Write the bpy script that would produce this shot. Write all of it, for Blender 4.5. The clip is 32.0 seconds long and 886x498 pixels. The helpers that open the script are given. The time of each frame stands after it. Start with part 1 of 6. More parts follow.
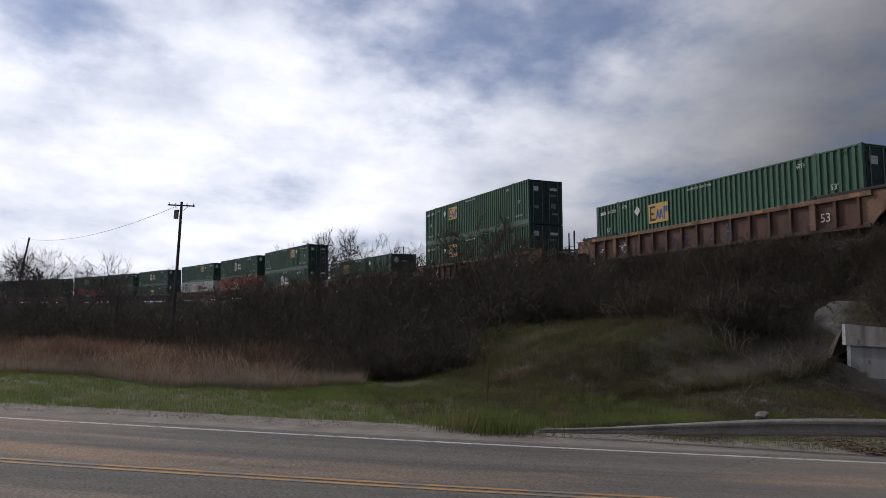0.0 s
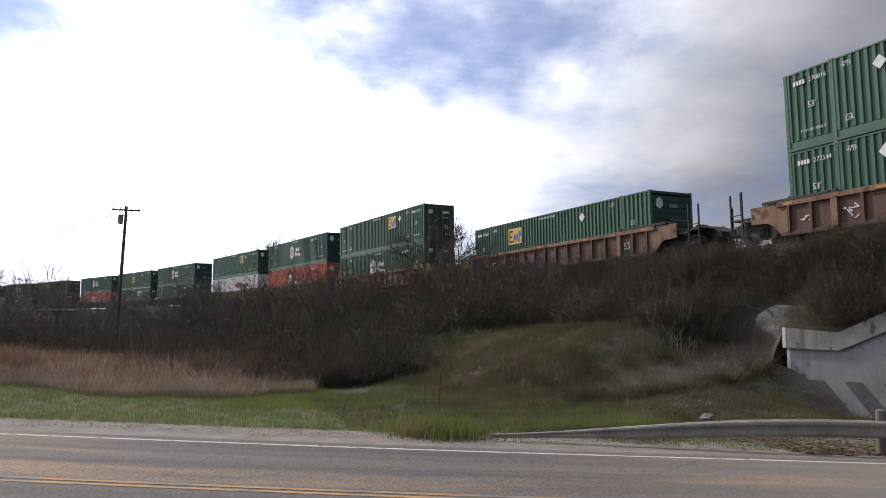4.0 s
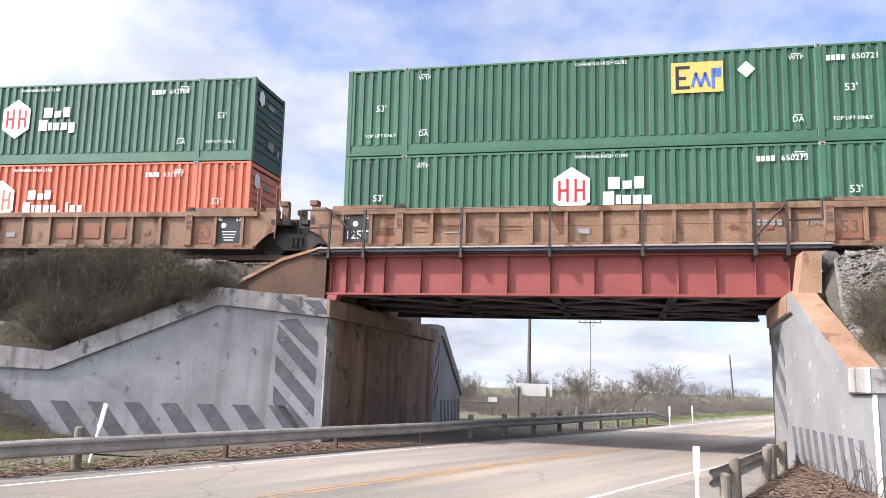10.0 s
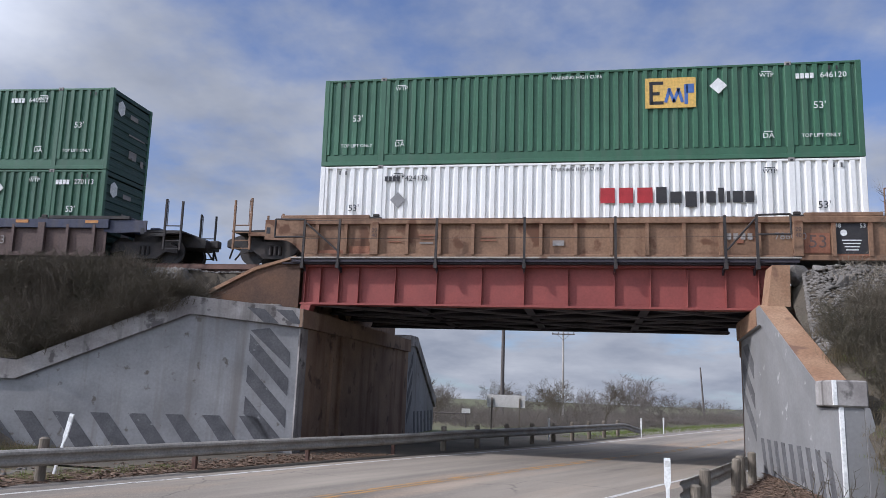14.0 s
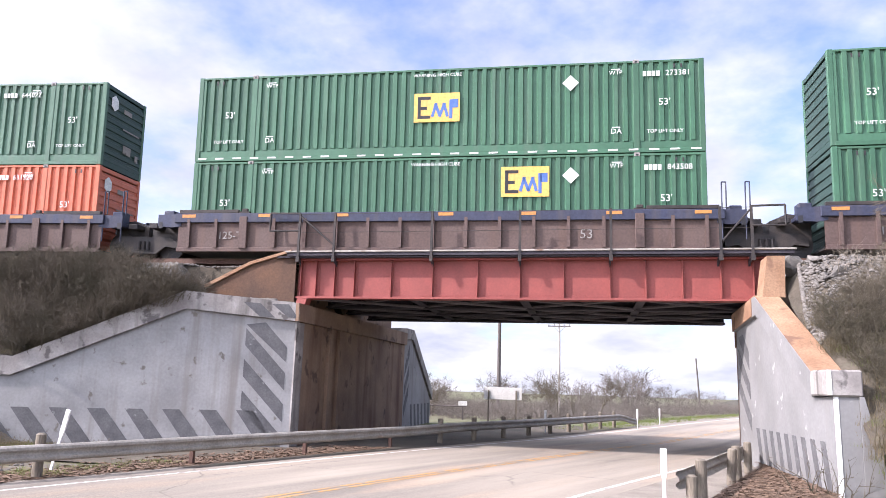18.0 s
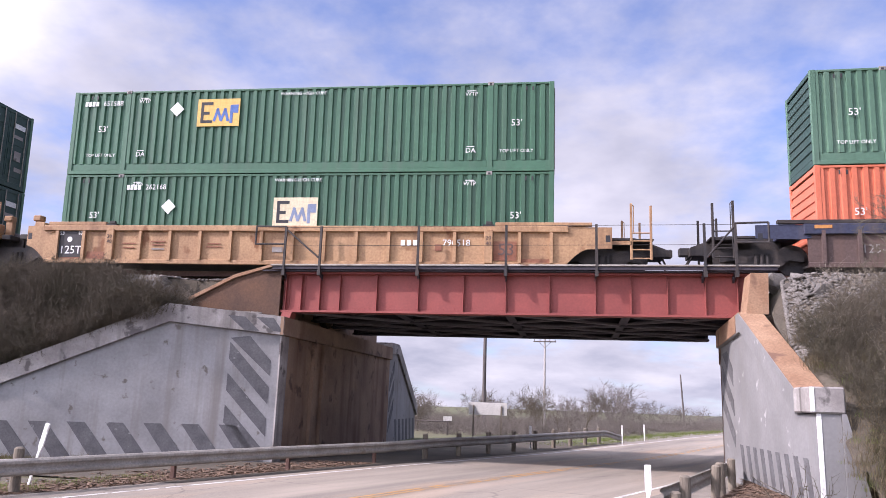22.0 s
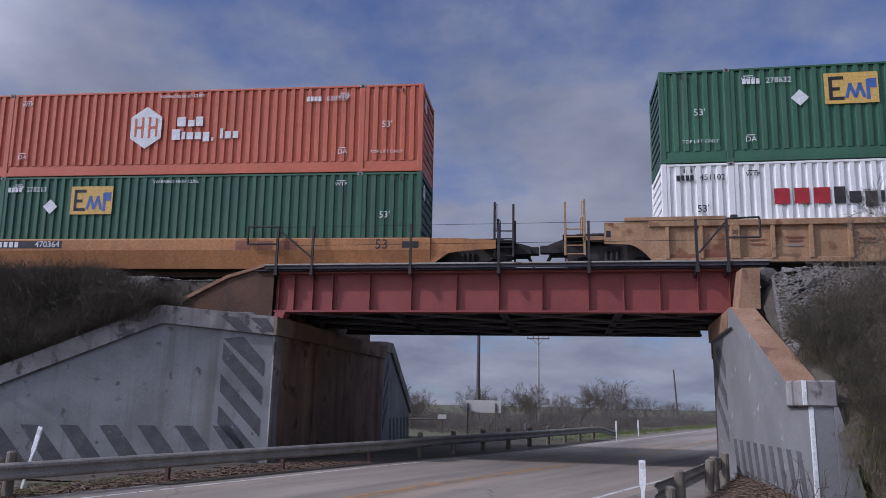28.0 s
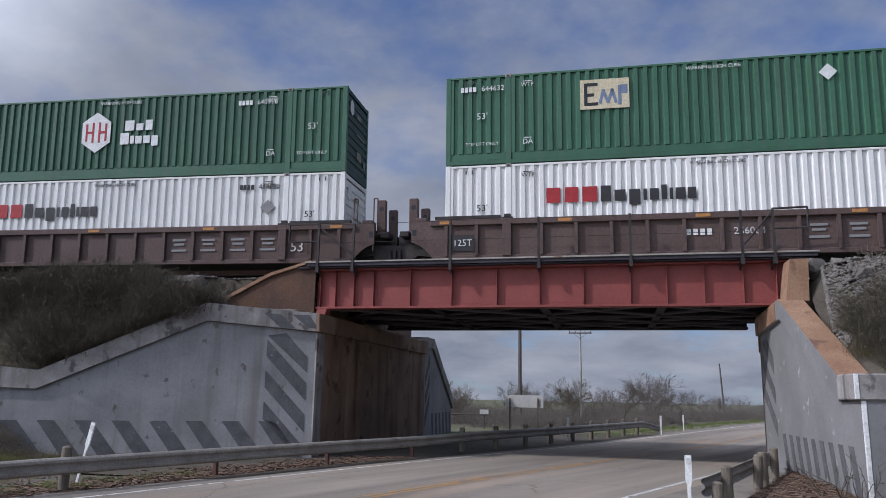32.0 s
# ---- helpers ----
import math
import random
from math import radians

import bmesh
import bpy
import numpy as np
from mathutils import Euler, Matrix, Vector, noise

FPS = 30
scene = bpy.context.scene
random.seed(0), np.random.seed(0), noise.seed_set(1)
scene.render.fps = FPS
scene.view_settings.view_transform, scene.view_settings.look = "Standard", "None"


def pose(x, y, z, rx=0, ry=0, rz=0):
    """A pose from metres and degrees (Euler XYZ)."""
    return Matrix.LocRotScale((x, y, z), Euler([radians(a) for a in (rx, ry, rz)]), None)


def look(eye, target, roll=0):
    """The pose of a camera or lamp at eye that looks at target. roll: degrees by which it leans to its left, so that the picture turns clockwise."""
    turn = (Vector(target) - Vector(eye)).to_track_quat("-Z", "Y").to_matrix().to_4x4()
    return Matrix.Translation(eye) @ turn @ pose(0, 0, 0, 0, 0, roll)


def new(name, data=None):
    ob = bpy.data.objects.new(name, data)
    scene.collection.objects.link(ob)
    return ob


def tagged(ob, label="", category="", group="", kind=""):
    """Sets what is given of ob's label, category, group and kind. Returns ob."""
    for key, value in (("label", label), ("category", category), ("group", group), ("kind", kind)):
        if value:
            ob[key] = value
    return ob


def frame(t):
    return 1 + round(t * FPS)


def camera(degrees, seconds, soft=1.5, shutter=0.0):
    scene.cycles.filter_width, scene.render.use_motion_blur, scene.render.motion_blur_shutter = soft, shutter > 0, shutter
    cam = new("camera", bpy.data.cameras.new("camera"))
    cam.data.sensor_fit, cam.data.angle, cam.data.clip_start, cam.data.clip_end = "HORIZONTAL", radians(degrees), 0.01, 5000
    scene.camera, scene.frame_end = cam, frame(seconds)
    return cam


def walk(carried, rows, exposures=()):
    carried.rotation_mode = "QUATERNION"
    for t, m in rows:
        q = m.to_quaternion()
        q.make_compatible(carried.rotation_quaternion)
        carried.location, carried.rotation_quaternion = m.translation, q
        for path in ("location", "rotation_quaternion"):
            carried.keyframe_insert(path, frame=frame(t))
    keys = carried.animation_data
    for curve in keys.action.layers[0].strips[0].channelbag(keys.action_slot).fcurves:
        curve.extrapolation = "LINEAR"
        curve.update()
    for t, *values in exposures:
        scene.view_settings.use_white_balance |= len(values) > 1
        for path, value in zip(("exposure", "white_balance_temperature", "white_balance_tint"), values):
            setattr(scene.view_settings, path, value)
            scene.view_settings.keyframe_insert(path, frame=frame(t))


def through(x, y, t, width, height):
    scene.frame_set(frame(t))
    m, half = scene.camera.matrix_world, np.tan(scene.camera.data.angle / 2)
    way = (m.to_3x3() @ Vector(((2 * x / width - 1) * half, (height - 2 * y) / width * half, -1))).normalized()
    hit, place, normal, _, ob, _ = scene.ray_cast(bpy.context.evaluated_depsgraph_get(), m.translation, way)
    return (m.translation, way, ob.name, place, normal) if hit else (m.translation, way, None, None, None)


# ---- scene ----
# ---- camera: stands on the verge and turns; seconds, yaw, pitch, roll ----
EYE = 1.9
cam = camera(61.94, 32.0, soft=0.85)
ROWS = [
    (0, 73.15, 6.25, 1.93), (0.5, 74.48, 5.77, 1.93), (1, 74.74, 5.62, 1.76), (1.5, 74.27, 5.74, 1.83),
    (2, 73.49, 5.80, 1.68), (2.5, 72.76, 6.10, 1.62), (4.5, 65.73, 7.30, 1.69), (5, 60.13, 8.09, 1.74),
    (5.5, 54.44, 8.89, 1.10), (6, 48.12, 9.06, 2.09), (6.5, 40.28, 9.72, 1.87), (7, 34.61, 9.79, 1.46),
    (7.5, 31.21, 9.99, 1.57), (8, 27.89, 10.02, 1.82), (8.5, 23.00, 9.98, 1.72), (9, 18.64, 10.22, 2.09),
    (9.5, 15.73, 10.36, 2.39), (10, 13.80, 10.04, 1.94), (10.5, 13.44, 9.82, 2.38), (11, 12.56, 10.29, 2.28),
    (11.5, 12.49, 10.12, 2.22), (12, 12.06, 10.29, 2.24), (12.5, 11.84, 10.06, 2.08), (13, 11.76, 10.00, 1.84),
    (13.5, 11.84, 10.75, 1.89), (14, 11.84, 10.94, 2.18), (14.5, 11.99, 10.88, 2.33), (16.5, 11.08, 10.55, 1.57),
    (17, 11.09, 10.38, 1.75), (17.5, 11.74, 10.17, 1.51), (18, 11.48, 10.41, 1.71), (18.5, 11.80, 10.55, 1.74),
    (19, 12.25, 10.08, 2.14), (19.5, 12.20, 10.31, 2.13), (20, 11.90, 10.59, 2.21), (20.5, 10.81, 10.39, 2.30),
    (21, 10.32, 10.96, 2.10), (21.5, 9.97, 11.55, 1.99), (22, 10.43, 11.57, 2.00), (22.5, 9.61, 11.73, 1.87),
    (23, 9.24, 11.51, 1.58), (23.5, 9.58, 11.59, 1.57), (24, 10.08, 11.70, 1.24), (24.5, 9.68, 11.38, 1.30),
    (26.5, 10.46, 10.94, 1.59), (27, 10.13, 11.29, 1.38), (27.5, 10.32, 11.39, 1.03), (28, 9.84, 11.45, 1.25),
    (28.5, 9.70, 11.59, 1.36), (29, 9.70, 11.62, 0.84), (29.5, 9.08, 11.05, 0.91), (30, 8.84, 11.31, 0.90),
    (30.5, 8.74, 11.29, 1.13), (31, 9.14, 11.20, 1.20), (31.5, 10.56, 11.44, 1.19), (32, 12.97, 11.03, 1.04),
]
EXPOSURES = [(0, -1.65, 6500, 14), (0.5, -1.2, 6500, 14), (1, -0.65, 6500, 14), (2, -0.35, 6500, 14), (2.5, -0.35, 6500, 14), (4.5, -0.85, 6600, 16), (5, -0.8, 6600, 17), (6, 0.0, 6300, 17), (7, 0.5, 6400, 18), (8, 0.48, 6350, 16), (9, 0.22, 6250, 16), (10, 0.68, 6400, 15), (11, 0.7, 6450, 16),
    (13, 0.62, 6450, 16), (13.5, 0.22, 6200, 15), (14, -0.4, 5950, 14), (14.5, -0.55, 5950, 14), (16.5, 0.98, 6350, 18), (18, 0.86, 6350, 21), (20, 0.72, 6350, 25), (22, 0.38, 6300, 28), (23, 0.68, 6200, 28), (24, 0.62, 6200, 30), (24.5, 0.62, 6200, 30), (26.5, -0.4, 5800, 20), (27, -1.08, 5600, 18),
    (28, -1.05, 5600, 22), (28.5, -0.1, 6200, 22), (29, 0.56, 6150, 16), (30, 0.6, 6050, 17), (31, 0.27, 6100, 18), (31.5, -0.35, 5950, 17), (32, -0.82, 5850, 15)]
walk(cam, [(t, pose(0, 0, EYE, 90 + p, 0, y) @ pose(0, 0, 0, 0, 0, r)) for t, y, p, r in ROWS], EXPOSURES)

# ---- sky and sun ----
SUN_FROM = Vector((-0.706, -0.392, 0.588)).normalized()
world = bpy.data.worlds.new("world")
scene.world = world
world.use_nodes = True
wn, wl = world.node_tree.nodes, world.node_tree.links
sky = wn.new("ShaderNodeTexSky")
sky.sky_type, sky.sun_disc = "NISHITA", False
sky.sun_elevation = math.asin(SUN_FROM.z)
sky.sun_rotation = math.atan2(SUN_FROM.x, SUN_FROM.y)
sky.air_density, sky.dust_density, sky.ozone_density = 1.0, 0.3, 4.0
coord = wn.new("ShaderNodeTexCoord")
sep = wn.new("ShaderNodeSeparateXYZ")
wl.new(coord.outputs["Generated"], sep.inputs[0])
# clouds on a flat layer: direction divided by its height
lift = wn.new("ShaderNodeMath"); lift.operation = "ADD"; lift.inputs[1].default_value = 0.26
wl.new(sep.outputs["Z"], lift.inputs[0])
low = wn.new("ShaderNodeMath"); low.operation = "MAXIMUM"; low.inputs[1].default_value = 0.03
wl.new(lift.outputs[0], low.inputs[0])
flat = wn.new("ShaderNodeVectorMath"); flat.operation = "DIVIDE"
wl.new(coord.outputs["Generated"], flat.inputs[0])
trip = wn.new("ShaderNodeCombineXYZ")
for i in range(3):
    wl.new(low.outputs[0], trip.inputs[i])
wl.new(trip.outputs[0], flat.inputs[1])
def sky_noise(scale, detail, shift):
    mp = wn.new("ShaderNodeMapping"); mp.inputs["Location"].default_value = shift
    mp.inputs["Scale"].default_value = (1, 1, 0.25)
    wl.new(flat.outputs[0], mp.inputs[0])
    n = wn.new("ShaderNodeTexNoise"); n.inputs["Scale"].default_value = scale
    n.inputs["Detail"].default_value, n.inputs["Roughness"].default_value = detail, 0.56
    wl.new(mp.outputs[0], n.inputs["Vector"])
    return n.outputs["Fac"]
cover = wn.new("ShaderNodeValToRGB")
cover.color_ramp.elements[0].position, cover.color_ramp.elements[1].position = 0.35, 0.63
cover.color_ramp.elements[0].color = (0.18, 0.18, 0.18, 1)
cover.color_ramp.interpolation = "EASE"
# more and brighter cloud on the side of the sun
side = wn.new("ShaderNodeMath"); side.operation = "MULTIPLY_ADD"; side.inputs[1].default_value, side.inputs[2].default_value = -0.05, 0.03
wl.new(sep.outputs["X"], side.inputs[0])
thick = wn.new("ShaderNodeMath"); thick.operation = "ADD"
wl.new(sky_noise(1.7, 7, (2.3, 4.1, 0)), thick.inputs[0]); wl.new(side.outputs[0], thick.inputs[1])
haze = wn.new("ShaderNodeMapRange"); haze.inputs["From Min"].default_value, haze.inputs["From Max"].default_value = 0.0, 0.30
haze.inputs["To Min"].default_value, haze.inputs["To Max"].default_value = 0.13, 0.0
wl.new(sep.outputs["Z"], haze.inputs["Value"])
banked = wn.new("ShaderNodeMath"); banked.operation = "ADD"
wl.new(thick.outputs[0], banked.inputs[0]); wl.new(haze.outputs[0], banked.inputs[1])
wl.new(banked.outputs[0], cover.inputs[0])
glow = wn.new("ShaderNodeMapRange"); glow.inputs["From Min"].default_value, glow.inputs["From Max"].default_value = 0.33, 0.77
glow.inputs["To Min"].default_value, glow.inputs["To Max"].default_value = 1.2, 6.2
glow.interpolation_type = "SMOOTHSTEP"
toward = wn.new("ShaderNodeVectorMath"); toward.operation = "DOT_PRODUCT"; toward.inputs[1].default_value = SUN_FROM
wl.new(coord.outputs["Generated"], toward.inputs[0]); wl.new(toward.outputs["Value"], glow.inputs["Value"])
body = wn.new("ShaderNodeValToRGB")
body.color_ramp.elements[0].position, body.color_ramp.elements[1].position = 0.3, 0.7
body.color_ramp.elements[0].color, body.color_ramp.elements[1].color = (3.3, 3.6, 4.2, 1), (5.6, 5.8, 6.15, 1)
wl.new(sky_noise(2.6, 5, (7.0, 1.0, 3.0)), body.inputs[0])
mix = wn.new("ShaderNodeMix"); mix.data_type = "RGBA"
wl.new(cover.outputs[0], mix.inputs["Factor"])
lit = wn.new("ShaderNodeVectorMath"); lit.operation = "SCALE"
wl.new(body.outputs[0], lit.inputs[0]); wl.new(glow.outputs[0], lit.inputs["Scale"])
clear = wn.new("ShaderNodeVectorMath"); clear.operation = "MULTIPLY"; clear.inputs[1].default_value = (0.98, 1.28, 1.7)
wl.new(sky.outputs[0], clear.inputs[0]); wl.new(clear.outputs[0], mix.inputs["A"]); wl.new(lit.outputs[0], mix.inputs["B"])
wn["Background"].inputs["Strength"].default_value = 0.10
wl.new(mix.outputs["Result"], wn["Background"].inputs["Color"])
sun = new("sun", bpy.data.lights.new("sun", "SUN"))
sun.data.energy, sun.data.angle, sun.data.color = 4.6, radians(1.4), (1.0, 0.95, 0.89)
sun.matrix_world = look(SUN_FROM * 50, (0, 0, 0))


# ---- materials ----
def node_material(name, base, second=None, rough=0.8, metal=0.0, scale=4.0, fine=40.0, bump=0.2, amount=0.6, spot=None, spot_at=0.62, stretch=(1, 1, 1), per_object=0.0, spot_scale=1.3, streak=None, streak_scale=3.0, spec=0.35, through=0.0, grit=0.7):
    """Two-scale procedural surface: base to second by a broad noise, fine grain in value and relief, optional worn spots and drip streaks."""
    m = bpy.data.materials.new(name)
    m.use_nodes = True
    n, l = m.node_tree.nodes, m.node_tree.links
    b = n["Principled BSDF"]
    b.inputs["Roughness"].default_value, b.inputs["Metallic"].default_value = rough, metal
    b.inputs["Specular IOR Level"].default_value = spec
    tc = n.new("ShaderNodeTexCoord")
    mp = n.new("ShaderNodeMapping"); mp.inputs["Scale"].default_value = stretch
    l.new(tc.outputs["Object"], mp.inputs[0])
    def noise_of(s, d=5):
        t = n.new("ShaderNodeTexNoise"); t.inputs["Scale"].default_value, t.inputs["Detail"].default_value = s, d
        l.new(mp.outputs[0], t.inputs["Vector"]); return t
    broad, grain = noise_of(scale), noise_of(fine, 4)
    second = second or tuple(c * 0.7 for c in base)
    ramp = n.new("ShaderNodeValToRGB")
    ramp.color_ramp.elements[0].position, ramp.color_ramp.elements[1].position = 0.5 - 0.3 * amount, 0.5 + 0.3 * amount
    ramp.color_ramp.elements[0].color, ramp.color_ramp.elements[1].color = (*second, 1), (*base, 1)
    l.new(broad.outputs["Fac"], ramp.inputs[0])
    out = ramp.outputs[0]
    def blend(fac, color, kind="MIX"):
        nonlocal out
        x = n.new("ShaderNodeMix"); x.data_type, x.blend_type = "RGBA", kind
        if isinstance(fac, float): x.inputs["Factor"].default_value = fac
        else: l.new(fac, x.inputs["Factor"])
        l.new(out, x.inputs["A"])
        if isinstance(color, tuple): x.inputs["B"].default_value = (*color, 1)
        else: l.new(color, x.inputs["B"])
        out = x.outputs["Result"]
    gr = n.new("ShaderNodeValToRGB")
    gr.color_ramp.elements[0].position, gr.color_ramp.elements[1].position = 0.3, 0.7
    gr.color_ramp.elements[0].color, gr.color_ramp.elements[1].color = (0.72, 0.72, 0.72, 1), (1.22, 1.22, 1.22, 1)
    l.new(grain.outputs["Fac"], gr.inputs[0])
    blend(grit, gr.outputs[0], "MULTIPLY")
    if spot:
        s = noise_of(spot_scale, 8)
        r = n.new("ShaderNodeValToRGB")
        r.color_ramp.elements[0].position, r.color_ramp.elements[1].position = spot_at, spot_at + 0.06
        l.new(s.outputs["Fac"], r.inputs[0]); blend(r.outputs[0], spot)
    if streak:
        ms = n.new("ShaderNodeMapping"); ms.inputs["Scale"].default_value = (streak_scale, streak_scale, 0.14)
        l.new(tc.outputs["Object"], ms.inputs[0])
        st = n.new("ShaderNodeTexNoise"); st.inputs["Scale"].default_value, st.inputs["Detail"].default_value = 1.0, 6
        l.new(ms.outputs[0], st.inputs["Vector"])
        r = n.new("ShaderNodeValToRGB")
        r.color_ramp.elements[0].position, r.color_ramp.elements[1].position = 0.52, 0.72
        l.new(st.outputs["Fac"], r.inputs[0])
        f = n.new("ShaderNodeMath"); f.operation = "MULTIPLY"; f.inputs[1].default_value = streak[3]
        l.new(r.outputs[0], f.inputs[0]); blend(f.outputs[0], tuple(streak[:3]))
    if per_object:
        oi = n.new("ShaderNodeObjectInfo")
        mr = n.new("ShaderNodeMapRange"); mr.inputs["To Min"].default_value, mr.inputs["To Max"].default_value = 1 - per_object, 1 + per_object
        l.new(oi.outputs["Random"], mr.inputs["Value"])
        cc = n.new("ShaderNodeCombineColor")
        for i in range(3): l.new(mr.outputs[0], cc.inputs[i])
        blend(1.0, cc.outputs[0], "MULTIPLY")
    l.new(out, b.inputs["Base Color"])
    if through:
        tr = n.new("ShaderNodeBsdfTranslucent"); ms_ = n.new("ShaderNodeMixShader"); ms_.inputs[0].default_value = through
        l.new(out, tr.inputs[0]); l.new(b.outputs[0], ms_.inputs[1]); l.new(tr.outputs[0], ms_.inputs[2]); l.new(ms_.outputs[0], n["Material Output"].inputs[0])
    if bump:
        bp = n.new("ShaderNodeBump"); bp.inputs["Strength"].default_value, bp.inputs["Distance"].default_value = bump, 0.02
        l.new(grain.outputs["Fac"], bp.inputs["Height"]); l.new(bp.outputs[0], b.inputs["Normal"])
    return m


M = {}
def mat(key, *a, **k):
    M[key] = node_material(key, *a, **k)
mat("green", (0.052, 0.136, 0.081), (0.042, 0.11, 0.066), rough=0.5, scale=0.6, fine=9, bump=0.03, streak=(0.10, 0.13, 0.10, 0.35), per_object=0.12, grit=0.3)
mat("green_dull", (0.085, 0.165, 0.112), (0.065, 0.135, 0.09), rough=0.6, scale=0.6, fine=9, bump=0.03, streak=(0.12, 0.14, 0.12, 0.4), grit=0.3)
mat("orange", (0.56, 0.155, 0.085), (0.49, 0.13, 0.07), rough=0.55, scale=0.6, fine=9, bump=0.03, streak=(0.45, 0.16, 0.10, 0.4), grit=0.3)
mat("white_paint", (0.80, 0.79, 0.76), (0.73, 0.72, 0.69), rough=0.5, scale=0.7, fine=12, bump=0.03, streak=(0.5, 0.46, 0.40, 0.2), grit=0.15)
mat("end_shaded", (0.022, 0.055, 0.045), (0.03, 0.06, 0.05), rough=0.6, scale=0.8, fine=10, bump=0.03)
mat("mark_white", (0.78, 0.78, 0.76), (0.62, 0.62, 0.6), rough=0.6, scale=3, fine=20, bump=0)
mat("mark_yellow", (0.68, 0.42, 0.10), (0.58, 0.37, 0.11), rough=0.6, scale=2, fine=14, bump=0)
mat("mark_amber", (0.50, 0.23, 0.06), (0.40, 0.18, 0.06), rough=0.6, scale=2, fine=14, bump=0)
mat("mark_blue", (0.08, 0.16, 0.42), rough=0.6, bump=0)
mat("mark_haze", (0.20, 0.25, 0.36), rough=0.6, bump=0)
mat("mark_black", (0.03, 0.03, 0.035), rough=0.6, bump=0)
mat("mark_red", (0.42, 0.035, 0.04), rough=0.6, bump=0)
mat("tan_steel", (0.25, 0.148, 0.09), (0.175, 0.10, 0.062), rough=0.75, scale=0.8, fine=14, bump=0.08, spot=(0.12, 0.055, 0.03), spot_at=0.58, streak=(0.10, 0.05, 0.03, 0.6))
mat("yellow_steel", (0.40, 0.245, 0.13), (0.30, 0.175, 0.095), rough=0.7, scale=0.8, fine=14, bump=0.06, spot=(0.2, 0.09, 0.04), spot_at=0.62, streak=(0.14, 0.07, 0.04, 0.5))
mat("gold_steel", (0.44, 0.20, 0.075), (0.34, 0.15, 0.055), rough=0.6, scale=0.8, fine=14, bump=0.04, streak=(0.16, 0.08, 0.04, 0.4))
mat("brown_steel", (0.115, 0.08, 0.07), (0.085, 0.055, 0.048), rough=0.75, scale=0.9, fine=14, bump=0.06, streak=(0.13, 0.08, 0.06, 0.45))
mat("rust_steel", (0.135, 0.075, 0.055), (0.09, 0.05, 0.038), rough=0.8, scale=0.9, fine=14, bump=0.08, streak=(0.06, 0.03, 0.025, 0.5))
mat("blue_steel", (0.04, 0.046, 0.08), (0.03, 0.034, 0.058), rough=0.6, scale=0.9, fine=14, bump=0.04, streak=(0.10, 0.08, 0.07, 0.4))
mat("black_steel", (0.022, 0.021, 0.022), (0.05, 0.04, 0.035), rough=0.7, scale=3, fine=30, bump=0.1)
mat("panel_black", (0.03, 0.03, 0.032), (0.045, 0.04, 0.04), rough=0.6, scale=3, fine=20, bump=0.02)
mat("girder_red", (0.255, 0.064, 0.054), (0.20, 0.05, 0.043), rough=0.65, scale=1.2, fine=16, bump=0.06, spot=(0.16, 0.05, 0.04), spot_at=0.66, streak=(0.22, 0.06, 0.05, 0.4), grit=0.35)
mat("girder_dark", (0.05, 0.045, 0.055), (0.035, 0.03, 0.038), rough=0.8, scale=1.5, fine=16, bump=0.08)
mat("plate_rust_shaded", (0.11, 0.058, 0.034), (0.065, 0.038, 0.027), rough=0.85, scale=0.9, fine=18, bump=0.12, spot=(0.18, 0.10, 0.055), spot_at=0.64)
mat("concrete_white", (0.29, 0.286, 0.282), (0.205, 0.20, 0.197), rough=0.85, scale=0.8, fine=14, bump=0.15, spot=(0.13, 0.115, 0.10), spot_at=0.645, spot_scale=2.9, streak=(0.16, 0.14, 0.125, 0.75), grit=0.3)
mat("concrete_grey", (0.225, 0.222, 0.22), (0.175, 0.172, 0.17), rough=0.85, scale=0.8, fine=14, bump=0.12, spot=(0.36, 0.35, 0.34), spot_at=0.66, spot_scale=2.4, streak=(0.20, 0.19, 0.18, 0.5), grit=0.22)
mat("brace_steel", (0.13, 0.12, 0.13), (0.09, 0.08, 0.085), rough=0.6, scale=1.5, fine=16, bump=0.05)
mat("concrete_cap", (0.34, 0.32, 0.30), (0.20, 0.18, 0.17), rough=0.9, scale=1.2, fine=16, bump=0.25, streak=(0.07, 0.06, 0.055, 0.75), spot=(0.11, 0.10, 0.095), spot_at=0.58, spot_scale=2.2, grit=0.4)
mat("concrete_brown", (0.25, 0.17, 0.115), (0.155, 0.10, 0.07), rough=0.9, scale=0.7, fine=14, bump=0.2, spot=(0.09, 0.06, 0.045), spot_at=0.6, streak_scale=1.5, streak=(0.085, 0.04, 0.025, 0.85), grit=0.35)
mat("concrete_rusty", (0.32, 0.20, 0.125), (0.22, 0.12, 0.07), rough=0.9, scale=1.2, fine=18, bump=0.25, spot=(0.16, 0.09, 0.06), spot_at=0.6)
mat("stripe_grey", (0.082, 0.08, 0.083), (0.125, 0.123, 0.126), rough=0.85, scale=2.5, fine=20, bump=0.1, spot=(0.26, 0.255, 0.25), spot_at=0.655, spot_scale=4)
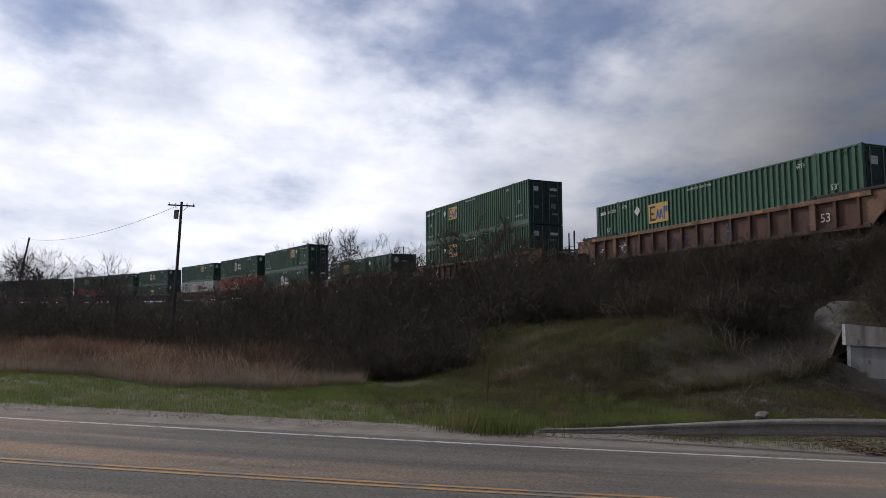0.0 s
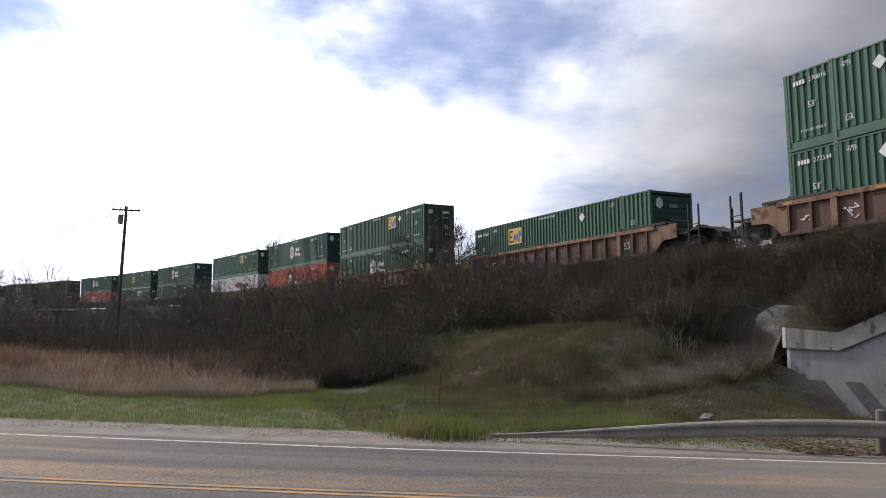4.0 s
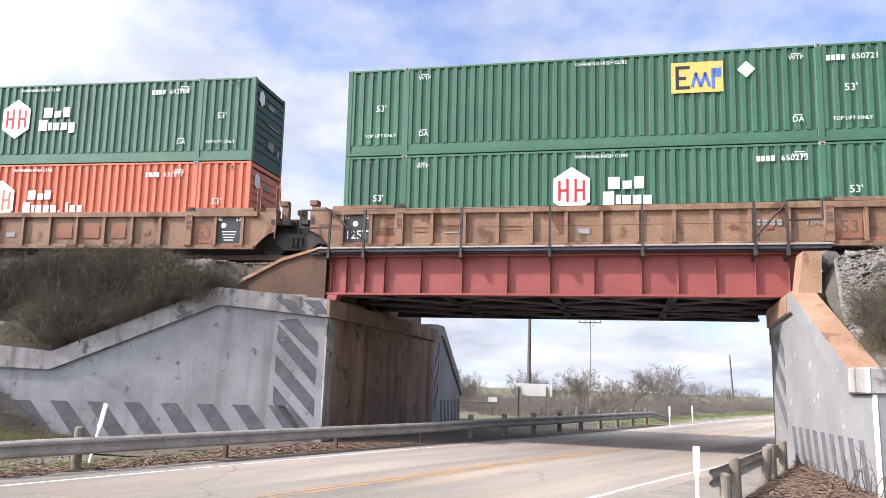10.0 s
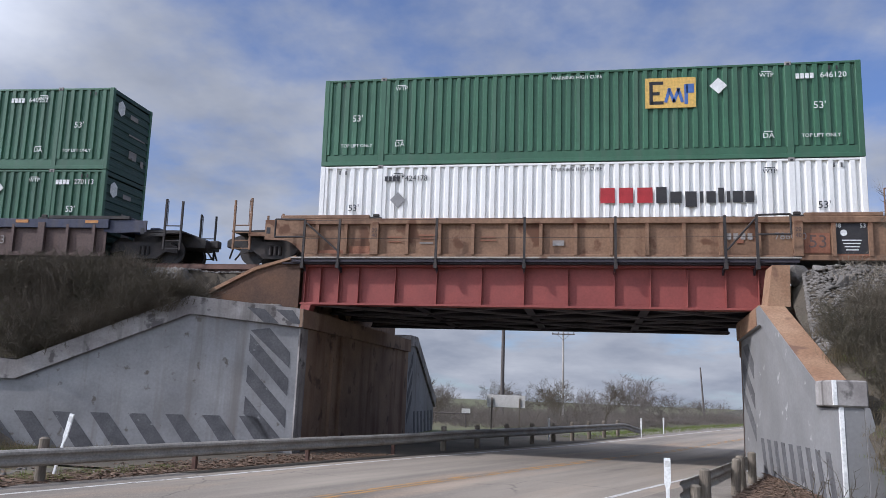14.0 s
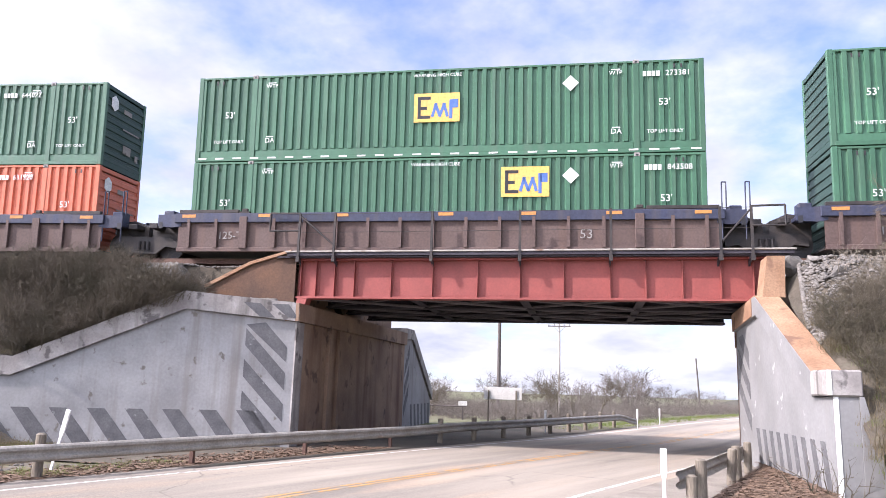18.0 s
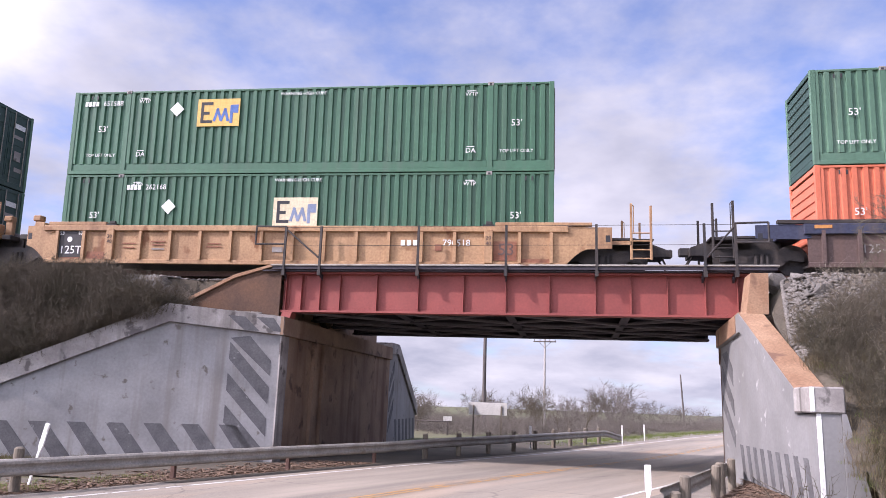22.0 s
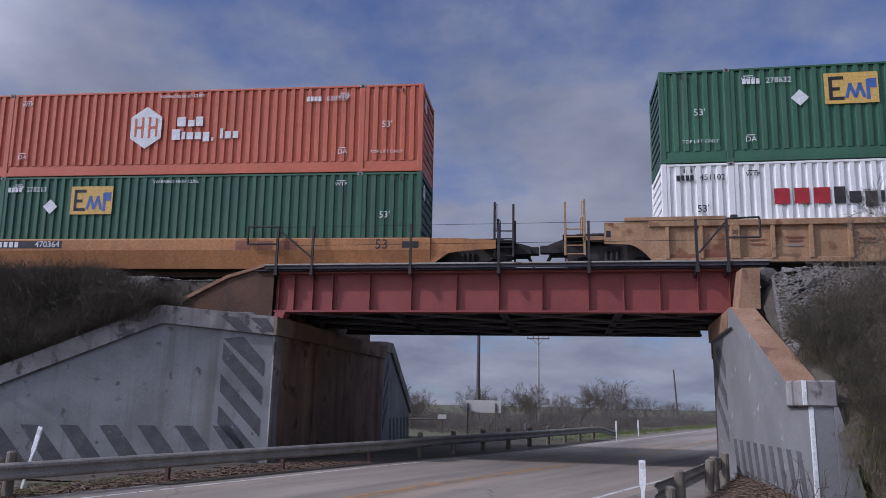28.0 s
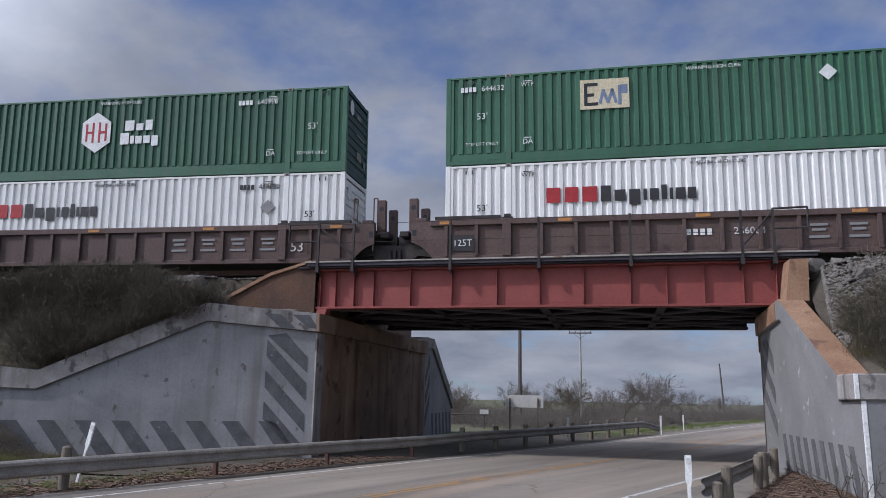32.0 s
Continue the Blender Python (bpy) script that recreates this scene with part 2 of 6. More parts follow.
def asphalt_material():
    """Worn asphalt: wheel paths and stains that run along the lane, rusty dirt by the middle line, coarse stone grain."""
    m = bpy.data.materials.new("asphalt"); m.use_nodes = True
    n, l = m.node_tree.nodes, m.node_tree.links; b = n["Principled BSDF"]; b.inputs["Roughness"].default_value = 0.88; b.inputs["Specular IOR Level"].default_value = 0.3
    uv = n.new("ShaderNodeUVMap"); uv.uv_map = "lane"; tc = n.new("ShaderNodeTexCoord")
    def noise_of(vec, scale, stretch, detail=6, rough_=0.6):
        mp = n.new("ShaderNodeMapping"); mp.inputs["Scale"].default_value = stretch; l.new(vec, mp.inputs[0])
        t = n.new("ShaderNodeTexNoise"); t.inputs["Scale"].default_value, t.inputs["Detail"].default_value, t.inputs["Roughness"].default_value = scale, detail, rough_
        l.new(mp.outputs[0], t.inputs["Vector"]); return t.outputs["Fac"]
    def ramp(fac, p0, p1, c0, c1):
        r = n.new("ShaderNodeValToRGB"); e = r.color_ramp.elements
        e[0].position, e[1].position, e[0].color, e[1].color = p0, p1, (*c0, 1), (*c1, 1); l.new(fac, r.inputs[0]); return r.outputs[0]
    def mix(fac, a, c, kind="MIX"):
        x = n.new("ShaderNodeMix"); x.data_type, x.blend_type = "RGBA", kind
        if isinstance(fac, float): x.inputs["Factor"].default_value = fac
        else: l.new(fac, x.inputs["Factor"])
        l.new(a, x.inputs["A"])
        if isinstance(c, tuple): x.inputs["B"].default_value = (*c, 1)
        else: l.new(c, x.inputs["B"])
        return x.outputs["Result"]
    bands = ramp(noise_of(uv.outputs[0], 1.0, (1.1, 0.035, 1)), 0.36, 0.64, (0.078, 0.071, 0.063), (0.15, 0.136, 0.119))
    c = mix(ramp(noise_of(uv.outputs[0], 1.0, (0.55, 0.09, 1), 8), 0.50, 0.66, (0, 0, 0), (0.85, 0.85, 0.85)), bands, (0.29, 0.195, 0.125))
    c = mix(ramp(noise_of(uv.outputs[0], 1.0, (0.9, 0.16, 1), 7), 0.56, 0.70, (0, 0, 0), (0.7, 0.7, 0.7)), c, (0.115, 0.105, 0.10))
    c = mix(0.85, c, ramp(noise_of(tc.outputs["Object"], 24.0, (1, 1, 1), 5), 0.32, 0.68, (0.45, 0.45, 0.45), (1.45, 1.42, 1.38)), "MULTIPLY")
    c = mix(0.5, c, ramp(noise_of(tc.outputs["Object"], 5.0, (1, 1, 1), 6), 0.35, 0.65, (0.75, 0.75, 0.75), (1.2, 1.2, 1.2)), "MULTIPLY")
    along = n.new("ShaderNodeSeparateXYZ"); l.new(tc.outputs["Object"], along.inputs[0])
    near = n.new("ShaderNodeMapRange"); near.inputs["From Min"].default_value, near.inputs["From Max"].default_value = 5.0, 15.0; l.new(along.outputs["Y"], near.inputs["Value"])
    dust = n.new("ShaderNodeMath"); dust.operation = "MULTIPLY"
    l.new(near.outputs[0], dust.inputs[0]); l.new(ramp(noise_of(uv.outputs[0], 1.0, (0.5, 0.05, 1), 7), 0.36, 0.62, (0.25, 0.25, 0.25), (0.85, 0.85, 0.85)), dust.inputs[1])
    c = mix(dust.outputs[0], c, (0.34, 0.29, 0.235))
    v = n.new("ShaderNodeTexVoronoi"); v.feature, v.inputs["Scale"].default_value = "DISTANCE_TO_EDGE", 0.33
    wob = n.new("ShaderNodeMapping"); l.new(tc.outputs["Object"], wob.inputs[0])
    ad = n.new("ShaderNodeMix"); ad.data_type = "VECTOR"; ad.inputs["Factor"].default_value = 0.3
    nz = n.new("ShaderNodeTexNoise"); nz.inputs["Scale"].default_value = 1.6; nz.inputs["Detail"].default_value = 6
    l.new(tc.outputs["Object"], nz.inputs["Vector"]); l.new(wob.outputs[0], ad.inputs["A"]); l.new(nz.outputs["Color"], ad.inputs["B"]); l.new(ad.outputs["Result"], v.inputs["Vector"])
    crack = ramp(v.outputs["Distance"], 0.0, 0.006, (0.7, 0.7, 0.7), (0, 0, 0))
    part_of = n.new("ShaderNodeMath"); part_of.operation = "MULTIPLY"
    l.new(crack, part_of.inputs[0]); l.new(ramp(noise_of(tc.outputs["Object"], 0.22, (1, 1, 1), 3), 0.48, 0.60, (0, 0, 0), (1, 1, 1)), part_of.inputs[1]); crack = part_of.outputs[0]
    c = mix(crack, c, (0.06, 0.055, 0.05))
    l.new(c, b.inputs["Base Color"])
    bp = n.new("ShaderNodeBump"); bp.inputs["Strength"].default_value, bp.inputs["Distance"].default_value = 0.5, 0.012
    l.new(noise_of(tc.outputs["Object"], 45.0, (1, 1, 1), 3), bp.inputs["Height"]); l.new(bp.outputs[0], b.inputs["Normal"])
    return m
M["asphalt"] = asphalt_material()
mat("gravel_ground", (0.25, 0.22, 0.185), (0.17, 0.145, 0.12), rough=0.95, scale=1.5, fine=50, bump=0.6)
mat("line_white", (0.62, 0.61, 0.58), (0.42, 0.40, 0.37), rough=0.8, scale=3, fine=40, bump=0.1, spot=(0.22, 0.2, 0.18), spot_at=0.57, spot_scale=5)
mat("line_yellow", (0.44, 0.235, 0.07), (0.31, 0.19, 0.09), rough=0.8, scale=3, fine=40, bump=0.1, spot=(0.21, 0.17, 0.13), spot_at=0.50, spot_scale=1.6)
mat("galvanised", (0.35, 0.325, 0.285), (0.24, 0.22, 0.19), rough=0.6, metal=0.15, scale=2, fine=20, bump=0.05, spot=(0.16, 0.10, 0.07), spot_at=0.66)
mat("wood_post", (0.20, 0.17, 0.13), (0.12, 0.10, 0.08), rough=0.9, scale=6, fine=50, bump=0.4, stretch=(1, 1, 0.2))
mat("emblem_faded", (0.64, 0.57, 0.40), (0.55, 0.47, 0.31), rough=0.7, scale=2, fine=14, bump=0)
mat("patch_red", (0.20, 0.075, 0.045), (0.26, 0.12, 0.07), rough=0.75, scale=2, fine=14, bump=0)
mat("pole_pale", (0.40, 0.37, 0.34), (0.28, 0.26, 0.24), rough=0.9, scale=3, fine=40, bump=0.3, stretch=(1, 1, 0.1))
mat("pole_wood", (0.13, 0.11, 0.10), (0.09, 0.08, 0.075), rough=0.9, scale=3, fine=40, bump=0.3, stretch=(1, 1, 0.1))
mat("twig", (0.125, 0.102, 0.077), (0.078, 0.068, 0.046), rough=0.95, scale=0.7, fine=20, bump=0, spot=(0.20, 0.165, 0.13), spot_at=0.63)
mat("far_wood", (0.06, 0.062, 0.05), (0.085, 0.075, 0.06), rough=1.0, scale=0.05, fine=0.6, bump=0)
# twig copy made paler, with the haze of distance in its colour
mat("twig_hazed", (0.18, 0.155, 0.135), (0.13, 0.112, 0.098), rough=0.95, scale=0.3, fine=5, bump=0)
mat("boulder_grey", (0.225, 0.21, 0.19), (0.135, 0.127, 0.113), rough=0.95, scale=1.5, fine=9, bump=0.5, streak=(0.09, 0.085, 0.08, 0.5))
mat("twig_pale", (0.30, 0.26, 0.21), (0.20, 0.17, 0.135), rough=0.95, scale=1.2, fine=20, bump=0)
mat("reed", (0.25, 0.148, 0.10), (0.16, 0.10, 0.07), rough=0.95, scale=0.8, fine=20, bump=0, through=0.4)
mat("weed", (0.13, 0.135, 0.055), (0.10, 0.085, 0.05), rough=0.95, scale=0.7, fine=8, bump=0, spot=(0.19, 0.145, 0.085), spot_at=0.56, spot_scale=0.8, through=0.35)
mat("reed_pale", (0.46, 0.38, 0.28), (0.33, 0.26, 0.19), rough=0.95, scale=0.8, fine=20, bump=0, through=0.3)
mat("grass", (0.17, 0.215, 0.06), (0.13, 0.155, 0.05), rough=0.9, scale=0.5, fine=10, bump=0, spot=(0.26, 0.20, 0.10), spot_at=0.6, spot_scale=0.9, through=0.45)
mat("dry_grass", (0.19, 0.152, 0.095), (0.13, 0.105, 0.064), rough=0.95, scale=0.8, fine=10, bump=0, through=0.4)
mat("slope_earth", (0.135, 0.118, 0.095), (0.085, 0.073, 0.058), rough=1.0, scale=1.2, fine=22, bump=0.6, spot=(0.19, 0.165, 0.135), spot_at=0.62)
mat("soil", (0.095, 0.079, 0.059), (0.062, 0.052, 0.04), rough=1.0, scale=0.6, fine=12, bump=0.6, spot=(0.085, 0.075, 0.055), spot_at=0.6)
mat("field", (0.095, 0.112, 0.048), (0.115, 0.098, 0.062), rough=1.0, scale=0.15, fine=8, bump=0.5)
mat("stone", (0.175, 0.16, 0.145), (0.10, 0.092, 0.083), rough=0.9, scale=2.0, fine=20, bump=0.4, per_object=0.2)
mat("leaf_litter", (0.19, 0.125, 0.085), (0.11, 0.075, 0.055), rough=0.95, scale=8, fine=40, bump=0.6)
mat("sign_back", (0.62, 0.61, 0.58), (0.54, 0.53, 0.50), rough=0.5, metal=0.0, scale=3, fine=20, bump=0.02)
mat("plastic_white", (0.8, 0.8, 0.78), (0.7, 0.7, 0.68), rough=0.5, scale=3, fine=20, bump=0)


# ---- tools ----
CACHE = {}
def part(name, bm, material, parent=None, label="", at=None, kind=""):
    """Links a bmesh (or a finished mesh) as one mesh object, under a thing or part if given."""
    if isinstance(bm, bmesh.types.BMesh):
        me = bpy.data.meshes.new(name)
        bm.to_mesh(me); bm.free()
    else:
        me = bm
    if material and not me.materials:
        me.materials.append(M[material])
    ob = new(name, me)
    if parent: ob.parent = parent
    if at is not None: ob.matrix_basis = at
    return tagged(ob, label, kind=kind)

def cached(key, make):
    """A mesh made once and shared by alike parts."""
    if key not in CACHE:
        bm = make()
        me = bpy.data.meshes.new(key[0]); bm.to_mesh(me); bm.free()
        me.materials.append(M[key[1]])
        CACHE[key] = me
    return CACHE[key]

def thing(name, label, category, group="", m=None, kind=""):
    ob = new(name)
    ob.empty_display_size = 0.3
    if m is not None: ob.matrix_basis = m
    return tagged(ob, label, category, group, kind)

def add_box(bm, lo, hi, bevel=0.0, m=None):
    c = [(a + b) / 2 for a, b in zip(lo, hi)]; s = [b - a for a, b in zip(lo, hi)]
    g = bmesh.ops.create_cube(bm, size=1, matrix=Matrix.Translation(c) @ Matrix.Diagonal((*s, 1)))
    if bevel:
        edges = list({e for v in g["verts"] for e in v.link_edges})
        r = bmesh.ops.bevel(bm, geom=edges, offset=bevel, segments=1, affect="EDGES", profile=0.5)
        verts = list({v for f in r["faces"] for v in f.verts} | {v for v in g["verts"] if v.is_valid})
    else:
        verts = g["verts"]
    if m is not None: bmesh.ops.transform(bm, matrix=m, verts=[v for v in verts if v.is_valid])
    return bm

def box(lo, hi, bevel=0.0):
    return add_box(bmesh.new(), lo, hi, bevel)

def add_rod(bm, a, b, r1, r2=None, n=8):
    a, b = Vector(a), Vector(b); d = b - a
    bmesh.ops.create_cone(bm, cap_ends=True, segments=n, radius1=r1, radius2=r1 if r2 is None else r2, depth=d.length,
                          matrix=Matrix.Translation((a + b) / 2) @ d.to_track_quat("Z", "Y").to_matrix().to_4x4())
    return bm

def rod(a, b, r1, r2=None, n=8):
    return add_rod(bmesh.new(), a, b, r1, r2, n)

def add_prism(bm, poly, depth, frame_m):
    """A closed polygon in x, z of frame_m, given thickness along its y."""
    lo = [bm.verts.new(frame_m @ Vector((x, 0, z))) for x, z in poly]
    hi = [bm.verts.new(frame_m @ Vector((x, depth, z))) for x, z in poly]
    n = len(poly)
    bm.faces.new(lo); bm.faces.new(hi[::-1])
    for i in range(n):
        bm.faces.new((lo[i], hi[i], hi[(i + 1) % n], lo[(i + 1) % n]))
    bmesh.ops.recalc_face_normals(bm, faces=bm.faces)
    return bm

def prism(poly, depth, frame_m=Matrix()):
    return add_prism(bmesh.new(), poly, depth, frame_m)

def text_mesh(words, height, material):
    """Lettering as a thin mesh, centred, facing -y, upright in z."""
    key = ("lettering", material, words, height)
    if key not in CACHE:
        cu = bpy.data.curves.new("lettering", "FONT")
        cu.body, cu.size, cu.align_x, cu.align_y, cu.extrude, cu.resolution_u = words, height / 0.7, "CENTER", "CENTER", 0.004, 2
        tmp = bpy.data.objects.new("lettering", cu)
        scene.collection.objects.link(tmp)
        me = bpy.data.meshes.new_from_object(tmp.evaluated_get(bpy.context.evaluated_depsgraph_get()))
        bpy.data.objects.remove(tmp)
        me.transform(Matrix.Rotation(radians(90), 4, "X"))
        me.materials.clear(); me.materials.append(M[material])
        CACHE[key] = me
    return CACHE[key]

# ---- the track: straight past ARC_START, on a curve before it, leaning to the inside ----
ARC_START, RADIUS, TILT = 8.862, 416.7, 2.466
RAIL_Z, TRACK_Y, GRADE = 5.795, 23.27, 0.001246
def track(s):
    """Place and heading (degrees) of the track's centre line at rail top."""
    u = min(s - ARC_START, 0.0) / RADIUS
    if u == 0.0: return s, TRACK_Y, RAIL_Z + GRADE * s, 0.0
    return ARC_START + RADIUS * math.sin(u), TRACK_Y - RADIUS * (1 - math.cos(u)), RAIL_Z + GRADE * s, -math.degrees(u)

def on_track(s, lean=TILT):
    x, y, z, h = track(s)
    return pose(x, y, z, 0, 0, h) @ pose(0, 0, 0, lean)

def travelled(t):
    return 9.79 * t


# ---- the train ----
L2, W2, CH = 8.077, 1.295, 2.896

def corrugated(x0, x1, z0, z1, y, depth, n, side):
    """Upright corrugation from x0 to x1 in the plane y; side is the outward sign."""
    bm = bmesh.new()
    step = (x1 - x0) / n
    prev = None
    for i in range(n):
        for fx, d in ((0.0, 0), (0.42, 0), (0.50, 1), (0.92, 1)):
            x = x0 + (i + fx) * step; yy = y - side * depth * d
            cur = (bm.verts.new((x, yy, z0)), bm.verts.new((x, yy, z1)))
            if prev: bm.faces.new((prev[0], cur[0], cur[1], prev[1]))
            prev = cur
    cur = (bm.verts.new((x1, y, z0)), bm.verts.new((x1, y, z1)))
    bm.faces.new((prev[0], cur[0], cur[1], prev[1]))
    bmesh.ops.recalc_face_normals(bm, faces=bm.faces)
    return bm

def end_panel(x, sign):
    bm = bmesh.new(); n = 9; prev = None
    for i in range(n):
        for fz, d in ((0.0, 0), (0.5, 0), (0.6, 1), (0.9, 1)):
            z = 0.2 + (i + fz) * 2.5 / n; xx = x - sign * 0.035 * d
            cur = (bm.verts.new((xx, -W2 + 0.1, z)), bm.verts.new((xx, W2 - 0.1, z)))
            if prev: bm.faces.new((prev[0], cur[0], cur[1], prev[1]))
            prev = cur
    bmesh.ops.recalc_face_normals(bm, faces=bm.faces)
    return bm

def door_leaf(x, y0, y1):
    bm = box((x - 0.05, y0, 0.16), (x, y1, 2.74))
    for z in (0.6, 1.2, 1.8, 2.4):
        add_box(bm, (x, y0 + 0.08, z - 0.2), (x + 0.02, y1 - 0.08, z + 0.2))
    return bm

def mark(box_id, name, me, x, z, y=-W2 - 0.016):
    return part(name, me, None, box_id, at=pose(x, y, z), kind="stuff" if name == "lettering" else "")

def plate(w, h, material, t=0.006):
    return cached((f"mark", material, round(w, 3), round(h, 3)), lambda: box((-w / 2, -t / 2, -h / 2), (w / 2, t / 2, h / 2)))

def poly_mark(key, poly, material, t=0.006):
    return cached((key, material), lambda: prism(poly, t, pose(0, -t / 2, 0)))

def yellow_logo(c, x, z, faded=False):
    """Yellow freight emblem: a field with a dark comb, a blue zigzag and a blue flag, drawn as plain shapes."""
    e = part("emblem", plate(1.46, 0.94, "emblem_faded" if faded else "mark_yellow"), None, c, "faded cream emblem panel" if faded else "yellow painted emblem panel", pose(x, -W2 - 0.016, z))
    y, blue = -0.006, "mark_haze" if faded else "mark_blue"
    for dx, dz, w, h, m in ((-0.56, 0.0, 0.10, 0.72, "mark_black"), (-0.38, 0.31, 0.36, 0.10, "mark_black"), (-0.42, -0.02, 0.22, 0.10, "mark_black"), (-0.38, -0.31, 0.36, 0.10, "mark_black"),
                            (0.45, -0.06, 0.10, 0.62, blue), (0.57, 0.12, 0.22, 0.28, blue)):
        part("stroke", plate(w, h, m, 0.004), None, e, at=pose(dx, y, dz))
    for dx, a in ((-0.08, 16), (0.03, -20), (0.17, 20), (0.28, -16)):
        part("stroke", plate(0.09, 0.46, blue, 0.004), None, e, at=pose(dx, y - 0.001, -0.08, 0, a, 0))

def hexagon_logo(c, x, z, bars, dark):
    """White hexagon with upright bars, and two white word bars beside it."""
    hx = poly_mark("hexagon", [(0.62 * math.sin(radians(a)), 0.72 * math.cos(radians(a))) for a in range(0, 360, 60)], "mark_white")
    e = part("emblem", hx, None, c, "white hexagonal emblem", pose(x, -W2 - 0.016, z))
    for dx, h in ((-0.36, 0.62), (-0.12, 0.72), (0.12, 0.72), (0.36, 0.62)):
        part("stroke", plate(0.075, h, dark), None, e, at=pose(dx, -0.007, 0))
    for dx in (-0.24, 0.24):
        part("stroke", plate(0.2, 0.08, dark), None, e, at=pose(dx, -0.007, 0.0))
    for dx, dz, w, h in bars:
        mark(c, "word_bar", plate(w, h, "mark_white"), x + dx, z + dz)

def word_row(c, name, x, z, widths, h, material, gap=0.07):
    cx = x
    for w in widths:
        mark(c, name, plate(w, h, material), cx + w / 2, z); cx += w + gap

def container(colour, level, logo, door, number, label, flip=False, spots=None):
    """One 53-foot box. flip: the number stands at its rear end."""
    c = thing("shipping_container", label, "container", "containers on the train")
    pale = colour != "white_paint"
    ink = "mark_white" if pale else "mark_black"
    for side in (-1, 1):
        for k, (x0, x1, n) in enumerate(((-L2 + 0.12, -6.19, 6), (-6.01, 6.01, 42), (6.19, L2 - 0.12, 6))):
            part("side_panel", cached(("side_panel", colour, side, k), lambda: corrugated(x0, x1, 0.36, 2.80, side * (W2 - 0.012), 0.056, n, side)), None, c)
            part("kick_rail", cached(("kick_rail", colour, side, k), lambda: box((x0, min(side * (W2 - 0.03), side * (W2 - 0.10)), 0.13), (x1, max(side * (W2 - 0.03), side * (W2 - 0.10)), 0.355), 0.012)), None, c)
        part("bottom_rail", cached(("bottom_rail", colour, side), lambda: box((-L2 + 0.1, side * W2 - 0.06 - 0.055 * side, 0.0), (L2 - 0.1, side * W2 + 0.06 - 0.055 * side, 0.13), 0.01)), None, c)
        part("top_rail", cached(("top_rail", colour, side), lambda: box((-L2 + 0.1, side * (W2 - 0.05) - 0.045, 2.80), (L2 - 0.1, side * (W2 - 0.05) + 0.045, 2.87), 0.01)), None, c)
        for x in (-L2 + 0.08, -6.1, 6.1, L2 - 0.08):
            w = 0.08 if abs(x) > 7 else 0.09
            part("corner_post" if abs(x) > 7 else "lift_post", cached(("post", colour, w), lambda: box((-w, -0.07, 0.0), (w, 0.07, 2.88), 0.012)), None, c, at=pose(x, side * (W2 - 0.068), 0))
            if side < 0 and abs(x) < 7:
                me = cached(("casting", "concrete_cap"), lambda: box((-0.09, -0.03, -0.06), (0.09, 0.03, 0.06), 0.01))
                part("top_casting", me, None, c, at=pose(x, -W2 + 0.02, 2.90 - 0.06))
                part("casting_hole", plate(0.07, 0.05, "mark_black", 0.006), None, c, at=pose(x, -W2 - 0.014, 2.83))
    part("roof", cached(("roof", colour), lambda: box((-L2 + 0.05, -W2 + 0.06, 2.80), (L2 - 0.05, W2 - 0.06, 2.85))), None, c)
    part("floor_frame", cached(("floor_frame", "black_steel"), lambda: box((-L2 + 0.05, -W2 + 0.12, 0.05), (L2 - 0.05, W2 - 0.12, 0.15))), None, c)
    # green boxes get darker ends: the shade there is put into the colour
    endc = {"green": "end_shaded", "green_dull": "end_shaded"}.get(colour, colour)
    for sign in (-1, 1):
        x = sign * (L2 - 0.02)
        if sign > 0 and door:
            for y0, y1 in ((-W2 + 0.1, -0.01), (0.01, W2 - 0.1)):
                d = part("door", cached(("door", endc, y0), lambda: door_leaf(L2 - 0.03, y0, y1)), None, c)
                for f in (0.22, 0.78):
                    y = y0 + (y1 - y0) * f
                    part("lock_rod", cached(("lock_rod", "galvanised"), lambda: rod((0, 0, 0.15), (0, 0, 2.78), 0.018, n=6)), None, d, at=pose(L2 + 0.012, y, 0))
            for y, z, w, h in ((-0.75, 2.3, 0.4, 0.3), (0.6, 2.3, 0.55, 0.18), (0.55, 1.9, 0.5, 0.12), (-0.7, 1.1, 0.3, 0.2), (0.6, 1.2, 0.35, 0.35), (0.7, 0.7, 0.4, 0.15)):
                part("end_mark", plate(w, h, "mark_white" if z > 2 else "concrete_cap"), None, c, at=pose(L2 + 0.002, y, z, 0, 0, 90))
        else:
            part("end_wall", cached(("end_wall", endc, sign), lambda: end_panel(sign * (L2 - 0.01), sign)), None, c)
            if sign > 0:
                part("end_mark", poly_mark("end_hexagon", [(0.24 * math.sin(radians(a)), 0.28 * math.cos(radians(a))) for a in range(0, 360, 60)], "mark_white"), None, c, at=pose(L2 + 0.004, -0.75, 2.3, 0, 0, 90))
                for y, z, w, h in ((0.1, 2.2, 0.5, 0.16), (0.4, 1.55, 1.1, 0.05), (0.2, 0.85, 0.5, 0.3), (0.85, 0.7, 0.2, 0.25)):
                    part("end_mark", plate(w, h, "concrete_cap"), None, c, at=pose(L2 + 0.004, y, z, 0, 0, 90))
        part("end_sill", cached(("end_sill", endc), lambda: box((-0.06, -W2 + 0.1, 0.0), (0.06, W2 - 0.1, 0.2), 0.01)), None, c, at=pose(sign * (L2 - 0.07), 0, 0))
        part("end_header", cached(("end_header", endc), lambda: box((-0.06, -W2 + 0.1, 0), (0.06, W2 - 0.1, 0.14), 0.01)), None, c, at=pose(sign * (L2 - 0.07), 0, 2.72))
    # lettering on the near side
    kind, at, far = (logo + " 0 0").split()[0], (spots or {}), ink
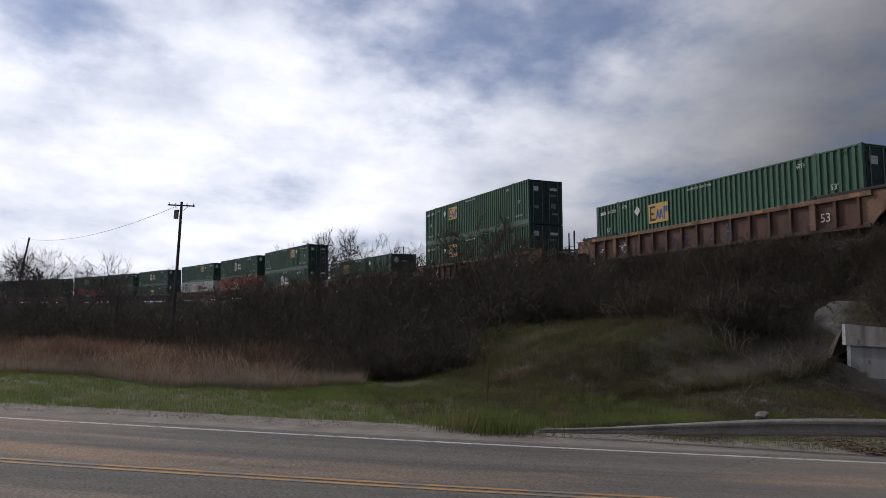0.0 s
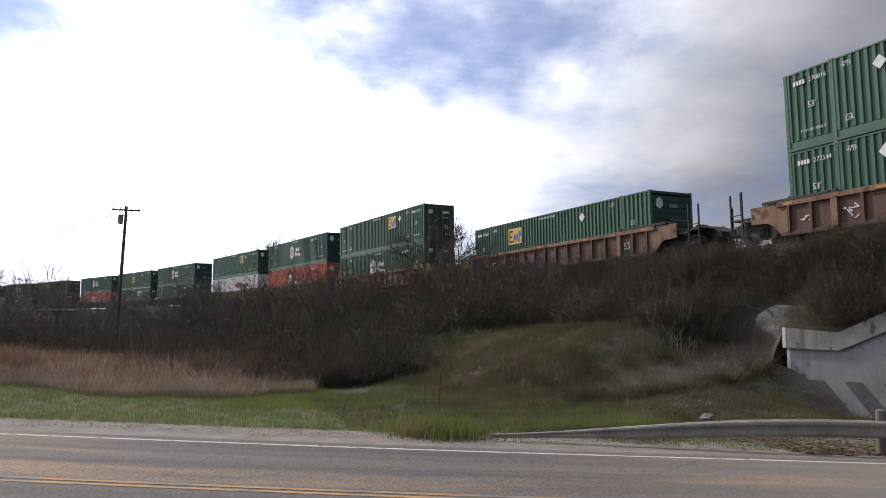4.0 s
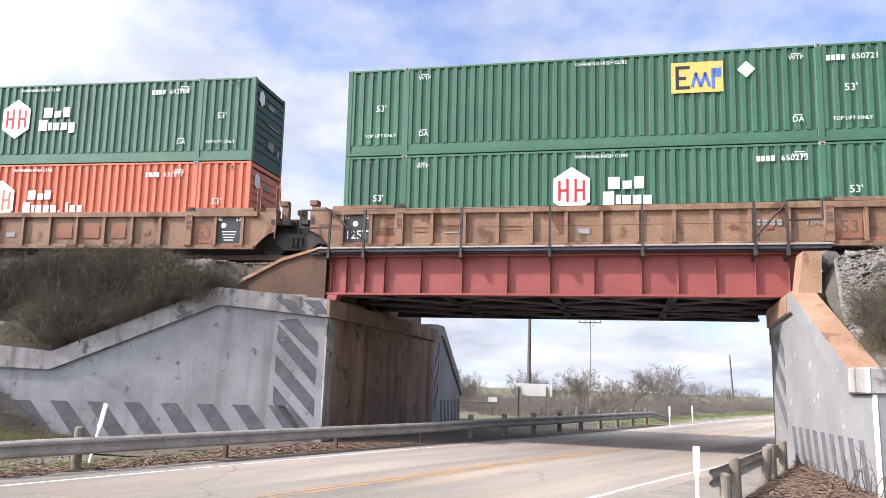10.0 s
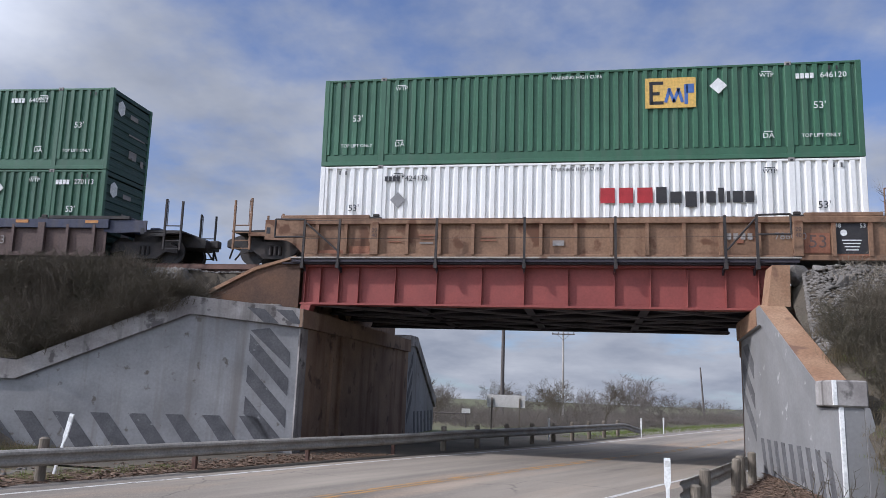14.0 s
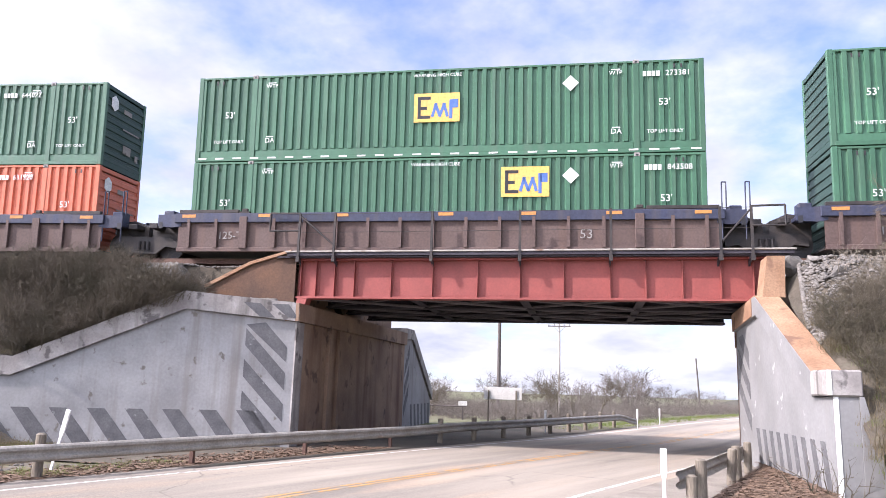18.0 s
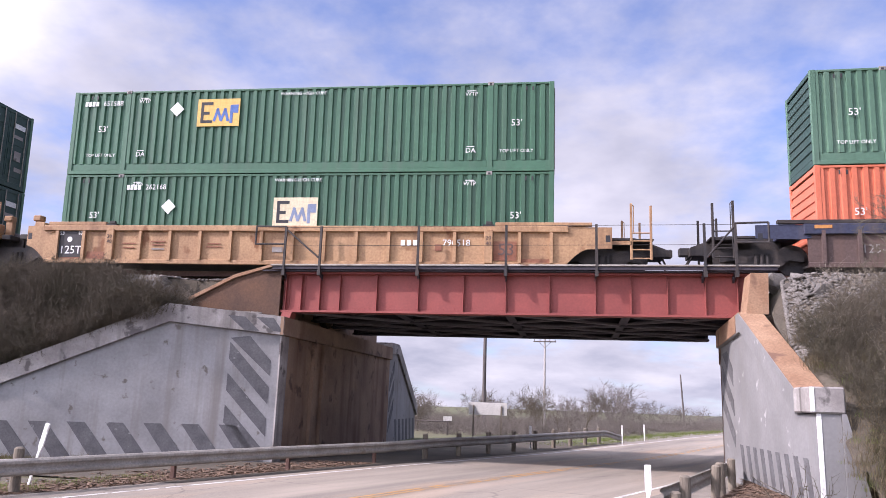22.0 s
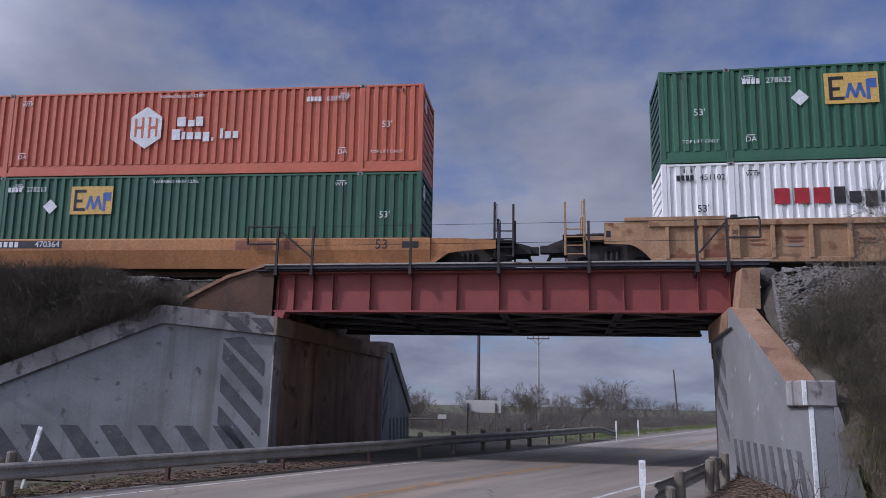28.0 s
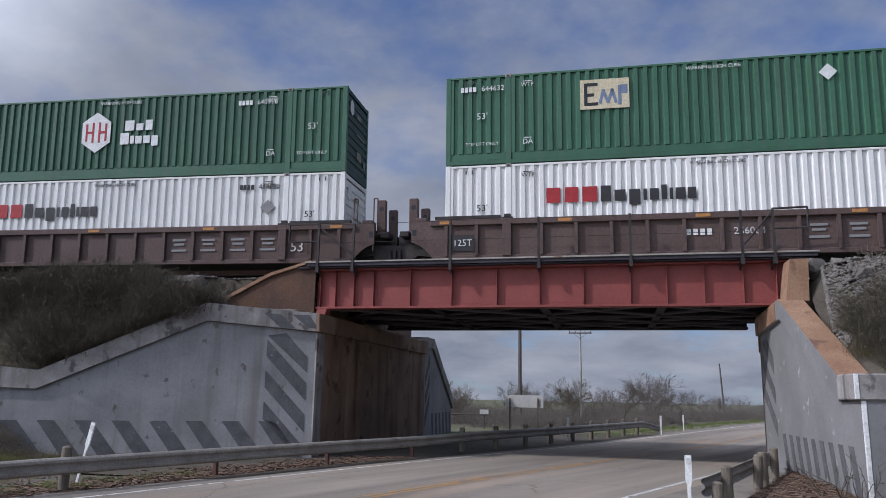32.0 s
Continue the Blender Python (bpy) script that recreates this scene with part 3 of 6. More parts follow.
    for x in (-6.92, 6.92):
        mark(c, "lettering", text_mesh("53'", 0.21, ink), x, 1.54 if level else 1.50)
        if level: mark(c, "lettering", text_mesh("TOP LIFT ONLY", 0.105, ink), x, 0.64)
        for dx in (0.3, 0.5):
            mark(c, "slot", plate(0.05, 0.13, "stripe_grey" if not pale else "panel_black"), x + math.copysign(dx, x), 2.66)
    mark(c, "lettering", text_mesh("WARNING HIGH CUBE", 0.105, ink), 0, 2.65)
    for x in (-5.5, 5.5):
        mark(c, "lettering", text_mesh("WTP", 0.13, ink), x, 2.50)
        mark(c, "overline", plate(0.28, 0.025, ink), x, 2.61)
        if level:
            mark(c, "lettering", text_mesh("DA", 0.16, ink), x, 0.66)
            mark(c, "overline", plate(0.24, 0.025, ink), x, 0.79)
    nx = at.get("number", 7.0 if not flip else -6.95)
    word_row(c, "number_bar", nx - 0.70, 2.44, (0.10, 0.10, 0.10, 0.10), 0.16, ink, 0.03)
    mark(c, "lettering", text_mesh(number, 0.17, ink), nx + 0.32, 2.44)
    diamond = poly_mark("diamond", [(0, 0.25), (0.25, 0), (0, -0.25), (-0.25, 0)], "mark_white")
    if logo == "yellow":
        ex, ez = at.get("emblem", (-2.87, 2.06) if flip else (2.78, 2.06))
        yellow_logo(c, ex, ez, bool(at.get("faded")))
        dx, dz = at.get("diamond", (-4.33, 2.2) if flip else (4.15, 2.23))
        mark(c, "placard", diamond, dx, dz)
    elif logo == "hexagon":
        hexagon_logo(c, -0.87, 1.63, ((1.24, 0.2, 0.34, 0.36), (1.62, 0.14, 0.26, 0.24), (1.96, 0.2, 0.26, 0.36),
                     (1.08, -0.26, 0.32, 0.4), (1.36, -0.3, 0.14, 0.28), (1.6, -0.31, 0.24, 0.27), (1.9, -0.31, 0.24, 0.27), (2.2, -0.36, 0.24, 0.36)),
                     "mark_red" if colour in ("green", "green_dull") else colour)
    elif logo == "hexagon_inc":
        hexagon_logo(c, -1.18, 1.6, ((1.22, 0.18, 0.3, 0.32), (1.56, 0.12, 0.22, 0.22), (1.84, 0.18, 0.24, 0.32),
                     (1.06, -0.26, 0.28, 0.36), (1.32, -0.3, 0.12, 0.25), (1.54, -0.31, 0.22, 0.24), (1.82, -0.31, 0.22, 0.24), (2.1, -0.35, 0.22, 0.32), (2.32, -0.43, 0.07, 0.12), (2.62, -0.25, 0.1, 0.34), (2.84, -0.3, 0.2, 0.24), (3.1, -0.3, 0.18, 0.24)), colour)
    elif logo == "red_black":
        x0 = -5.02 if flip else 0.65; z = 1.83
        for dx, w in ((0.28, 0.42), (0.82, 0.40), (1.36, 0.44)):
            mark(c, "stroke", plate(w, 0.46, "mark_red"), x0 + dx, z)
        for dx, w, h, dz in ((1.83, 0.3, 0.48, 0), (2.24, 0.32, 0.34, -0.07), (2.66, 0.32, 0.46, -0.13), (2.96, 0.1, 0.34, -0.07), (3.22, 0.26, 0.34, -0.07), (3.50, 0.16, 0.44, -0.02), (3.70, 0.1, 0.34, -0.07), (3.96, 0.28, 0.34, -0.07), (4.28, 0.24, 0.34, -0.07)):
            mark(c, "stroke", plate(w, h, "panel_black"), x0 + dx, z + dz)
        mark(c, "placard", poly_mark("diamond_grey", [(0, 0.25), (0.25, 0), (0, -0.25), (-0.25, 0)], "concrete_white"), 5.49 if flip else -5.49, 1.76)
    if at.get("dashes"):
        for i in range(27): mark(c, "reflective_dash", plate(0.28, 0.05, "mark_white"), -7.8 + i * 0.6, 0.09, -W2 - 0.012)
    return c

STYLES = {  # side, sill, end, ribs
    "rust": ("rust_steel", "tan_steel", "tan_steel", True), "tan": ("tan_steel", "tan_steel", "tan_steel", True),
    "blue": ("brown_steel", "blue_steel", "blue_steel", True), "yellow": ("yellow_steel", "yellow_steel", "yellow_steel", True),
    "gold": ("gold_steel", "gold_steel", "gold_steel", False), "brown": ("brown_steel", "brown_steel", "brown_steel", True)}

def wheel_bm():
    bm = bmesh.new()
    add_rod(bm, (0, -0.07, 0), (0, 0.07, 0), 0.42, n=20)
    add_rod(bm, (0, -0.10, 0), (0, 0.10, 0), 0.16, n=12)
    add_rod(bm, (0, 0.05, 0), (0, 0.08, 0), 0.455, n=20)
    return bm

def truck_frame(side):
    bm = bmesh.new(); y = side * 0.98
    poly = [(-1.15, 0.34), (-1.15, 0.56), (-0.85, 0.72), (0.85, 0.72), (1.15, 0.56), (1.15, 0.34), (0.75, 0.40), (0.42, 0.16), (-0.42, 0.16), (-0.75, 0.40)]
    add_prism(bm, poly, 0.12, pose(0, y - 0.06, 0))
    for x in (-0.16, 0.0, 0.16): add_rod(bm, (x, y - 0.08, 0.28), (x, y - 0.08, 0.56), 0.06, n=8)
    return bm

def truck(car, x):
    t = part("truck", cached(("truck", "black_steel"), lambda: add_box(box((-0.18, -1.0, 0.36), (0.18, 1.0, 0.66), 0.02), (-0.1, -0.5, 0.6), (0.1, 0.5, 0.8))), None, car, "black cast steel truck", pose(x, 0, 0))
    for side in (-1, 1):
        part("side_frame", cached(("side_frame", "black_steel", side), lambda: truck_frame(side)), None, t)
        for wx in (-0.87, 0.87):
            part("wheel", cached(("wheel", "black_steel"), wheel_bm), None, t, at=pose(wx, side * 0.76, 0.42) if side > 0 else pose(wx, side * 0.76, 0.42, 0, 0, 180))

def well_side(x0, x1, side):
    y = side * 1.40
    return box((x0, min(y, y + 0.03 * side), 0.16), (x1, max(y, y + 0.03 * side), 1.20))

def folded_side(side):
    """Smooth plate side: an upright upper band over a lower band that leans inward."""
    poly = [(1.34, 0.04), (1.40, 0.04), (1.55, 0.61), (1.55, 0.95), (1.53, 0.985), (1.34, 0.985)]
    return prism([(side * y, z) for y, z in poly], 16.8, pose(8.4, 0, 0, 0, 0, 90))

def end_cheek(side, style, kind):
    """Side plate at the car's end, cut out over the truck."""
    xe = 9.78 if kind == "coupled" else 9.12
    if style == "gold":
        poly = [(8.0, 0.05), (8.0, 0.98), (9.3, 0.98), (10.4, 0.92), (10.4, 0.66), (9.3, 0.58), (8.95, 0.52), (8.3, 0.05)]
    elif style == "blue":
        poly = [(8.3, 0.98), (8.3, 1.375), (xe, 1.36), (xe, 0.98), (8.6, 0.94)]
    else:
        poly = [(8.0, 0.14), (8.0, 1.375), (xe, 1.36), (xe, 0.73), (9.06, 0.70), (8.9, 0.64), (8.7, 0.50), (8.5, 0.30), (8.38, 0.14)]
    return prism(poly, 0.06, pose(0, side * 1.42 - 0.03, 0))

def draft_end(low):
    """Dark sloping centre sill, coupler and walkway plate beyond the truck."""
    bm = prism([(8.9, 0.62), (8.9, 1.22 - low), (10.55, 1.20 - low), (11.45, 0.86), (11.45, 0.62)], 1.1, pose(0, -0.55, 0))
    add_box(bm, (11.4, -0.14, 0.66), (11.72, 0.14, 0.92), 0.03)
    add_box(bm, (9.7, -1.3, 1.0 - low), (11.0, 1.3, 1.05 - low), 0.01)
    for y in (-0.4, 0.4): add_rod(bm, (11.3, y, 0.75), (11.55, y * 0.5, 0.28), 0.03, n=6)
    return bm

def end_ladder(y):
    """Two tall hand posts with four rungs between them."""
    bm = bmesh.new()
    for x, top in ((10.35, 2.12), (10.92, 2.05)): add_box(bm, (x - 0.035, y - 0.03, 0.42), (x + 0.035, y + 0.03, top), 0.008)
    for z in (0.46, 0.72, 0.98, 1.22): add_rod(bm, (10.35, y, z), (10.92, y, z), 0.02, n=6)
    add_box(bm, (9.75, y - 0.03, 0.86), (10.4, y + 0.03, 0.98), 0.008)
    add_rod(bm, (10.42, y, 1.2), (10.42, y, 2.05), 0.014, n=5); add_rod(bm, (10.42, y, 2.05), (10.35, y, 2.08), 0.014, n=5)
    return bm

def well_car(style, front, rear, number, label, stencil=True):
    """A well unit, centred on its box; front and rear say if that end is coupled or shares a truck."""
    side_m, sill_m, end_m, ribs = STYLES[style]
    c = thing("well_car", label, "rail car", "well cars of the train")
    part("well_floor", cached(("well_floor", "black_steel"), lambda: box((-8.4, -1.3, 0.16), (8.4, 1.3, 0.22))), None, c)
    for side in (-1, 1):
        part("well_side", cached(("well_side", side_m, side, ribs), lambda: well_side(-8.4, 8.4, side) if ribs else folded_side(side)), None, c)
        h = 0.30 if style == "blue" else 0.18
        if ribs: part("top_sill", cached(("top_sill", sill_m, side, h), lambda: box((-8.5, side * 1.42 - 0.11, 1.38 - h), (8.5, side * 1.42 + 0.11, 1.38), 0.015)), None, c)
        if ribs: part("bottom_sill", cached(("bottom_sill", side_m, side), lambda: box((-8.4, side * 1.42 - 0.08, 0.14), (8.4, side * 1.42 + 0.08, 0.28), 0.012)), None, c)
        if ribs:
            for i in range(-8, 9):
                x = i * 1.02
                if abs(i) == 6: continue
                if abs(i) == 7: x = math.copysign(7.06, x)
                if abs(i) == 8: x = math.copysign(8.0, x)
                part("rib", cached(("rib", side_m, side), lambda: prism([(-0.05, 0.26), (-0.05, 1.197), (0.05, 1.197), (0.05, 0.26)], 0.11, pose(0, side * 1.43 - (0.11 if side < 0 else 0), 0))), None, c, at=pose(x, 0, 0))
            for x in (-6.13, 6.13):
                part("lift_pad_post", cached(("lift_pad_post", side_m if style == "blue" else end_m, side), lambda: box((-0.13, side * 1.49 - 0.07, 0.24), (0.13, side * 1.49 + 0.07, 1.26), 0.012)), None, c, at=pose(x, 0, 0))
        if side < 0 and ribs:
            for x in (-6.13, 6.13):
                part("latch", cached(("latch", "black_steel"), lambda: add_box(box((-0.17, -1.52, 1.38), (0.17, -1.34, 1.43)), (-0.09, -1.5, 1.43), (0.11, -1.4, 1.53), 0.02)), None, c, at=pose(x, 0, 0))
            for sign, kind in ((1, front), (-1, rear)):
                xe = 9.2 if kind == "coupled" else 8.36
                part("guide_rail", cached(("guide_rail", "black_steel" if style in ("rust", "blue", "brown") else end_m, sign, xe), lambda: box((min(sign * 6.33, sign * xe), -1.5, 1.39), (max(sign * 6.33, sign * xe), -1.36, 1.50), 0.01)), None, c)
        for sign, kind in ((1, front), (-1, rear)):
            flip_m = pose(0, 0, 0, 0, 0, 0 if sign > 0 else 180)
            part("end_cheek", cached(("end_cheek", end_m, side * sign, kind, style), lambda: end_cheek(side * sign, style, kind)), None, c, at=flip_m)
            if side * sign * sign < 0 and ribs:
                xe = sign * (9.66 if kind == "coupled" else 9.02)
                part("end_socket", plate(0.13, 0.2, "mark_black"), None, c, "dark jacking hole", pose(xe, -1.452, 1.02))
    for sign, kind in ((1, front), (-1, rear)):
        flip_m = pose(0, 0, -0.42 if style == "gold" else 0, 0, 0, 0 if sign > 0 else 180)
        e = part("end_platform", cached(("end_platform", end_m), lambda: add_box(box((8.42, -1.37, 1.02), (9.10, 1.37, 1.14), 0.015), (8.42, -1.37, 1.14), (8.56, 1.37, 1.36), 0.015)), None, c, at=flip_m)
        if ribs:
            for y in (-1.05, 1.05):
                part("bolster_box", cached(("bolster_box", end_m), lambda: box((8.66, -0.24, 1.14), (9.02, 0.24, 1.52), 0.03)), None, e, at=pose(0, y, 0))
        if kind == "coupled":
            turn_m = pose(0, 0, 0, 0, 0, 0 if sign > 0 else 180)
            low = 0.1 if style == "gold" else 0.0
            part("draft_sill", cached(("draft_sill", "black_steel", low), lambda: draft_end(low)), None, c, "black sloping draft sill and coupler", turn_m)
            for y in (-1.3, 1.3):
                part("end_ladder", cached(("end_ladder", "black_steel" if style in ("rust", "blue", "gold") else end_m, y), lambda: end_ladder(y)), None, c, at=turn_m)
            truck(c, sign * 9.55)
        elif sign > 0:
            truck(c, 9.715)
        if kind != "coupled":
            part("connector", cached(("connector", "black_steel"), lambda: add_box(prism([(8.56, 0.5), (8.56, 1.2), (9.2, 1.3), (9.70, 1.08), (9.70, 0.5)], 1.5, pose(0, -0.75, 0)), (9.25, -1.25, 0.95), (9.55, 1.25, 1.12), 0.02)), None, c, "black articulated connector", pose(0, 0, 0, 0, 0, 0 if sign > 0 else 180))
            if style in ("brown", "yellow", "tan"):
                for y in (-0.8, 0.8):
                    part("guide_post", cached(("guide_post", end_m), lambda: add_box(box((-0.12, -0.1, 1.1), (0.12, 0.1, 1.78), 0.02), (-0.19, -0.14, 1.64), (0.11, 0.14, 1.83), 0.03) if style != "brown" else box((-0.15, -0.09, 1.1), (0.15, 0.09, 2.25), 0.03)), None, c, at=pose(sign * 9.2, y, 0))
                    if style == "brown": part("post_hole", cached(("post_hole", "mark_black"), lambda: rod((0, -0.094, 0), (0, 0.094, 0), 0.08, n=12)), None, c, at=pose(sign * 9.2, y, 1.95))
            for dx in (8.5, 9.15):
                hr = bmesh.new(); y = -1.43
                for a, b in (((dx - 0.06, y, 0.5), (dx - 0.06, y, 2.18)), ((dx + 0.06, y, 1.4), (dx + 0.06, y, 2.18)), ((dx - 0.06, y, 2.18), (dx + 0.06, y, 2.18))): add_rod(hr, a, b, 0.02, n=6)
                if sign > 0: part("ladder_rail", hr, end_m, c, "thin upright hand hold")
                else: hr.free()
    # stencils on the near side
    y = -1.455
    if style in ("tan", "yellow"):
        for x, two in ((-7.35, True), (7.35, False)):
            if (front if x > 0 else rear) == "coupled": continue
            p = part("stencil_panel", plate(1.0, 0.86, "panel_black"), None, c, "black panel with white stencils", pose(math.copysign(7.53, x), y, 0.76))
            for dx, w in ((-0.34, "53" if two else "48"), (0.3, "48" if two else "53")):
                part("lettering", text_mesh(w, 0.12, "mark_white"), None, p, at=pose(dx, -0.008, 0.36), kind="stuff")
            if two: part("lettering", text_mesh("125T", 0.26, "mark_white"), None, p, at=pose(0, -0.008, -0.2), kind="stuff")
            else:
                for k in range(4): part("stencil_bar", plate(0.5 - 0.06 * k, 0.03, "mark_white"), None, p, at=pose(0.0, -0.008, -0.05 - 0.09 * k))
            part("badge", cached(("badge", "mark_white"), lambda: rod((0, 0.003, 0), (0, -0.003, 0), 0.09, n=14)), None, p, at=pose(-0.05 if two else -0.2, -0.008, 0.16))
        for x, w, h, dz in ((-7.53, 1.0, 0.16, 0.36), (7.53, 1.0, 0.16, 0.36), (6.62, 0.7, 0.62, 0.66), (-6.62, 0.66, 0.3, 0.42)):
            part("paint_patch", plate(w, h - 0.04, "patch_red"), None, c, "faded red-brown paint patch", pose(x, y + 0.004, dz - 0.03))
        if not number:
            for x, w in ((1.53, 0.62), (2.55, 0.62), (3.57, 0.5)):
                part("paint_patch", plate(w, 0.46, "patch_red"), None, c, "faded red-brown mark", pose(x, y + 0.004, 0.72))
        for x, z, w, h in ((-4.5, 0.86, 0.5, 0.05), (-4.5, 0.76, 0.4, 0.05), (-4.5, 0.62, 0.42, 0.04), (-2.6, 0.8, 0.44, 0.04), (-2.6, 0.7, 0.5, 0.04), (-0.5, 0.62, 0.34, 0.16), (4.6, 0.72, 0.2, 0.2), (-5.5, 0.8, 0.46, 0.04), (-5.5, 0.66, 0.4, 0.04)):
            part("stencil_bar", plate(w, h, "patch_red" if z > 0.63 else "concrete_cap"), None, c, at=pose(x, y + 0.004, z))
        part("lettering", text_mesh("53", 0.36, "brown_steel"), None, c, at=pose(6.66, y, 0.66), kind="stuff")
        for x in (-6.13, 6.13):
            part("lettering", text_mesh("20\n40", 0.12, "brown_steel"), None, c, at=pose(x, -1.567, 0.92), kind="stuff")
    elif style == "blue":
        for x in (-8.0, -5.4, -2.9, 0.4, 2.9, 5.4, 7.9):
            part("reflector", plate(0.46, 0.10, "mark_amber"), None, c, "amber reflective strip", pose(x, -1.537, 1.29))
        part("lettering", text_mesh("53", 0.28, "concrete_cap"), None, c, at=pose(4.6, y, 0.66), kind="stuff")
        part("lettering", text_mesh("125-T", 0.24, "concrete_cap"), None, c, at=pose(-6.6, y, 0.66), kind="stuff")
    elif style == "gold":
        part("lettering", text_mesh("53", 0.3, "panel_black"), None, c, at=pose(6.9, -1.556, 0.77), kind="stuff")
        part("stencil_panel", plate(2.4, 0.24, "panel_black"), None, c, "dark number strip", pose(-4.8, -1.554, 0.80))
        for x, w in ((2.5, 0.5), (3.2, 0.5), (3.95, 0.6)):
            part("paint_patch", plate(w, 0.28, "patch_red"), None, c, "faded red-brown mark", pose(x, -1.554, 0.76))
        part("stencil_panel", plate(0.5, 0.2, "panel_black"), None, c, at=pose(7.8, -1.554, 0.77))
    else:
        part("lettering", text_mesh("53", 0.32, "mark_white"), None, c, at=pose(6.6, y, 0.66), kind="stuff")
        for x in (-8.0, -4.4, -0.5, 3.6, 7.9):
            part("reflector", plate(0.4, 0.09, "mark_amber"), None, c, "amber reflective strip", pose(x, -1.537, 1.29))
        if style == "brown":
            for k in range(4):
                for dz, w in ((0.16, 0.46), (0.02, 0.36), (-0.18, 0.52)):
                    part("word_bar", plate(w, 0.07, "concrete_white"), None, c, at=pose(2.55 + 1.02 * k, y, 0.78 + dz))
        if style == "brown":
            part("stencil_panel", plate(0.7, 0.5, "panel_black"), None, c, at=pose(-7.5, y, 0.66))
            part("lettering", text_mesh("125T", 0.2, "mark_white"), None, c, at=pose(-7.5, y - 0.008, 0.66), kind="stuff")
    if style == "rust":
        g = np.random.default_rng(7)
        for cx, m, n, hgt in ((-5.6, "mark_white", 9, 0.5), (-1.9, "mark_blue", 6, 0.3), (-0.9, "mark_blue", 6, 0.3), (0.9, "mark_blue", 7, 0.55), (1.9, "mark_blue", 7, 0.6), (-7.4, "mark_white", 5, 0.3)):
            for _ in range(n):
                part("paint_scrawl", plate(round(g.uniform(0.1, 0.3), 1), 0.035, m), None, c, at=pose(cx + g.uniform(-0.3, 0.3), y, 0.72 + g.uniform(-0.5, 0.5) * hgt, 0, g.uniform(0, 180), 0))
    if number:
        ink = "mark_white" if style != "tan" else "concrete_cap"
        nx, ny, nz = {"tan": (5.2, y, 0.82), "gold": (-4.85, -1.562, 0.80), "yellow": (4.4, y, 0.86)}.get(style, (0.0, y, 0.82))
        for k in range(4): part("number_bar", plate(0.13, 0.18, ink), None, c, at=pose(nx - 0.9 + 0.19 * k, ny, nz))
        part("lettering", text_mesh(number, 0.2, ink), None, c, at=pose(nx + 0.75, ny, nz), kind="stuff")
    return c

# units from the head of the view to its tail: start place, style, ends, number, lower box, upper box (colour, emblem, door, number)
G1, GD, OR, WH = "green", "green_dull", "orange", "white_paint"
TRAIN = [
    (-27.9, "rust", "coupled", "coupled", "", (G1, "yellow", True, "641208"), None),
    (-51.38, "rust", "coupled", "coupled", "", (G1, "yellow", True, "273544"), (G1, "yellow", True, "270816")),
    (-75.02, "rust", "coupled", "coupled", "", (G1, "yellow", False, "660121"), None),
    (-98.50, "tan", "coupled", "shared", "786040", (G1, "hexagon", True, "650273"), (G1, "yellow", True, "650721")),
    (-117.97, "tan", "shared", "shared", "", (OR, "hexagon_inc", False, "631277"), (GD, "hexagon", False, "642768")),
    (-137.65, "tan", "shared", "coupled", "786040", (WH, "red_black", False, "424178"), (G1, "yellow", False, "646120")),
    (-161.40, "blue", "coupled", "shared", "9042", (G1, "yellow", False, "270113"), (G1, "hexagon", False, "640552")),
    (-180.98, "blue", "shared", "shared", "", (G1, "yellow", True, "843508"), (G1, "yellow", True, "273381")),
    (-200.55, "blue", "shared", "coupled", "", (OR, "hexagon_inc", False, "631320"), (GD, "hexagon", False, "644072")),
    (-224.17, "yellow", "coupled", "shared", "790518", (G1, "yellow", False, "262168"), (G1, "yellow", True, "651588")),
    (-243.67, "yellow", "shared", "shared", "", (GD, "yellow", True, "270377"), (GD, "hexagon", True, "640221")),
    (-263.29, "yellow", "shared", "coupled", "790518", (WH, "red_black", False, "451102"), (G1, "yellow", False, "278632")),
    (-286.75, "gold", "coupled", "coupled", "470364", (G1, "yellow", False, "278213"), (OR, "hexagon_inc", False, "638929")),
    (-310.18, "brown", "coupled", "shared", "256064", (WH, "red_black", False, "452216"), (G1, "yellow", False, "644632")),
    (-329.68, "brown", "shared", "shared", "", (WH, "red_black", False, "464680"), (G1, "hexagon", False, "640918")),
    (-349.20, "brown", "shared", "coupled", "", (G1, "yellow", False, "270541"), (G1, "hexagon", False, "640301")),
]
SPOTS = {  # unit: (lower, upper) places of the marks where they differ
    0: ({"emblem": (-2.85, 1.9), "diamond": (-4.46, 2.19)}, None), 2: ({"emblem": (-3.28, 1.98), "diamond": (3.11, 2.27), "number": -6.98}, None),
    3: ({"number": 5.05}, None), 4: ({"number": 5.0}, {"number": 5.0}), 5: ({"number": -5.24}, None),
    6: ({"emblem": (0.04, 1.55)}, {"number": 5.0}), 7: (None, {"emblem": (0.0, 1.59), "dashes": True}), 8: ({"number": 5.0}, {"number": 5.0}),
    9: ({"faded": True, "emblem": (-0.04, 1.61), "diamond": (-4.34, 1.79), "number": -5.15}, None), 10: ({"emblem": (-1.2, 1.6), "diamond": (1.95, 2.17)}, {"number": 5.0}),
    11: (None, {"number": -4.97, "emblem": (-2.68, 2.1), "diamond": (-4.09, 1.87)}), 12: ({"number": -5.17, "diamond": (-4.31, 1.86)}, {"number": 4.95}),
    13: ({"number": 5.2}, {"faded": True, "emblem": (-3.16, 2.03), "diamond": (3.11, 2.26), "number": -6.9}), 14: ({"number": 5.2}, {"number": 5.0})}
FLIPPED = {0, 1, 2, 9, 11, 12, 13, 14}
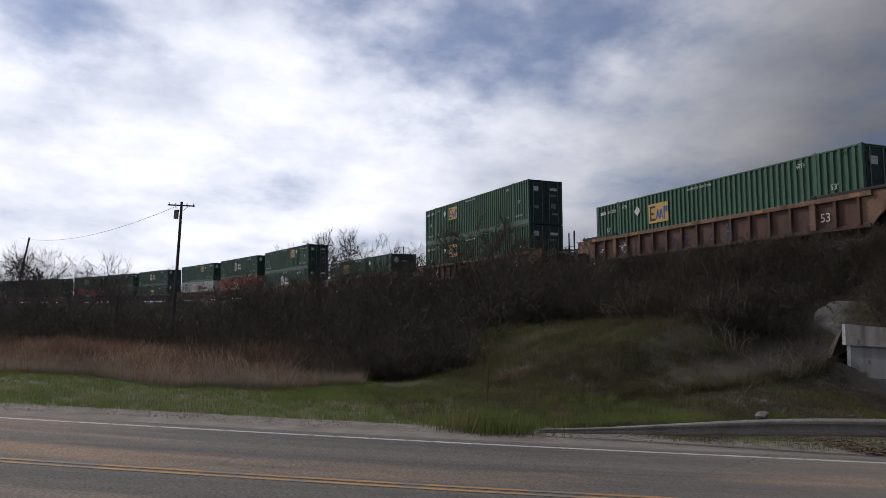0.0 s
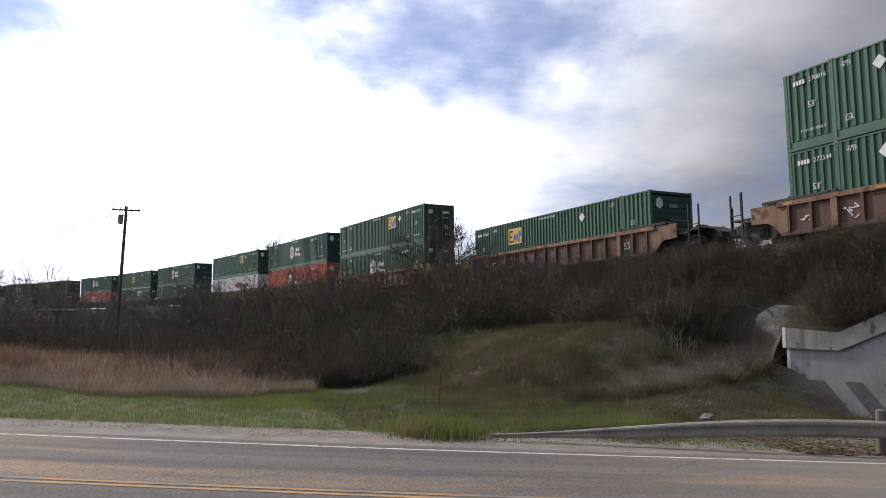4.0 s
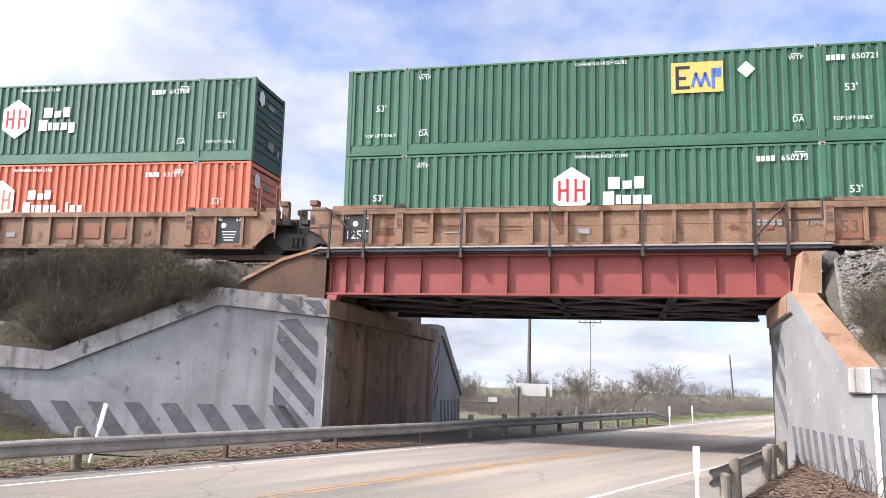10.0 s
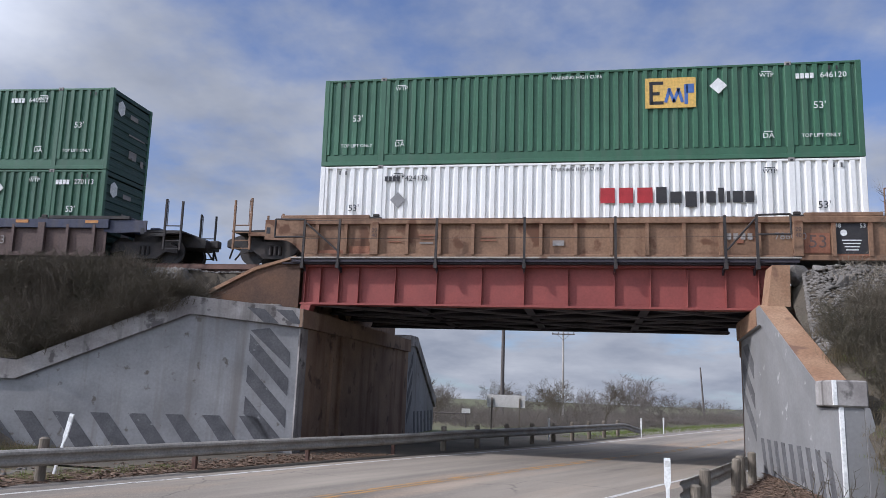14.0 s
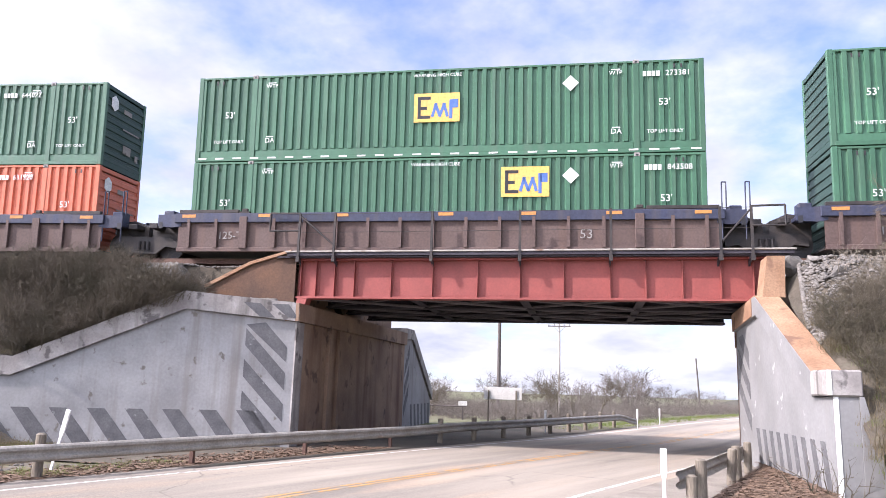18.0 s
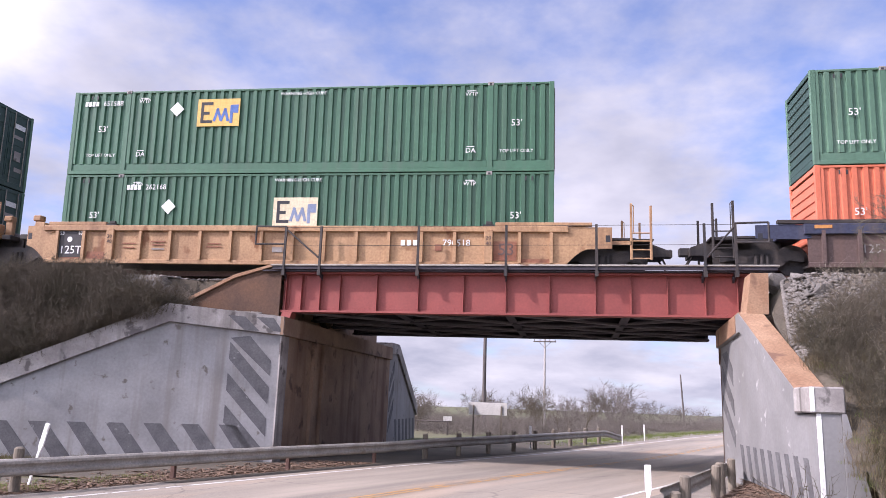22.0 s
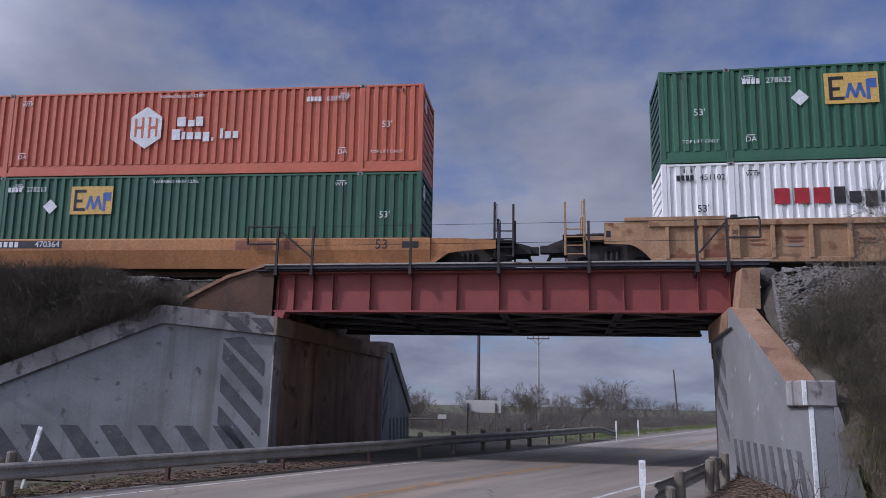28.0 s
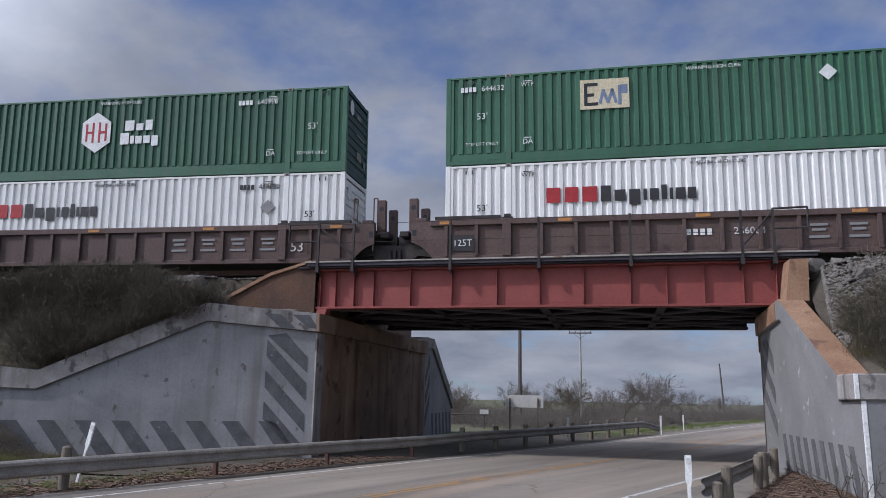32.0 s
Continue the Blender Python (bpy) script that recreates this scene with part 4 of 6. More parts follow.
SHADES = {"green": "dark green", "green_dull": "weathered grey-green", "orange": "bright orange", "white_paint": "white"}
EMBLEMS = {"yellow": "yellow emblem", "hexagon": "white hexagon emblem", "hexagon_inc": "white hexagon emblem", "red_black": "red-black mark"}
CARNAME = {"rust": "rust-brown", "tan": "rust-stained tan", "blue": "blue-topped brown", "yellow": "faded yellow", "gold": "smooth-sided golden yellow", "brown": "dark brown"}
MOVING = []
for k, (s0, style, front, rear, number, lower, upper) in enumerate(TRAIN):
    car = well_car(style, front, rear, number, f"{CARNAME[style]} ribbed steel well car carrying {'two stacked containers' if upper else 'one container'}" if style != "gold" else "smooth-sided golden yellow steel well car carrying two stacked containers")
    MOVING.append((car, s0, 0.0))
    if lower: MOVING.append((container(lower[0], 0, lower[1], lower[2], lower[3], f"{SHADES[lower[0]]} steel container with {EMBLEMS[lower[1]]}, in the well", k in FLIPPED, SPOTS.get(k, (None, None))[0]), s0, 0.25))
    if upper: MOVING.append((container(upper[0], 1, upper[1], upper[2], upper[3], f"{SHADES[upper[0]]} steel container with {EMBLEMS[upper[1]]}, stacked above", k in FLIPPED, SPOTS.get(k, (None, None))[1]), s0, 0.25 + CH + 0.004))


# ---- ground and road ----
def knots(table, y):
    ys = [k[0] for k in table]; i = max(1, min(len(ys) - 3, int(np.searchsorted(ys, y)) - 1))
    def slope(j):
        return (table[j + 1][1] - table[j - 1][1]) / (table[j + 1][0] - table[j - 1][0])
    (y0, a), (y1, b) = table[i], table[i + 1]; h = y1 - y0; u = (y - y0) / h
    return (2 * u**3 - 3 * u**2 + 1) * a + (u**3 - 2 * u**2 + u) * h * slope(i) + (-2 * u**3 + 3 * u**2) * b + (u**3 - u**2) * h * slope(min(i + 1, len(table) - 2))

ROAD = [(-200, -125), (-120, -77), (-60, -44), (-30, -28.5), (-3.8, -15.8), (3.7, -12.3), (10, -9.75), (18.3, -6.4), (24.5, -3.7), (31.1, -0.7), (41.6, 3.3), (66, 13.0), (120, 40), (200, 88), (300, 160)]
def road_x(y, off=0.0):
    """x of the line off metres to the right of the left edge line, at y."""
    s = (knots(ROAD, y + 0.5) - knots(ROAD, y - 0.5))
    return knots(ROAD, y) + off * math.sqrt(1 + s * s)

def ribbon(name, off0, off1, z0, z1, y0, y1, step, material, parent=None, kind="structure", label=""):
    bm = bmesh.new(); prev = None; y = y0; uv = bm.loops.layers.uv.new('lane'); mark_at = {}
    while y <= y1 + 1e-6:
        n = 16 if off1 - off0 > 4 else 1
        row = [bm.verts.new((road_x(y, off0 + (off1 - off0) * i / n), y, z0 + (z1 - z0) * i / n)) for i in range(n + 1)]
        if prev:
            for i in range(n): bm.faces.new((prev[i], prev[i + 1], row[i + 1], row[i]))
        for i, v in enumerate(row): mark_at[v] = (off0 + (off1 - off0) * i / n, y)
        prev = row; y += step
    bmesh.ops.recalc_face_normals(bm, faces=bm.faces)
    for f in bm.faces:
        if f.normal.z < 0: f.normal_flip()
        for lp in f.loops: lp[uv].uv = mark_at[lp.vert]
    return part(name, bm, material, parent, label, kind=kind)

def smooth(a, b, x):
    u = max(0.0, min(1.0, (x - a) / (b - a))); return u * u * (3 - 2 * u)

def rough(x, y, s=1.0, seed=0.0):
    return noise.noise(Vector((x * s, y * s, seed))) + 0.5 * noise.noise(Vector((x * s * 2.3, y * s * 2.3, seed + 9)))

A = Vector((-8.6, 20.7)); WING = Vector((-17.6, 17.97))          # ends of the long painted wing wall
def wing_y(x):
    return A.y + (x - A.x) * (A.y - WING.y) / (A.x - WING.x)

PROFILE = [(0, 5.38), (1.9, 5.36), (2.3, 5.15), (3.2, 4.2), (4.4, 2.75), (5.4, 1.75), (6.5, 1.2), (9, 0.78), (12, 0.45), (16, 0.12), (20, -0.5)]
def bank(d):
    return float(np.interp(abs(d), [p[0] for p in PROFILE], [p[1] for p in PROFILE]))

NEAR_PROFILE = [(0, 5.38), (1.9, 5.36), (2.3, 5.15), (3.2, 4.3), (4.4, 3.2), (5.4, 2.85), (6.8, 2.5), (8, 2.15), (9.7, 1.6), (11.5, 0.9), (13, 0.4), (15, 0.06), (20, -0.5)]
def bank_at(s, d):
    """Height of the west bank: fuller and straighter where the grass slope is."""
    k = smooth(-18.5, -22, s) * smooth(-46, -31, s)
    return bank(d) * (1 - k) + k * float(np.interp(abs(d), [p[0] for p in NEAR_PROFILE], [p[1] for p in NEAR_PROFILE]))

def sheet(name, us, vs, place, material, label, kind="structure"):
    verts = [place(u, v) for u in us for v in vs]; n = len(vs)
    faces = [(i * n + j, (i + 1) * n + j, (i + 1) * n + j + 1, i * n + j + 1) for i in range(len(us) - 1) for j in range(n - 1)]
    me = bpy.data.meshes.new(name); me.from_pydata(verts, [], faces)
    if me.polygons[0].normal.z < 0: me.flip_normals()
    for p in me.polygons: p.use_smooth = True
    return part(name, me, material, None, label, kind=kind)

def fall(x, y):
    """The land drops away beyond the bridge, beside the road."""
    if y < 40: return 0.0
    return (1.2 * smooth(45, 90, y) + 6.5 * smooth(90, 350, y)) * smooth(road_x(min(y, 280), -7), road_x(min(y, 280), -15), x) * smooth(-220, -150, x)

def plain_z(x, y):
    far = math.hypot(x, y)
    return -0.06 + 0.03 * rough(x, y, 0.3) * smooth(4, 10, far) + 4.5 * smooth(-75, -115, x) * smooth(-60, 20, y) + 0.5 * smooth(60, 260, far) * rough(x, y, 0.006, 3) - fall(x, y)

def ridge(u, v):
    a = radians(-42 + 60 * u); r = 420 + 60 * v
    return r * math.sin(a) * -1, r * math.cos(a), -16 + v * (8.5 + 6.5 * smooth(0.58, 0.52, u) + 2.0 * rough(u * 9, 0, 1.0, 7))
rings = [0, 3, 6, 9, 12, 15, 19, 24, 30, 38, 50, 70, 100, 150, 230, 350, 600, 1100, 2200]
sheet("ground", rings, [i * 2 * math.pi / 72 for i in range(73)], lambda r, a: (r * math.cos(a), r * math.sin(a), plain_z(r * math.cos(a), r * math.sin(a)) if r < 1000 else -16), "field", "level grassy ground with dry patches")

sheet("far_ridge", [i / 60 for i in range(61)], [0, 0.5, 1.0], ridge, "far_wood", "low wooded ridge on the horizon")

def west_bank(s, d):
    x, y, z, h = track(s)
    px, py = x + d * math.sin(radians(h)), y - d * math.cos(radians(h))
    far = 1.5 * smooth(-25, -18.4, px) * smooth(2.3, 4.5, d)
    zz = bank_at(s, d + far * smooth(-22, -18.5, s)) + 0.14 * rough(px, py, 0.8) * smooth(2.2, 4, abs(d)) + GRADE * s * 0
    return px, py, zz
S_W = [-440 + 6 * i for i in range(55)] + [-110 + 1.5 * i for i in range(61)] + [-18.2]
DS = [-20, -16, -12, -8, -5, -3.4, -2.3, -1.9, 0, 1.9, 2.3, 2.8, 3.4, 4.2, 5.2, 6.3, 7.5, 8.7, 10, 11.5, 13, 14.5, 16, 20]
sheet("embankment_west", S_W, DS, west_bank, "soil", "earth railway embankment under brush and grass")
def behind_wall(x, v):
    yw = wing_y(x) + 0.25; s = x; tx, ty, tz, h = track(s)
    low = smooth(-12.7, -11.9, x); crest = ty - 1.9 + (21.5 - ty + 1.9) * low; zw = wall_top(x) - 0.12; top = 5.36 - 1.05 * low
    if v <= 1:
        y = yw + (crest - yw) * v; z = zw + (top - zw) * smooth(-0.15, 1.05, v)
        return x, y, z + 0.1 * rough(x, y, 0.9) * (v * (1 - v) * 4)
    d = ty - crest - (v - 1) * 19.9
    return x, ty - d, bank(d)
TOP_L = [(-19, 2.5), (-17.6, 2.48), (-16.1, 2.34), (-11.7, 4.40), (-8.5, 4.16)]
def wall_top(x):
    return float(np.interp(x, [p[0] for p in TOP_L], [p[1] for p in TOP_L]))
sheet("embankment_end_west", [-17.9 + 0.5 * i for i in range(16)] + [-9.9, -9.4, -9.05], [0, .1, .2, .3, .4, .5, .6, .7, .8, .9, 1, 1.003, 1.1, 1.2, 1.5, 2], behind_wall, "soil", "earth bank held by the wing wall")
def apron(x, v):
    y0 = wing_y(x) - 0.02; y = y0 - v * (9.5 + (x + 8.6) * -0.45)
    d = track(x)[1] - y
    z = bank(d + 1.5) * smooth(-15.4 + 3.0 * smooth(0.05, 0.4, v), -18.1, x) + 0.05 * rough(x, y, 1.0) - 0.05
    return x, y, z
def shoulder(v, w):
    """Steep earth end of the bank beside the wing wall."""
    x, y, z = behind_wall(-17.86, max(v, 0.0))
    if v < 0: y, z = y - 0.75, 1.05
    return x - 0.95 * w, y, z + (min(z, bank(track(-18.9)[1] - y + 1.5)) - 0.25 - z) * w
sheet("embankment_shoulder", [-1.0, 0.0] + [0.1 * i for i in range(1, 11)], [0.0, 0.35, 0.7, 1.0], shoulder, "soil", "steep earth shoulder of the bank at the wall end")
sheet("slope_apron", [-18.6 + 0.4 * i for i in range(26)], [i / 24 for i in range(25)], apron, "slope_earth", "stony earth slope before the wing wall")
def east_z(x, y):
    base = (y - 13.2) * 0.74 + 0.16 * (x - 4.6) * smooth(12.0, 15.0, y)
    crest = 5.36
    if y > 21.2: return bank(y - 23.2)
    if y > 14.6: base = min(base, float(np.interp(y, [14.6, 15.4, 16.4, 20.5, 21.2], [0.7, 1.3, 2.25, 4.36, 4.9])) + max(0.0, x - 4.97) * 1.5)
    return max(-0.05, min(crest, base)) + 0.12 * rough(x, y, 0.9, 5) * smooth(13, 14, y) * (1 - smooth(20, 21.2, y))
sheet("embankment_east", [4.5 + 0.5 * i for i in range(31)] + [22, 26, 32, 40, 60, 100, 160, 260, 340], [10, 11, 12, 12.7] + [13.2 + 0.4 * i for i in range(21)] + [21.9, 25, 28, 30, 34, 40], lambda x, y: (max(x, 4.97 if y < 20.4 else 5.06 if y < 21.7 else 5.5 + 0.12 * (y - 18.9)), y, east_z(max(x, 4.97), y)), "soil", "earth railway embankment with rough grass")

road = ribbon("road", -0.45, 7.75, 0.0, 0.0, -190, 290, 1.0, "asphalt", label="worn two-lane asphalt road with faint reddish dirt")
ribbon("verge_gravel", -2.4, -0.45, -0.03, -0.002, -190, 120, 1.0, "gravel_ground", label="gravel shoulder of crushed stone")
ribbon("verge_gravel_near", 7.75, 9.6, -0.002, -0.03, -190, 120, 1.0, "gravel_ground", label="gravel shoulder of crushed stone")
ribbon("wall_foot", -7.7, -0.47, -0.03, 0.006, 15, 40, 1.0, "soil", label="bare dark earth along the wall foot")
for off, w, key, name in ((0.0, 0.11, "line_white", "edge_line"), (7.3, 0.11, "line_white", "edge_line"), (3.50, 0.10, "line_yellow", "centre_line"), (3.70, 0.10, "line_yellow", "centre_line")):
    ribbon(name, off - w / 2, off + w / 2, 0.005, 0.005, -190, 200, 1.0, key, road, kind="")

# ---- bridge abutments and wing walls ----
def wall_frame(p, q):
    """A frame at p whose x runs to q, for upright slabs."""
    d = Vector((q[0] - p[0], q[1] - p[1])); return pose(p[0], p[1], 0, 0, 0, math.degrees(math.atan2(d.y, d.x))), d.length

wl = thing("abutment_west", "white-painted concrete bridge abutment with grey hazard stripes", "abutment", kind="structure")
FW, LW = wall_frame(WING, A)
def wx(x):
    return (x - WING.x) / (A.x - WING.x) * LW
part("wing_wall", prism([(0, -0.6), (0, 1.85), (wx(-16.1), 1.81), (wx(-11.65), 3.87), (LW, 3.61), (LW, -0.6)], 0.7, FW), "concrete_white", wl, "white-painted weathered concrete wall")
part("coping", prism([(-0.08, 1.855), (-0.08, 2.48), (wx(-16.1), 2.34), (wx(-11.7), 4.40), (LW + 0.1, 4.16), (LW + 0.1, 3.615), (wx(-11.65), 3.875), (wx(-16.1), 1.815)], 0.9, FW @ pose(0, -0.1, 0)), "concrete_cap", wl, "stained concrete coping")
for x0, x1, z0, z1, dy in ((-0.012, 0.09, 0.1, 1.85, -0.006), (-0.092, 0.01, 1.86, 2.475, -0.106)):
    part("painted_edge", box((x0, dy, z0), (x1, dy + 0.3, z1)), "mark_white", wl, "white painted corner", at=FW)
def wall_stripe(poly, owner, frame_m):
    part("hazard_stripe", prism(poly, 0.012, frame_m @ pose(0, -0.009, 0)), "stripe_grey", owner, "grey painted stripe")
for i in range(8):
    x0 = 0.62 + i * 1.035
    wall_stripe([(x0, 0.93 + 0.01 * i), (x0 + 0.48, 0.93 + 0.01 * i), (x0 + 1.55, -0.35), (x0 + 1.0, -0.35)], wl, FW)
XS = LW - 1.42
for z in (0.35, 1.25, 2.15, 3.0):
    wall_stripe([(XS, z + 0.72), (LW - 0.22, z - 0.55), (LW - 0.22, z - 0.05), (XS, z + 1.22)] if z < 2.9 else [(XS, 3.48), (XS + 0.55, 3.56), (LW - 0.22, 2.86), (LW - 0.22, 2.42)], wl, FW)
for x0 in (LW - 1.55, LW - 0.72):
    part("hazard_stripe", prism([(x0, 4.14 if x0 < LW - 1 else 4.11), (x0 + 0.5, 4.11), (x0 + 0.95 if x0 < LW - 1 else LW + 0.08, 3.70), (x0 + 0.5, 3.72)], 0.012, FW @ pose(0, -0.109, 0)), "stripe_grey", wl, "grey painted stripe")
C, E = (-8.35, 33.0), (-8.25, 38.4)
FA, LA = wall_frame(A, C)
part("face_wall", prism([(0, -0.6), (0, 3.62), (LA, 3.62), (LA, -0.6)], 0.8, FA), "concrete_brown", wl, "brown rust-streaked concrete face")
part("corner_pier", prism([(-0.02, -0.6), (-0.02, 3.6), (0.55, 3.6), (0.55, -0.6)], 0.05, FA @ pose(0, -0.05, 0)), "concrete_cap", wl)
part("bridge_seat", prism([(-0.1, 3.625), (-0.1, 4.16), (LA, 4.16), (LA, 3.625)], 1.5, FA @ pose(0, -0.12, 0)), "concrete_brown", wl)
for x, w in ((2.6, 0.28), (3.5, 0.22)):
    part("pilaster", prism([(x, -0.5), (x, 3.6), (x + w, 3.6), (x + w, -0.5)], 0.12, FA @ pose(0, -0.11, 0)), "concrete_brown", wl)
FE, LE = wall_frame(C, E)
part("far_wing_wall", prism([(0.004, -0.6), (0.004, 3.9), (1.2, 3.95), (LE, 1.1), (LE, -0.6)], 0.6, FE), "concrete_white", wl, "white-painted concrete wall")
part("far_coping", prism([(0, 3.904), (0, 4.4), (1.3, 4.4), (LE + 0.1, 1.6), (LE + 0.1, 1.104), (1.2, 3.954)], 0.8, FE @ pose(0, -0.1, 0)), "concrete_cap", wl)
for i in range(6): wall_stripe([(1.3 + 0.7 * i, 0.95), (1.6 + 0.7 * i, 0.95), (1.85 + 0.7 * i, -0.3), (1.55 + 0.7 * i, -0.3)], wl, FE)
for z in (0.4, 1.3, 2.2): wall_stripe([(0.15, z), (0.9, z + 1.0), (0.9, z + 1.5), (0.15, z + 0.5)], wl, FE)
part("back_wall", box((-9.8, 21.6, 4.1), (-9.3, 29.7, 5.4)), "concrete_brown", wl)
part("far_parapet", box((-9.9, 29.72, 4.165), (-9.3, 34.0, 5.3)), "concrete_brown", wl)
# rusty plate coloured darker for its shade, top edge paler as if lit
part("ballast_plate", prism([(0.0, 4.17), (2.975, 4.17), (2.975, 5.86), (1.5, 5.45), (0.0, 4.7)], 0.06, pose(-11.99, 21.42, 0)), "plate_rust_shaded", wl, "rusty sloping steel ballast plate")
part("ballast_plate_edge", prism([(-0.02, 4.7), (1.48, 5.45), (2.82, 5.84), (2.82, 5.92), (1.46, 5.55), (-0.06, 4.8)], 0.22, pose(-11.99, 21.34, 0)), "concrete_rusty", wl)

we = thing("abutment_east", "grey-white concrete bridge abutment with rusty coping", "abutment", kind="structure")
W4, D, F3 = (4.42, 15.42), (4.12, 23.16), (5.6, 31.5)
FD, LD = wall_frame(W4, D)
PK = 5.15
part("wing_wall", prism([(0.0, -0.6), (0.0, 1.9), (1.0, 1.86), (PK, 3.93), (LD, 3.68), (LD, -0.6)], 0.42, FD @ pose(0, -0.52, 0)), "concrete_grey", we, "white-painted weathered concrete wall")
part("coping", prism([(1.0, 1.865), (1.0, 2.37), (PK, 4.42), (LD + 0.02, 4.18), (LD + 0.02, 3.685), (PK, 3.935)], 0.62, FD @ pose(0, -0.62, 0)), "concrete_grey", we, "painted coping face")
part("coping_top", prism([(1.0, 2.372), (1.0, 2.40), (PK, 4.45), (PK, 4.422)], 0.6, FD @ pose(0, -0.62, 0)), "concrete_rusty", we, "rust-stained coping top")
part("coping_top", prism([(PK, 4.422), (PK, 4.45), (LD + 0.02, 4.21), (LD + 0.02, 4.182)], 0.62, FD @ pose(0, -0.62, 0)), "concrete_rusty", we)
part("coping_face", prism([(PK + 0.3, 3.93), (PK + 0.3, 4.39), (LD + 0.022, 4.178), (LD + 0.022, 3.69)], 0.02, FD @ pose(0, 0.0, 0)), "concrete_rusty", we, "rust-stained coping face")
part("end_block", box((-0.06, -0.60, 1.9), (1.0, 0.02, 2.40), 0.03), "concrete_cap", we, at=FD)
part("painted_edge", box((-0.012, -0.16, -0.4), (0.05, -0.088, 1.895)), "mark_white", we, "white painted corner", at=FD)
part("painted_edge", box((-0.072, -0.04, 1.93), (-0.02, 0.03, 2.39)), "mark_white", we, "white painted corner", at=FD)
part("end_batter", prism([(4.945, -0.5), (4.945, 1.9), (5.03, 1.9), (5.55, -0.5)], 1.1, pose(0, 15.40, 0)), "concrete_grey", we, "sloping grey concrete wall end")
fr, ln = wall_frame(D, F3)
part("face_wall", prism([(0.004, -0.6), (0.004, 3.68), (ln, 3.68), (ln, -0.6)], 0.7, fr @ pose(0, -0.8, 0)), "concrete_brown", we)
part("bridge_seat", prism([(0.03, 3.685), (0.03, 4.17), (ln, 4.17), (ln, 3.685)], 1.4, fr @ pose(0, -1.45, 0)), "concrete_rusty", we, "rust-stained bridge seat")
for i in range(9):
    x0 = 0.5 + 0.62 * i
    part("hazard_stripe", prism([(x0 + 0.18, 1.02), (x0 + 0.46, 1.02), (x0 + 0.06, -0.25), (x0 - 0.22, -0.25)], 0.012, FD @ pose(0, -0.103, 0)), "stripe_grey", we, "grey painted stripe")
for z in (0.9, 1.75, 2.6):
    part("hazard_stripe", prism([(LD - 1.35, z), (LD - 0.15, z + 1.0), (LD - 0.15, z + 1.42), (LD - 1.35, z + 0.42)] if z < 2.5 else [(LD - 1.35, z - 0.05), (LD - 0.2, z + 0.9), (LD - 0.75, z + 0.95), (LD - 1.35, z + 0.45)], 0.012, FD @ pose(0, -0.103, 0)), "stripe_grey", we, "faded grey painted stripe")
part("parapet_block", prism([(0.0, 4.40), (0.16, 5.50), (0.60, 5.50), (0.56, 4.40)], 0.8, pose(4.42, 20.5, 0)), "concrete_rusty", we, "rust-stained concrete block")
part("back_wall", box((6.0, 20.8, 4.175), (6.4, 29.7, 5.4)), "concrete_brown", we)

# ---- the steel bridge ----
br = thing("railway_bridge", "red-painted riveted steel plate girder railway bridge", "bridge", kind="structure")
GX0, GX1, GZ0, GZ1 = -9.0, 4.9, 4.43, 5.62
STIFF = [-8.87, -8.37, -7.77, -7.13, -5.96, -4.67, -3.3, -2.04, -0.77, 0.55, 1.55, 2.55, 3.58, 4.44, 4.81]
for gi, y in enumerate((21.65, 24.45, 26.6, 29.3)):
    # inner girders are coloured dark to hold the shade under the deck
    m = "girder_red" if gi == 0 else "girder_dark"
    g = part("girder", box((GX0, y - 0.01, GZ0), (GX1, y + 0.01, GZ1)), m, br, "red steel plate girder" if gi == 0 else "inner steel plate girder coloured dark for shade")
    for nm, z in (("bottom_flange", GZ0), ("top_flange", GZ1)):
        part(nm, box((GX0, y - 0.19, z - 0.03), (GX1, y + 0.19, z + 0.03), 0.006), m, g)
    part("flange_angle", box((GX0, y - 0.10, GZ0 + 0.032), (GX1, y - 0.012, GZ0 + 0.05)), m, g)
    part("flange_leg", box((GX0, y - 0.024, GZ0 + 0.05), (GX1, y - 0.0105, GZ0 + 0.15)), m, g)
    if gi == 0:
        for x in STIFF:
            part("stiffener", cached(("stiffener", m), lambda: add_box(box((-0.007, -0.15, GZ0 + 0.032), (0.007, -0.0105, GZ1 - 0.032)), (0.007, -0.026, GZ0 + 0.152), (0.09, -0.011, GZ1 - 0.032))), None, g, at=pose(x, y, 0))
        rb = bmesh.new()
        for i in range(84):
            x = GX0 + 0.12 + i * 0.163
            for k, z in enumerate((GZ0 + 0.075, GZ0 + 0.125)):
                bmesh.ops.create_icosphere(rb, subdivisions=1, radius=0.016, matrix=Matrix.Translation((x + 0.08 * k, y - 0.025, z)))
        for x in STIFF[1:]:
            for i in range(9):
                bmesh.ops.create_icosphere(rb, subdivisions=1, radius=0.016, matrix=Matrix.Translation((x + 0.05, y - 0.027, GZ0 + 0.22 + i * 0.115)))
        part("rivets", rb, m, g, kind="stuff")
    else:
        for x in STIFF[::2]:
            part("stiffener", cached(("stiffener", m), lambda: box((-0.008, -0.14, GZ0 + 0.032), (0.008, -0.0105, GZ1 - 0.032))), None, g, at=pose(x, y, 0))
